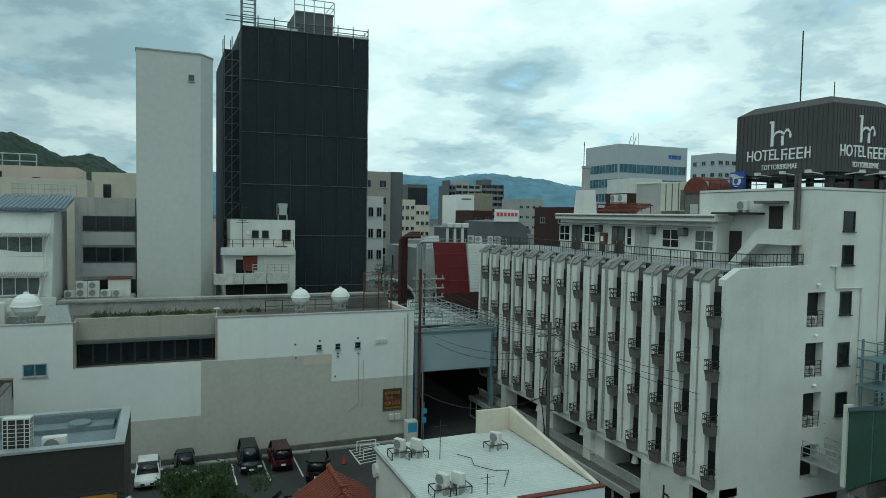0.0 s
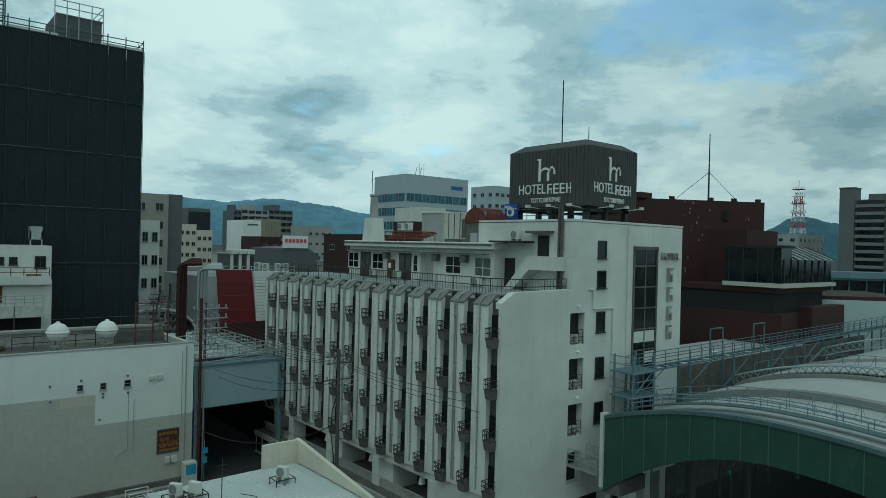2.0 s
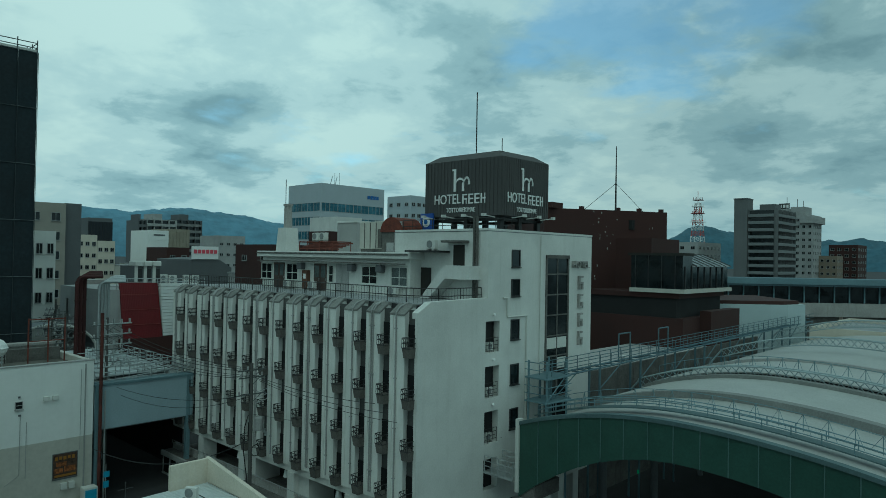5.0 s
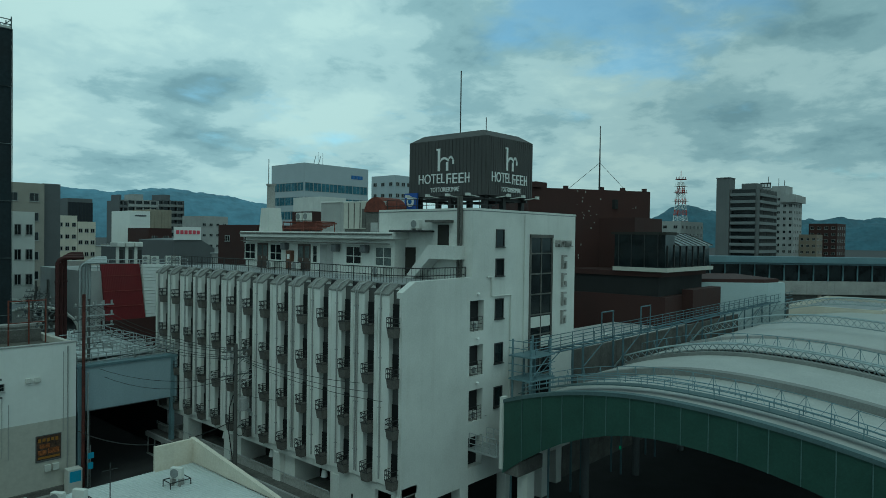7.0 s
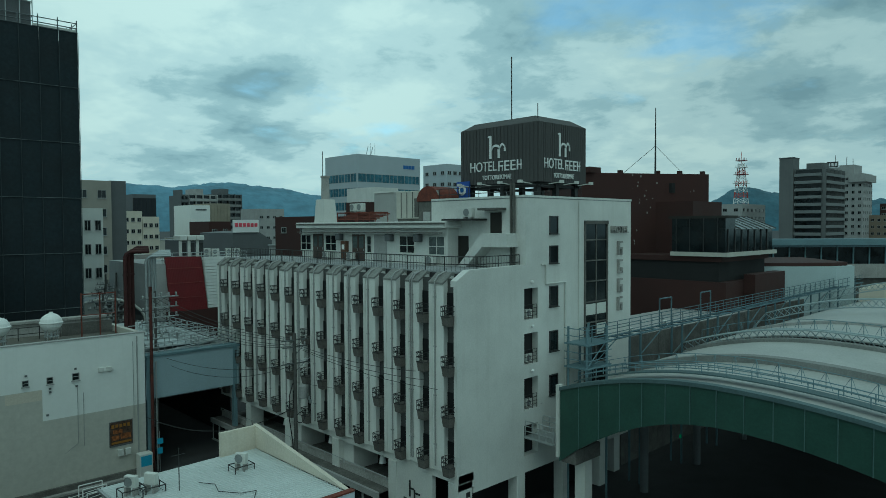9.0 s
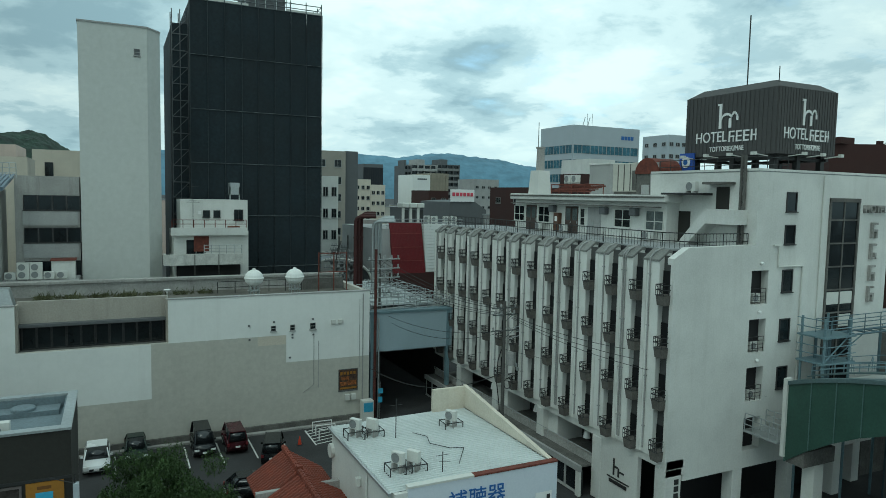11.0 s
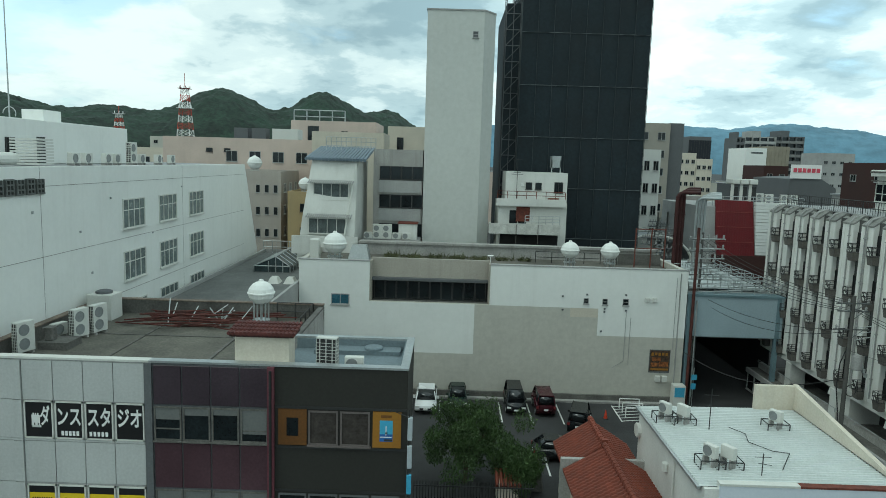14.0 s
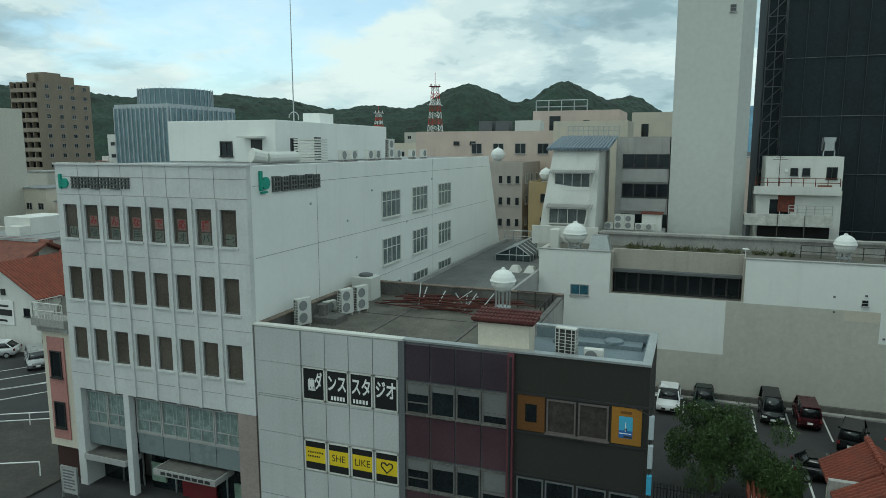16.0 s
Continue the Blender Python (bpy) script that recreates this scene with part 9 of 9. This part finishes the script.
def build_low_town():
    """The low houses that fill the distance, well under the skyline."""
    rnd = random.Random(77)
    walls = (M_WHITE, M_CREAM, M_GREYB, M_BEIGE, M_CONC, M_PINK)
    zones = [(31, 60, 145, 330, 15, 26), (60, 150, 90, 420, 17, 60), (-260, -60, 90, 420, 15, 60), (120, 420, -10, 90, 12, 40), (-160, -60, 45, 90, 9, 16), (-60, 20, 125, 420, 17, 36), (150, 420, 120, 400, 16, 40)]
    for x0, x1, y0, y1, top, count in zones:
        for k in range(count):
            w, d, h = rnd.uniform(6, 14), rnd.uniform(6, 12), rnd.uniform(5, top)
            x, y = rnd.uniform(x0, x1), rnd.uniform(y0, y1)
            wall = walls[rnd.randrange(6)]
            t = thing("town_building", rnd.choice(("low pale town building with flat roof", "small town building with plain walls", "weathered low block in the town")), "building", "low town buildings", at=(x, y, 0))
            boxes("wall", wall, t, (x - w / 2, x + w / 2, y - d / 2, y + d / 2, 0, h))
            boxes("roof", M_GREYROOF if rnd.random() < 0.7 else M_REDTILE, t, (x - w / 2 - 0.2, x + w / 2 + 0.2, y - d / 2 - 0.2, y + d / 2 + 0.2, h, h + 0.3))
            if rnd.random() < 0.5:
                boxes("roof_room", walls[rnd.randrange(6)], t, (x - w / 4, x + w / 8, y - d / 4, y + d / 4, h + 0.3, h + 2.4))
            n = max(1, int(w / 3))
            for j in range(int(h / 3.2)):
                for i in range(n):
                    window(t, x - w / 2 + w * (i + 0.5) / n, y - d / 2, 1.0 + 3.2 * j, 1.5, 1.3, "s", 2, 0, M_GREYB, None, 0.08)


build_low_town()


# ---- hills ----
def hills(name, label, radius, depth, az0, az1, bumps, material, nr, na, rough, base=0.0):
    """A range seen from the town: ridge height by bearing, from a few rounded summits."""
    bm = bmesh.new()
    rows = []
    for i in range(nr + 1):
        f = i / nr
        r = radius + depth * (f - 0.5)
        row = []
        for j in range(na + 1):
            az = az0 + (az1 - az0) * j / na
            ridge = base + max(sum(h * math.exp(-(((az - c) / s) ** 2)) for c, h, s in bumps), 0)
            prof = math.sin(math.pi * f) ** 0.8
            x, y = -r * math.sin(radians(az)), r * math.cos(radians(az))
            z = ridge * prof + rough * prof * (noise.noise((x * 0.012, y * 0.012, 3)) + 0.55 * noise.noise((x * 0.05, y * 0.05, 7)) + 0.35 * noise.noise((x * 0.17, y * 0.17, 1)))
            row.append(bm.verts.new((x, y, z - 2)))
        rows.append(row)
    for a, b in zip(rows, rows[1:]):
        for j in range(na):
            bm.faces.new((a[j], a[j + 1], b[j + 1], b[j]))
    ob = finish(name, bm, material, smooth=rough < 3)
    return tagged(ob, label, "hill", kind="structure")


hills("wooded_hill", "dark green wooded hills behind the town", 950, 420, -2, 72, [(18.4, 74, 4.6), (10.2, 72, 3.4), (4.8, 44, 2.6), (26.5, 34, 3.6), (33, 38, 5), (39, 42, 5), (48, 50, 6), (57, 52, 6), (66, 48, 7), (0.5, 20, 2.5)], M_FOREST, 50, 520, 7.0, 32)
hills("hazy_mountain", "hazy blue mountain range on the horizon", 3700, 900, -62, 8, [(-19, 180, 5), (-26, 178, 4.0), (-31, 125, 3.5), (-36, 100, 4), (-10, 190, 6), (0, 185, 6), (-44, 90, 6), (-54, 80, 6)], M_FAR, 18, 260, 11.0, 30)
# far hills: wood colour shifted to blue to paint the haze
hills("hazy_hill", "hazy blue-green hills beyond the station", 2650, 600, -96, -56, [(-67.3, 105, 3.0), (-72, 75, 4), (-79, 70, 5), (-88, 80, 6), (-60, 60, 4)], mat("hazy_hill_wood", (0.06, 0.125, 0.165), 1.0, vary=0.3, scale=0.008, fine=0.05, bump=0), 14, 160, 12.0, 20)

# ---- the side street west of the office ----
def build_side_street():
    bm = bmesh.new()
    prism(bm, [(-58, 20), (-34.5, 20), (-34.5, 40), (-37, 40)], 0, 0.12)
    tagged(finish("pavement", bm, mat("paving_bricks", (0.06, 0.056, 0.05), 0.95, vary=0.35, scale=0.8, fine=5)), "grey brick paving at the corner", "pavement", kind="structure")
    bm = bmesh.new()

    def stripe(a, b, w):
        (ax, ay), (bx, by) = a, b
        d = Vector((bx - ax, by - ay, 0)).normalized()
        nx, ny = -d.y * w / 2, d.x * w / 2
        prism(bm, [(ax - nx, ay - ny), (bx - nx, by - ny), (bx + nx, by + ny), (ax + nx, ay + ny)], 0.003, 0.008)

    stripe((-60, 36), (-46, 55), 0.15), stripe((-57.5, 35), (-43.5, 54), 0.15), stripe((-55, 33.6), (-41, 52.6), 0.15), stripe((-53, 36.4), (-50.2, 39.8), 0.35)
    stripe((-52, 33), (-47, 40), 0.15)
    tagged(finish("lane_marking", bm, M_LINE), "white lane lines on the side street", "road marking", kind="structure")
    f = thing("street_railing", "white tubular pedestrian railing along the pavement", "railing", at=(-45, 31, 0))
    railing("rail", f, [(-52, 28.5), (-45.5, 31.3), (-41.4, 33.6), (-38.5, 37)], 0.0, 1.0, M_LETTER, 2.4, 2, 0.04)
    railing("rail", f, [(-42, 24.2), (-36.0, 27.2)], 0.0, 1.0, M_LETTER, 3.0, 1, 0.04)
    # pink pilaster building
    p = thing("pink_building", "narrow pink building with cream trim and balcony", "building", at=(-34.5, 32, 0))
    boxes("wall", M_CREAM, p, (-35.7, -33.45, 27.9, 40, 1.9, 9.3))
    boxes("pink_panel", mat("dusty_pink_wall", (0.42, 0.2, 0.18), 0.85, streak=0.3, dirt=(0.22, 0.13, 0.12)), p, (-35.3, -34.0, 27.82, 27.899, 2.4, 8.6))
    boxes("cornice", M_CONC, p, (-36.0, -33.42, 27.5, 30, 9.3, 9.75), (-35.85, -33.43, 27.7, 30, 8.95, 9.3))
    boxes("base", M_BROWNB, p, (-35.5, -33.5, 28.1, 40, 0, 1.9))
    for z in (6.2, 3.1):
        window(p, -34.65, 27.82, z, 0.85, 1.6, "s", 1)
    railing("balcony_rail", p, [(-35.9, 29.6), (-35.9, 27.6), (-33.6, 27.6)], 9.75, 0.9, M_AC, 0.5, 2, 0.03, 0.25)
    bm = bmesh.new()
    a = [bm.verts.new(q) for q in ((-35.6, 28.6, 9.75), (-33.5, 28.6, 9.75), (-33.5, 31.5, 13.2), (-35.0, 31.5, 13.2))]
    b = [bm.verts.new(v.co + Vector((0, 1.2, 0))) for v in a]
    bm.faces.new(a), bm.faces.new(b[::-1])
    for k in range(4):
        bm.faces.new((a[k], b[k], b[(k + 1) % 4], a[(k + 1) % 4]))
    bmesh.ops.recalc_face_normals(bm, faces=bm.faces)
    part("raking_roof", bm, M_CONC_D, p)
    v = thing("notice_board", "grey framed notice board standing at the office corner", "notice board", at=(-32.1, 26.0, 0))
    boxes("board", M_GREYB, v, (-32.7, -31.6, 25.97, 26.03, 0.4, 1.85))
    boxes("frame", M_METAL, v, (-32.76, -31.54, 25.95, 26.05, 1.85, 1.92), (-32.76, -31.54, 25.95, 26.05, 0.33, 0.4), (-32.76, -32.7, 25.95, 26.05, 0.0, 1.85), (-31.6, -31.54, 25.95, 26.05, 0.0, 1.85))
    boxes("text_bar", M_DGREY, v, *[(-32.6, -31.75 - 0.2 * (k % 3 == 1), 25.96, 25.969, 0.55 + 0.18 * k, 0.63 + 0.18 * k) for k in range(7)])
    # white clinic with red tiled roof, facing the street
    h = thing("tiled_clinic", "white gabled clinic with red tiled roof", "house", at=(-61, 48, 0))
    bm = bmesh.new()
    gable = [(-68, 0), (-57.6, 0), (-57.6, 5.6), (-62.6, 8.4), (-68, 6.6)]
    a = [bm.verts.new((x, 45.0, z)) for x, z in gable]
    b = [bm.verts.new((x, 53.0, z)) for x, z in gable]
    bm.faces.new(a), bm.faces.new(b[::-1])
    for k in range(5):
        bm.faces.new((a[k], b[k], b[(k + 1) % 5], a[(k + 1) % 5]))
    bmesh.ops.recalc_face_normals(bm, faces=bm.faces)
    part("wall", bm, M_WHITE, h)
    for (x0, z0), (x1, z1), nm in (((-62.6, 8.5), (-57.0, 5.4), "east"), ((-62.6, 8.5), (-68.4, 6.5), "west")):
        bm = bmesh.new()
        for k in range(26):
            y = 44.7 + 0.33 * k
            tube(bm, (x0, y, z0), (x1, y, z1), 0.17, 6)
        part("tile_slope", bm, M_REDTILE, h)
    boxes("sign_board", M_LETTER, h, (-65.5, -60.9, 44.9, 44.98, 2.6, 5.0))
    boxes("text_bar", M_DMETAL, h, (-65.2, -61.1, 44.86, 44.895, 3.5, 4.1), (-65.2, -61.5, 44.86, 44.895, 4.35, 4.55), (-64.8, -61.8, 44.86, 44.895, 2.9, 3.1))
    boxes("text_bar", M_DMETAL, h, *[(-65.6 + 0.8 * k, -65.05 + 0.8 * k, 44.9, 44.99, 5.5, 6.1) for k in range(5)])
    window(h, -59.2, 45.0, 3.6, 0.8, 0.8, "s", 1)
    window(h, -57.6, 48.5, 2.6, 2.2, 2.4, "e", 2)
    for x0, x1, y0, y1, zr in ((-84, -70, 52, 62, 8.6), (-70, -56, 58, 66, 9.6), (-56, -44, 60, 68, 9.2), (-92, -76, 66, 76, 9.0)):
        g = thing("tiled_house", "house with a weathered red-brown tiled roof", "house", at=((x0 + x1) / 2, (y0 + y1) / 2, 0))
        boxes("wall", M_CREAM, g, (x0 + 0.5, x1 - 0.5, y0 + 0.5, y1 - 0.5, 0, zr - 2.4))
        bm = bmesh.new()
        ym = (y0 + y1) / 2
        n = int((x1 - x0) / 0.45)
        for k in range(n):
            x = x0 + 0.45 * k
            tube(bm, (x, y0, zr - 2.3), (x, ym, zr), 0.24, 5), tube(bm, (x, ym, zr), (x, y1, zr - 2.3), 0.24, 5)
        tube(bm, (x0, ym, zr + 0.1), (x1, ym, zr + 0.1), 0.3, 6)
        part("tile_roof", bm, mat("old_red_tile", (0.19, 0.075, 0.055), 0.8, vary=0.35, scale=1.2), g)
    s = thing("car_port", "open steel car park frame in the side street", "car port", at=(-100, 80, 0))
    boxes("deck", M_GREYB, s, (-108, -92, 84, 96, 6.4, 6.9))
    boxes("column", M_METAL, s, *[(x, x + 0.4, y, y + 0.4, 0, 6.4) for x in (-108, -100, -92.4) for y in (84, 95.6)])
    car(-61.4, 43.0, -60, P_WHITE, "white hatchback parked before the clinic", 4.2, 1.7, 1.48)
    car(-55.4, 42.6, 55, P_SILVER, "silver estate car waiting in the side street", 4.2, 1.68, 1.5, "van")
    for x, y, sd in ((-55.6, 45.6, 41), (-54.0, 47.5, 42), (-57.0, 46.0, 43)):
        build_tree(x, y, 1.7, 0.7, "small dark shrub by the clinic wall", sd)


build_side_street()

# ---- utility poles and wires ----
def utility_pole(x, y, top, label, arms, yaw=0, box_z=None, base=0.0, r=0.16):
    t = thing("utility_pole", label, "utility pole", at=(x, y, base))
    bm = bmesh.new()
    tube(bm, (x, y, base), (x, y, top), r, 10, r * 0.65)
    part("shaft", bm, mat("pole_concrete", (0.1, 0.098, 0.092), 0.9, vary=0.2, streak=0.3), t)
    c, s = math.cos(radians(yaw)), math.sin(radians(yaw))
    for z, half in arms:
        bm = bmesh.new()
        tube(bm, (x - half * c, y - half * s, z), (x + half * c, y + half * s, z), 0.05, 5)
        tube(bm, (x, y, z - 0.6), (x + half * 0.7 * c, y + half * 0.7 * s, z), 0.03, 4)
        part("cross_arm", bm, mat("dull_steel", (0.16, 0.17, 0.17), 0.6, 0.4), t)
        bm = bmesh.new()
        for k in range(4):
            u = -half + 2 * half * (k + 0.3) / 3.6
            lathe(bm, (x + u * c, y + u * s, z + 0.05), [(0.05, 0), (0.09, 0.05), (0.05, 0.1), (0.09, 0.16), (0.04, 0.26)], 7)
        part("insulator", bm, M_GREYB, t)
    if box_z:
        bm = bmesh.new()
        lathe(bm, (x + 0.55 * c, y + 0.55 * s - 0.1, box_z), [(0.3, 0), (0.32, 0.06), (0.32, 0.85), (0.26, 0.95), (0.1, 1.0)], 14)
        part("transformer", bm, M_GREYB, t, "grey drum transformer")
        bm = bmesh.new()
        pts = [(x - 0.2, y, box_z + 1.2), (x - 0.5, y - 0.05, box_z + 0.4), (x - 0.55, y, box_z - 1.2), (x - 0.25, y, box_z - 3.2), (x - 0.22, y, base + 0.5)]
        for a, b in zip(pts, pts[1:]):
            tube(bm, a, b, 0.04, 5)
        ring = [(x + 0.35 + 0.35 * math.cos(k * 0.7), y - 0.1, box_z - 1.4 + 0.4 * math.sin(k * 0.7)) for k in range(10)]
        for a, b in zip(ring, ring[1:]):
            tube(bm, a, b, 0.03, 4)
        part("cable_drop", bm, M_DMETAL, t)
        bm = bmesh.new()
        for k in range(3):
            tube(bm, (x + 0.3, y, box_z + 1.9 + 0.4 * k), (x + 1.2 * c, y - 0.2, box_z + 2.2 + 0.35 * k), 0.025, 4)
            box(bm, x + 0.7 + 0.15 * k, x + 0.85 + 0.15 * k, y - 0.35, y - 0.15, box_z + 0.15 - 0.3 * k, box_z + 0.4 - 0.3 * k)
        part("switch_gear", bm, M_METAL, t)
    return t


def wire(a, b, sag=0.5, r=0.018, label="thin black overhead wire between poles"):
    t = thing("overhead_wire", label, "wire", "overhead wires", at=a)
    bm = bmesh.new()
    n = 10
    pts = [Vector(a).lerp(Vector(b), k / n) - Vector((0, 0, sag * 4 * (k / n) * (1 - k / n))) for k in range(n + 1)]
    for p, q in zip(pts, pts[1:]):
        tube(bm, p, q, r, 4)
    part("strand", bm, M_DMETAL, t)


utility_pole(26.0, 42.6, 11.8, "grey concrete utility pole beside the hotel street", [(11.3, 1.1), (10.8, 1.0), (9.6, 1.15)], 0, 7.0)
utility_pole(21.6, 57.2, 14.2, "utility pole with crossarms behind the store corner", [(13.6, 1.3), (12.6, 1.3), (11.6, 1.4), (10.6, 1.2)], 10)
for k in range(3):
    wire((25.1 + 0.7 * k, 42.6, 11.35), (20.9 + 0.6 * k, 57.2, 13.7), 0.7)
    wire((25.2 + 0.7 * k, 42.6, 10.85), (21.0 + 0.6 * k, 57.2, 12.7), 0.8)
for k in range(3):
    wire((25.4 + 0.6 * k, 42.6, 11.3 - 0.4 * k), (27.4, 31.0 - 1.0 * k, 10.6 - 0.4 * k), 0.35)
wire((26.0, 42.6, 9.6), (21.0, 56.8, 9.2), 0.9), wire((25.9, 42.6, 9.5), (21.4, 56.8, 8.6), 1.2)
wire((25.9, 42.6, 6.4), (19.9, 54.7, 4.4), 1.4, 0.03)
wire((26.1, 42.5, 8.2), (36.0, 27.9, 7.6), 0.35, 0.012)
rnd_pole = random.Random(31)
for k in range(9):
    yy = 71 + 3.6 * k
    xx = 21.6 + 0.33 * (yy - 71) + (1.3 if k % 2 else 0.0)
    utility_pole(xx, yy, 13.2 + rnd_pole.uniform(-1.2, 1.6), "grey utility pole along the far street", [(12.2, 1.2), (11.5, 1.2), (10.7, 1.0), (9.8, 0.9)], rnd_pole.uniform(-15, 15), 8.6 if k % 3 == 0 else None)
for k in range(9):
    yy = 71 + 3.6 * k
    for dx, zz in ((-0.7, 12.3), (0.5, 12.3), (-0.5, 11.6), (0.9, 10.8), (0.2, 9.9)):
        wire((21.6 + 0.33 * (yy - 71) + dx, yy, zz), (22.8 + 0.33 * (yy - 71) + dx, yy + 3.6, zz - 0.1), 0.25, 0.025)
for x, y in ((-72, 66), (-86, 74), (-66, 80), (-95, 60), (-48, 52)):
    utility_pole(x, y, 11.5, "grey utility pole in the side streets", [(11.0, 1.2), (10.2, 1.1)], 30)
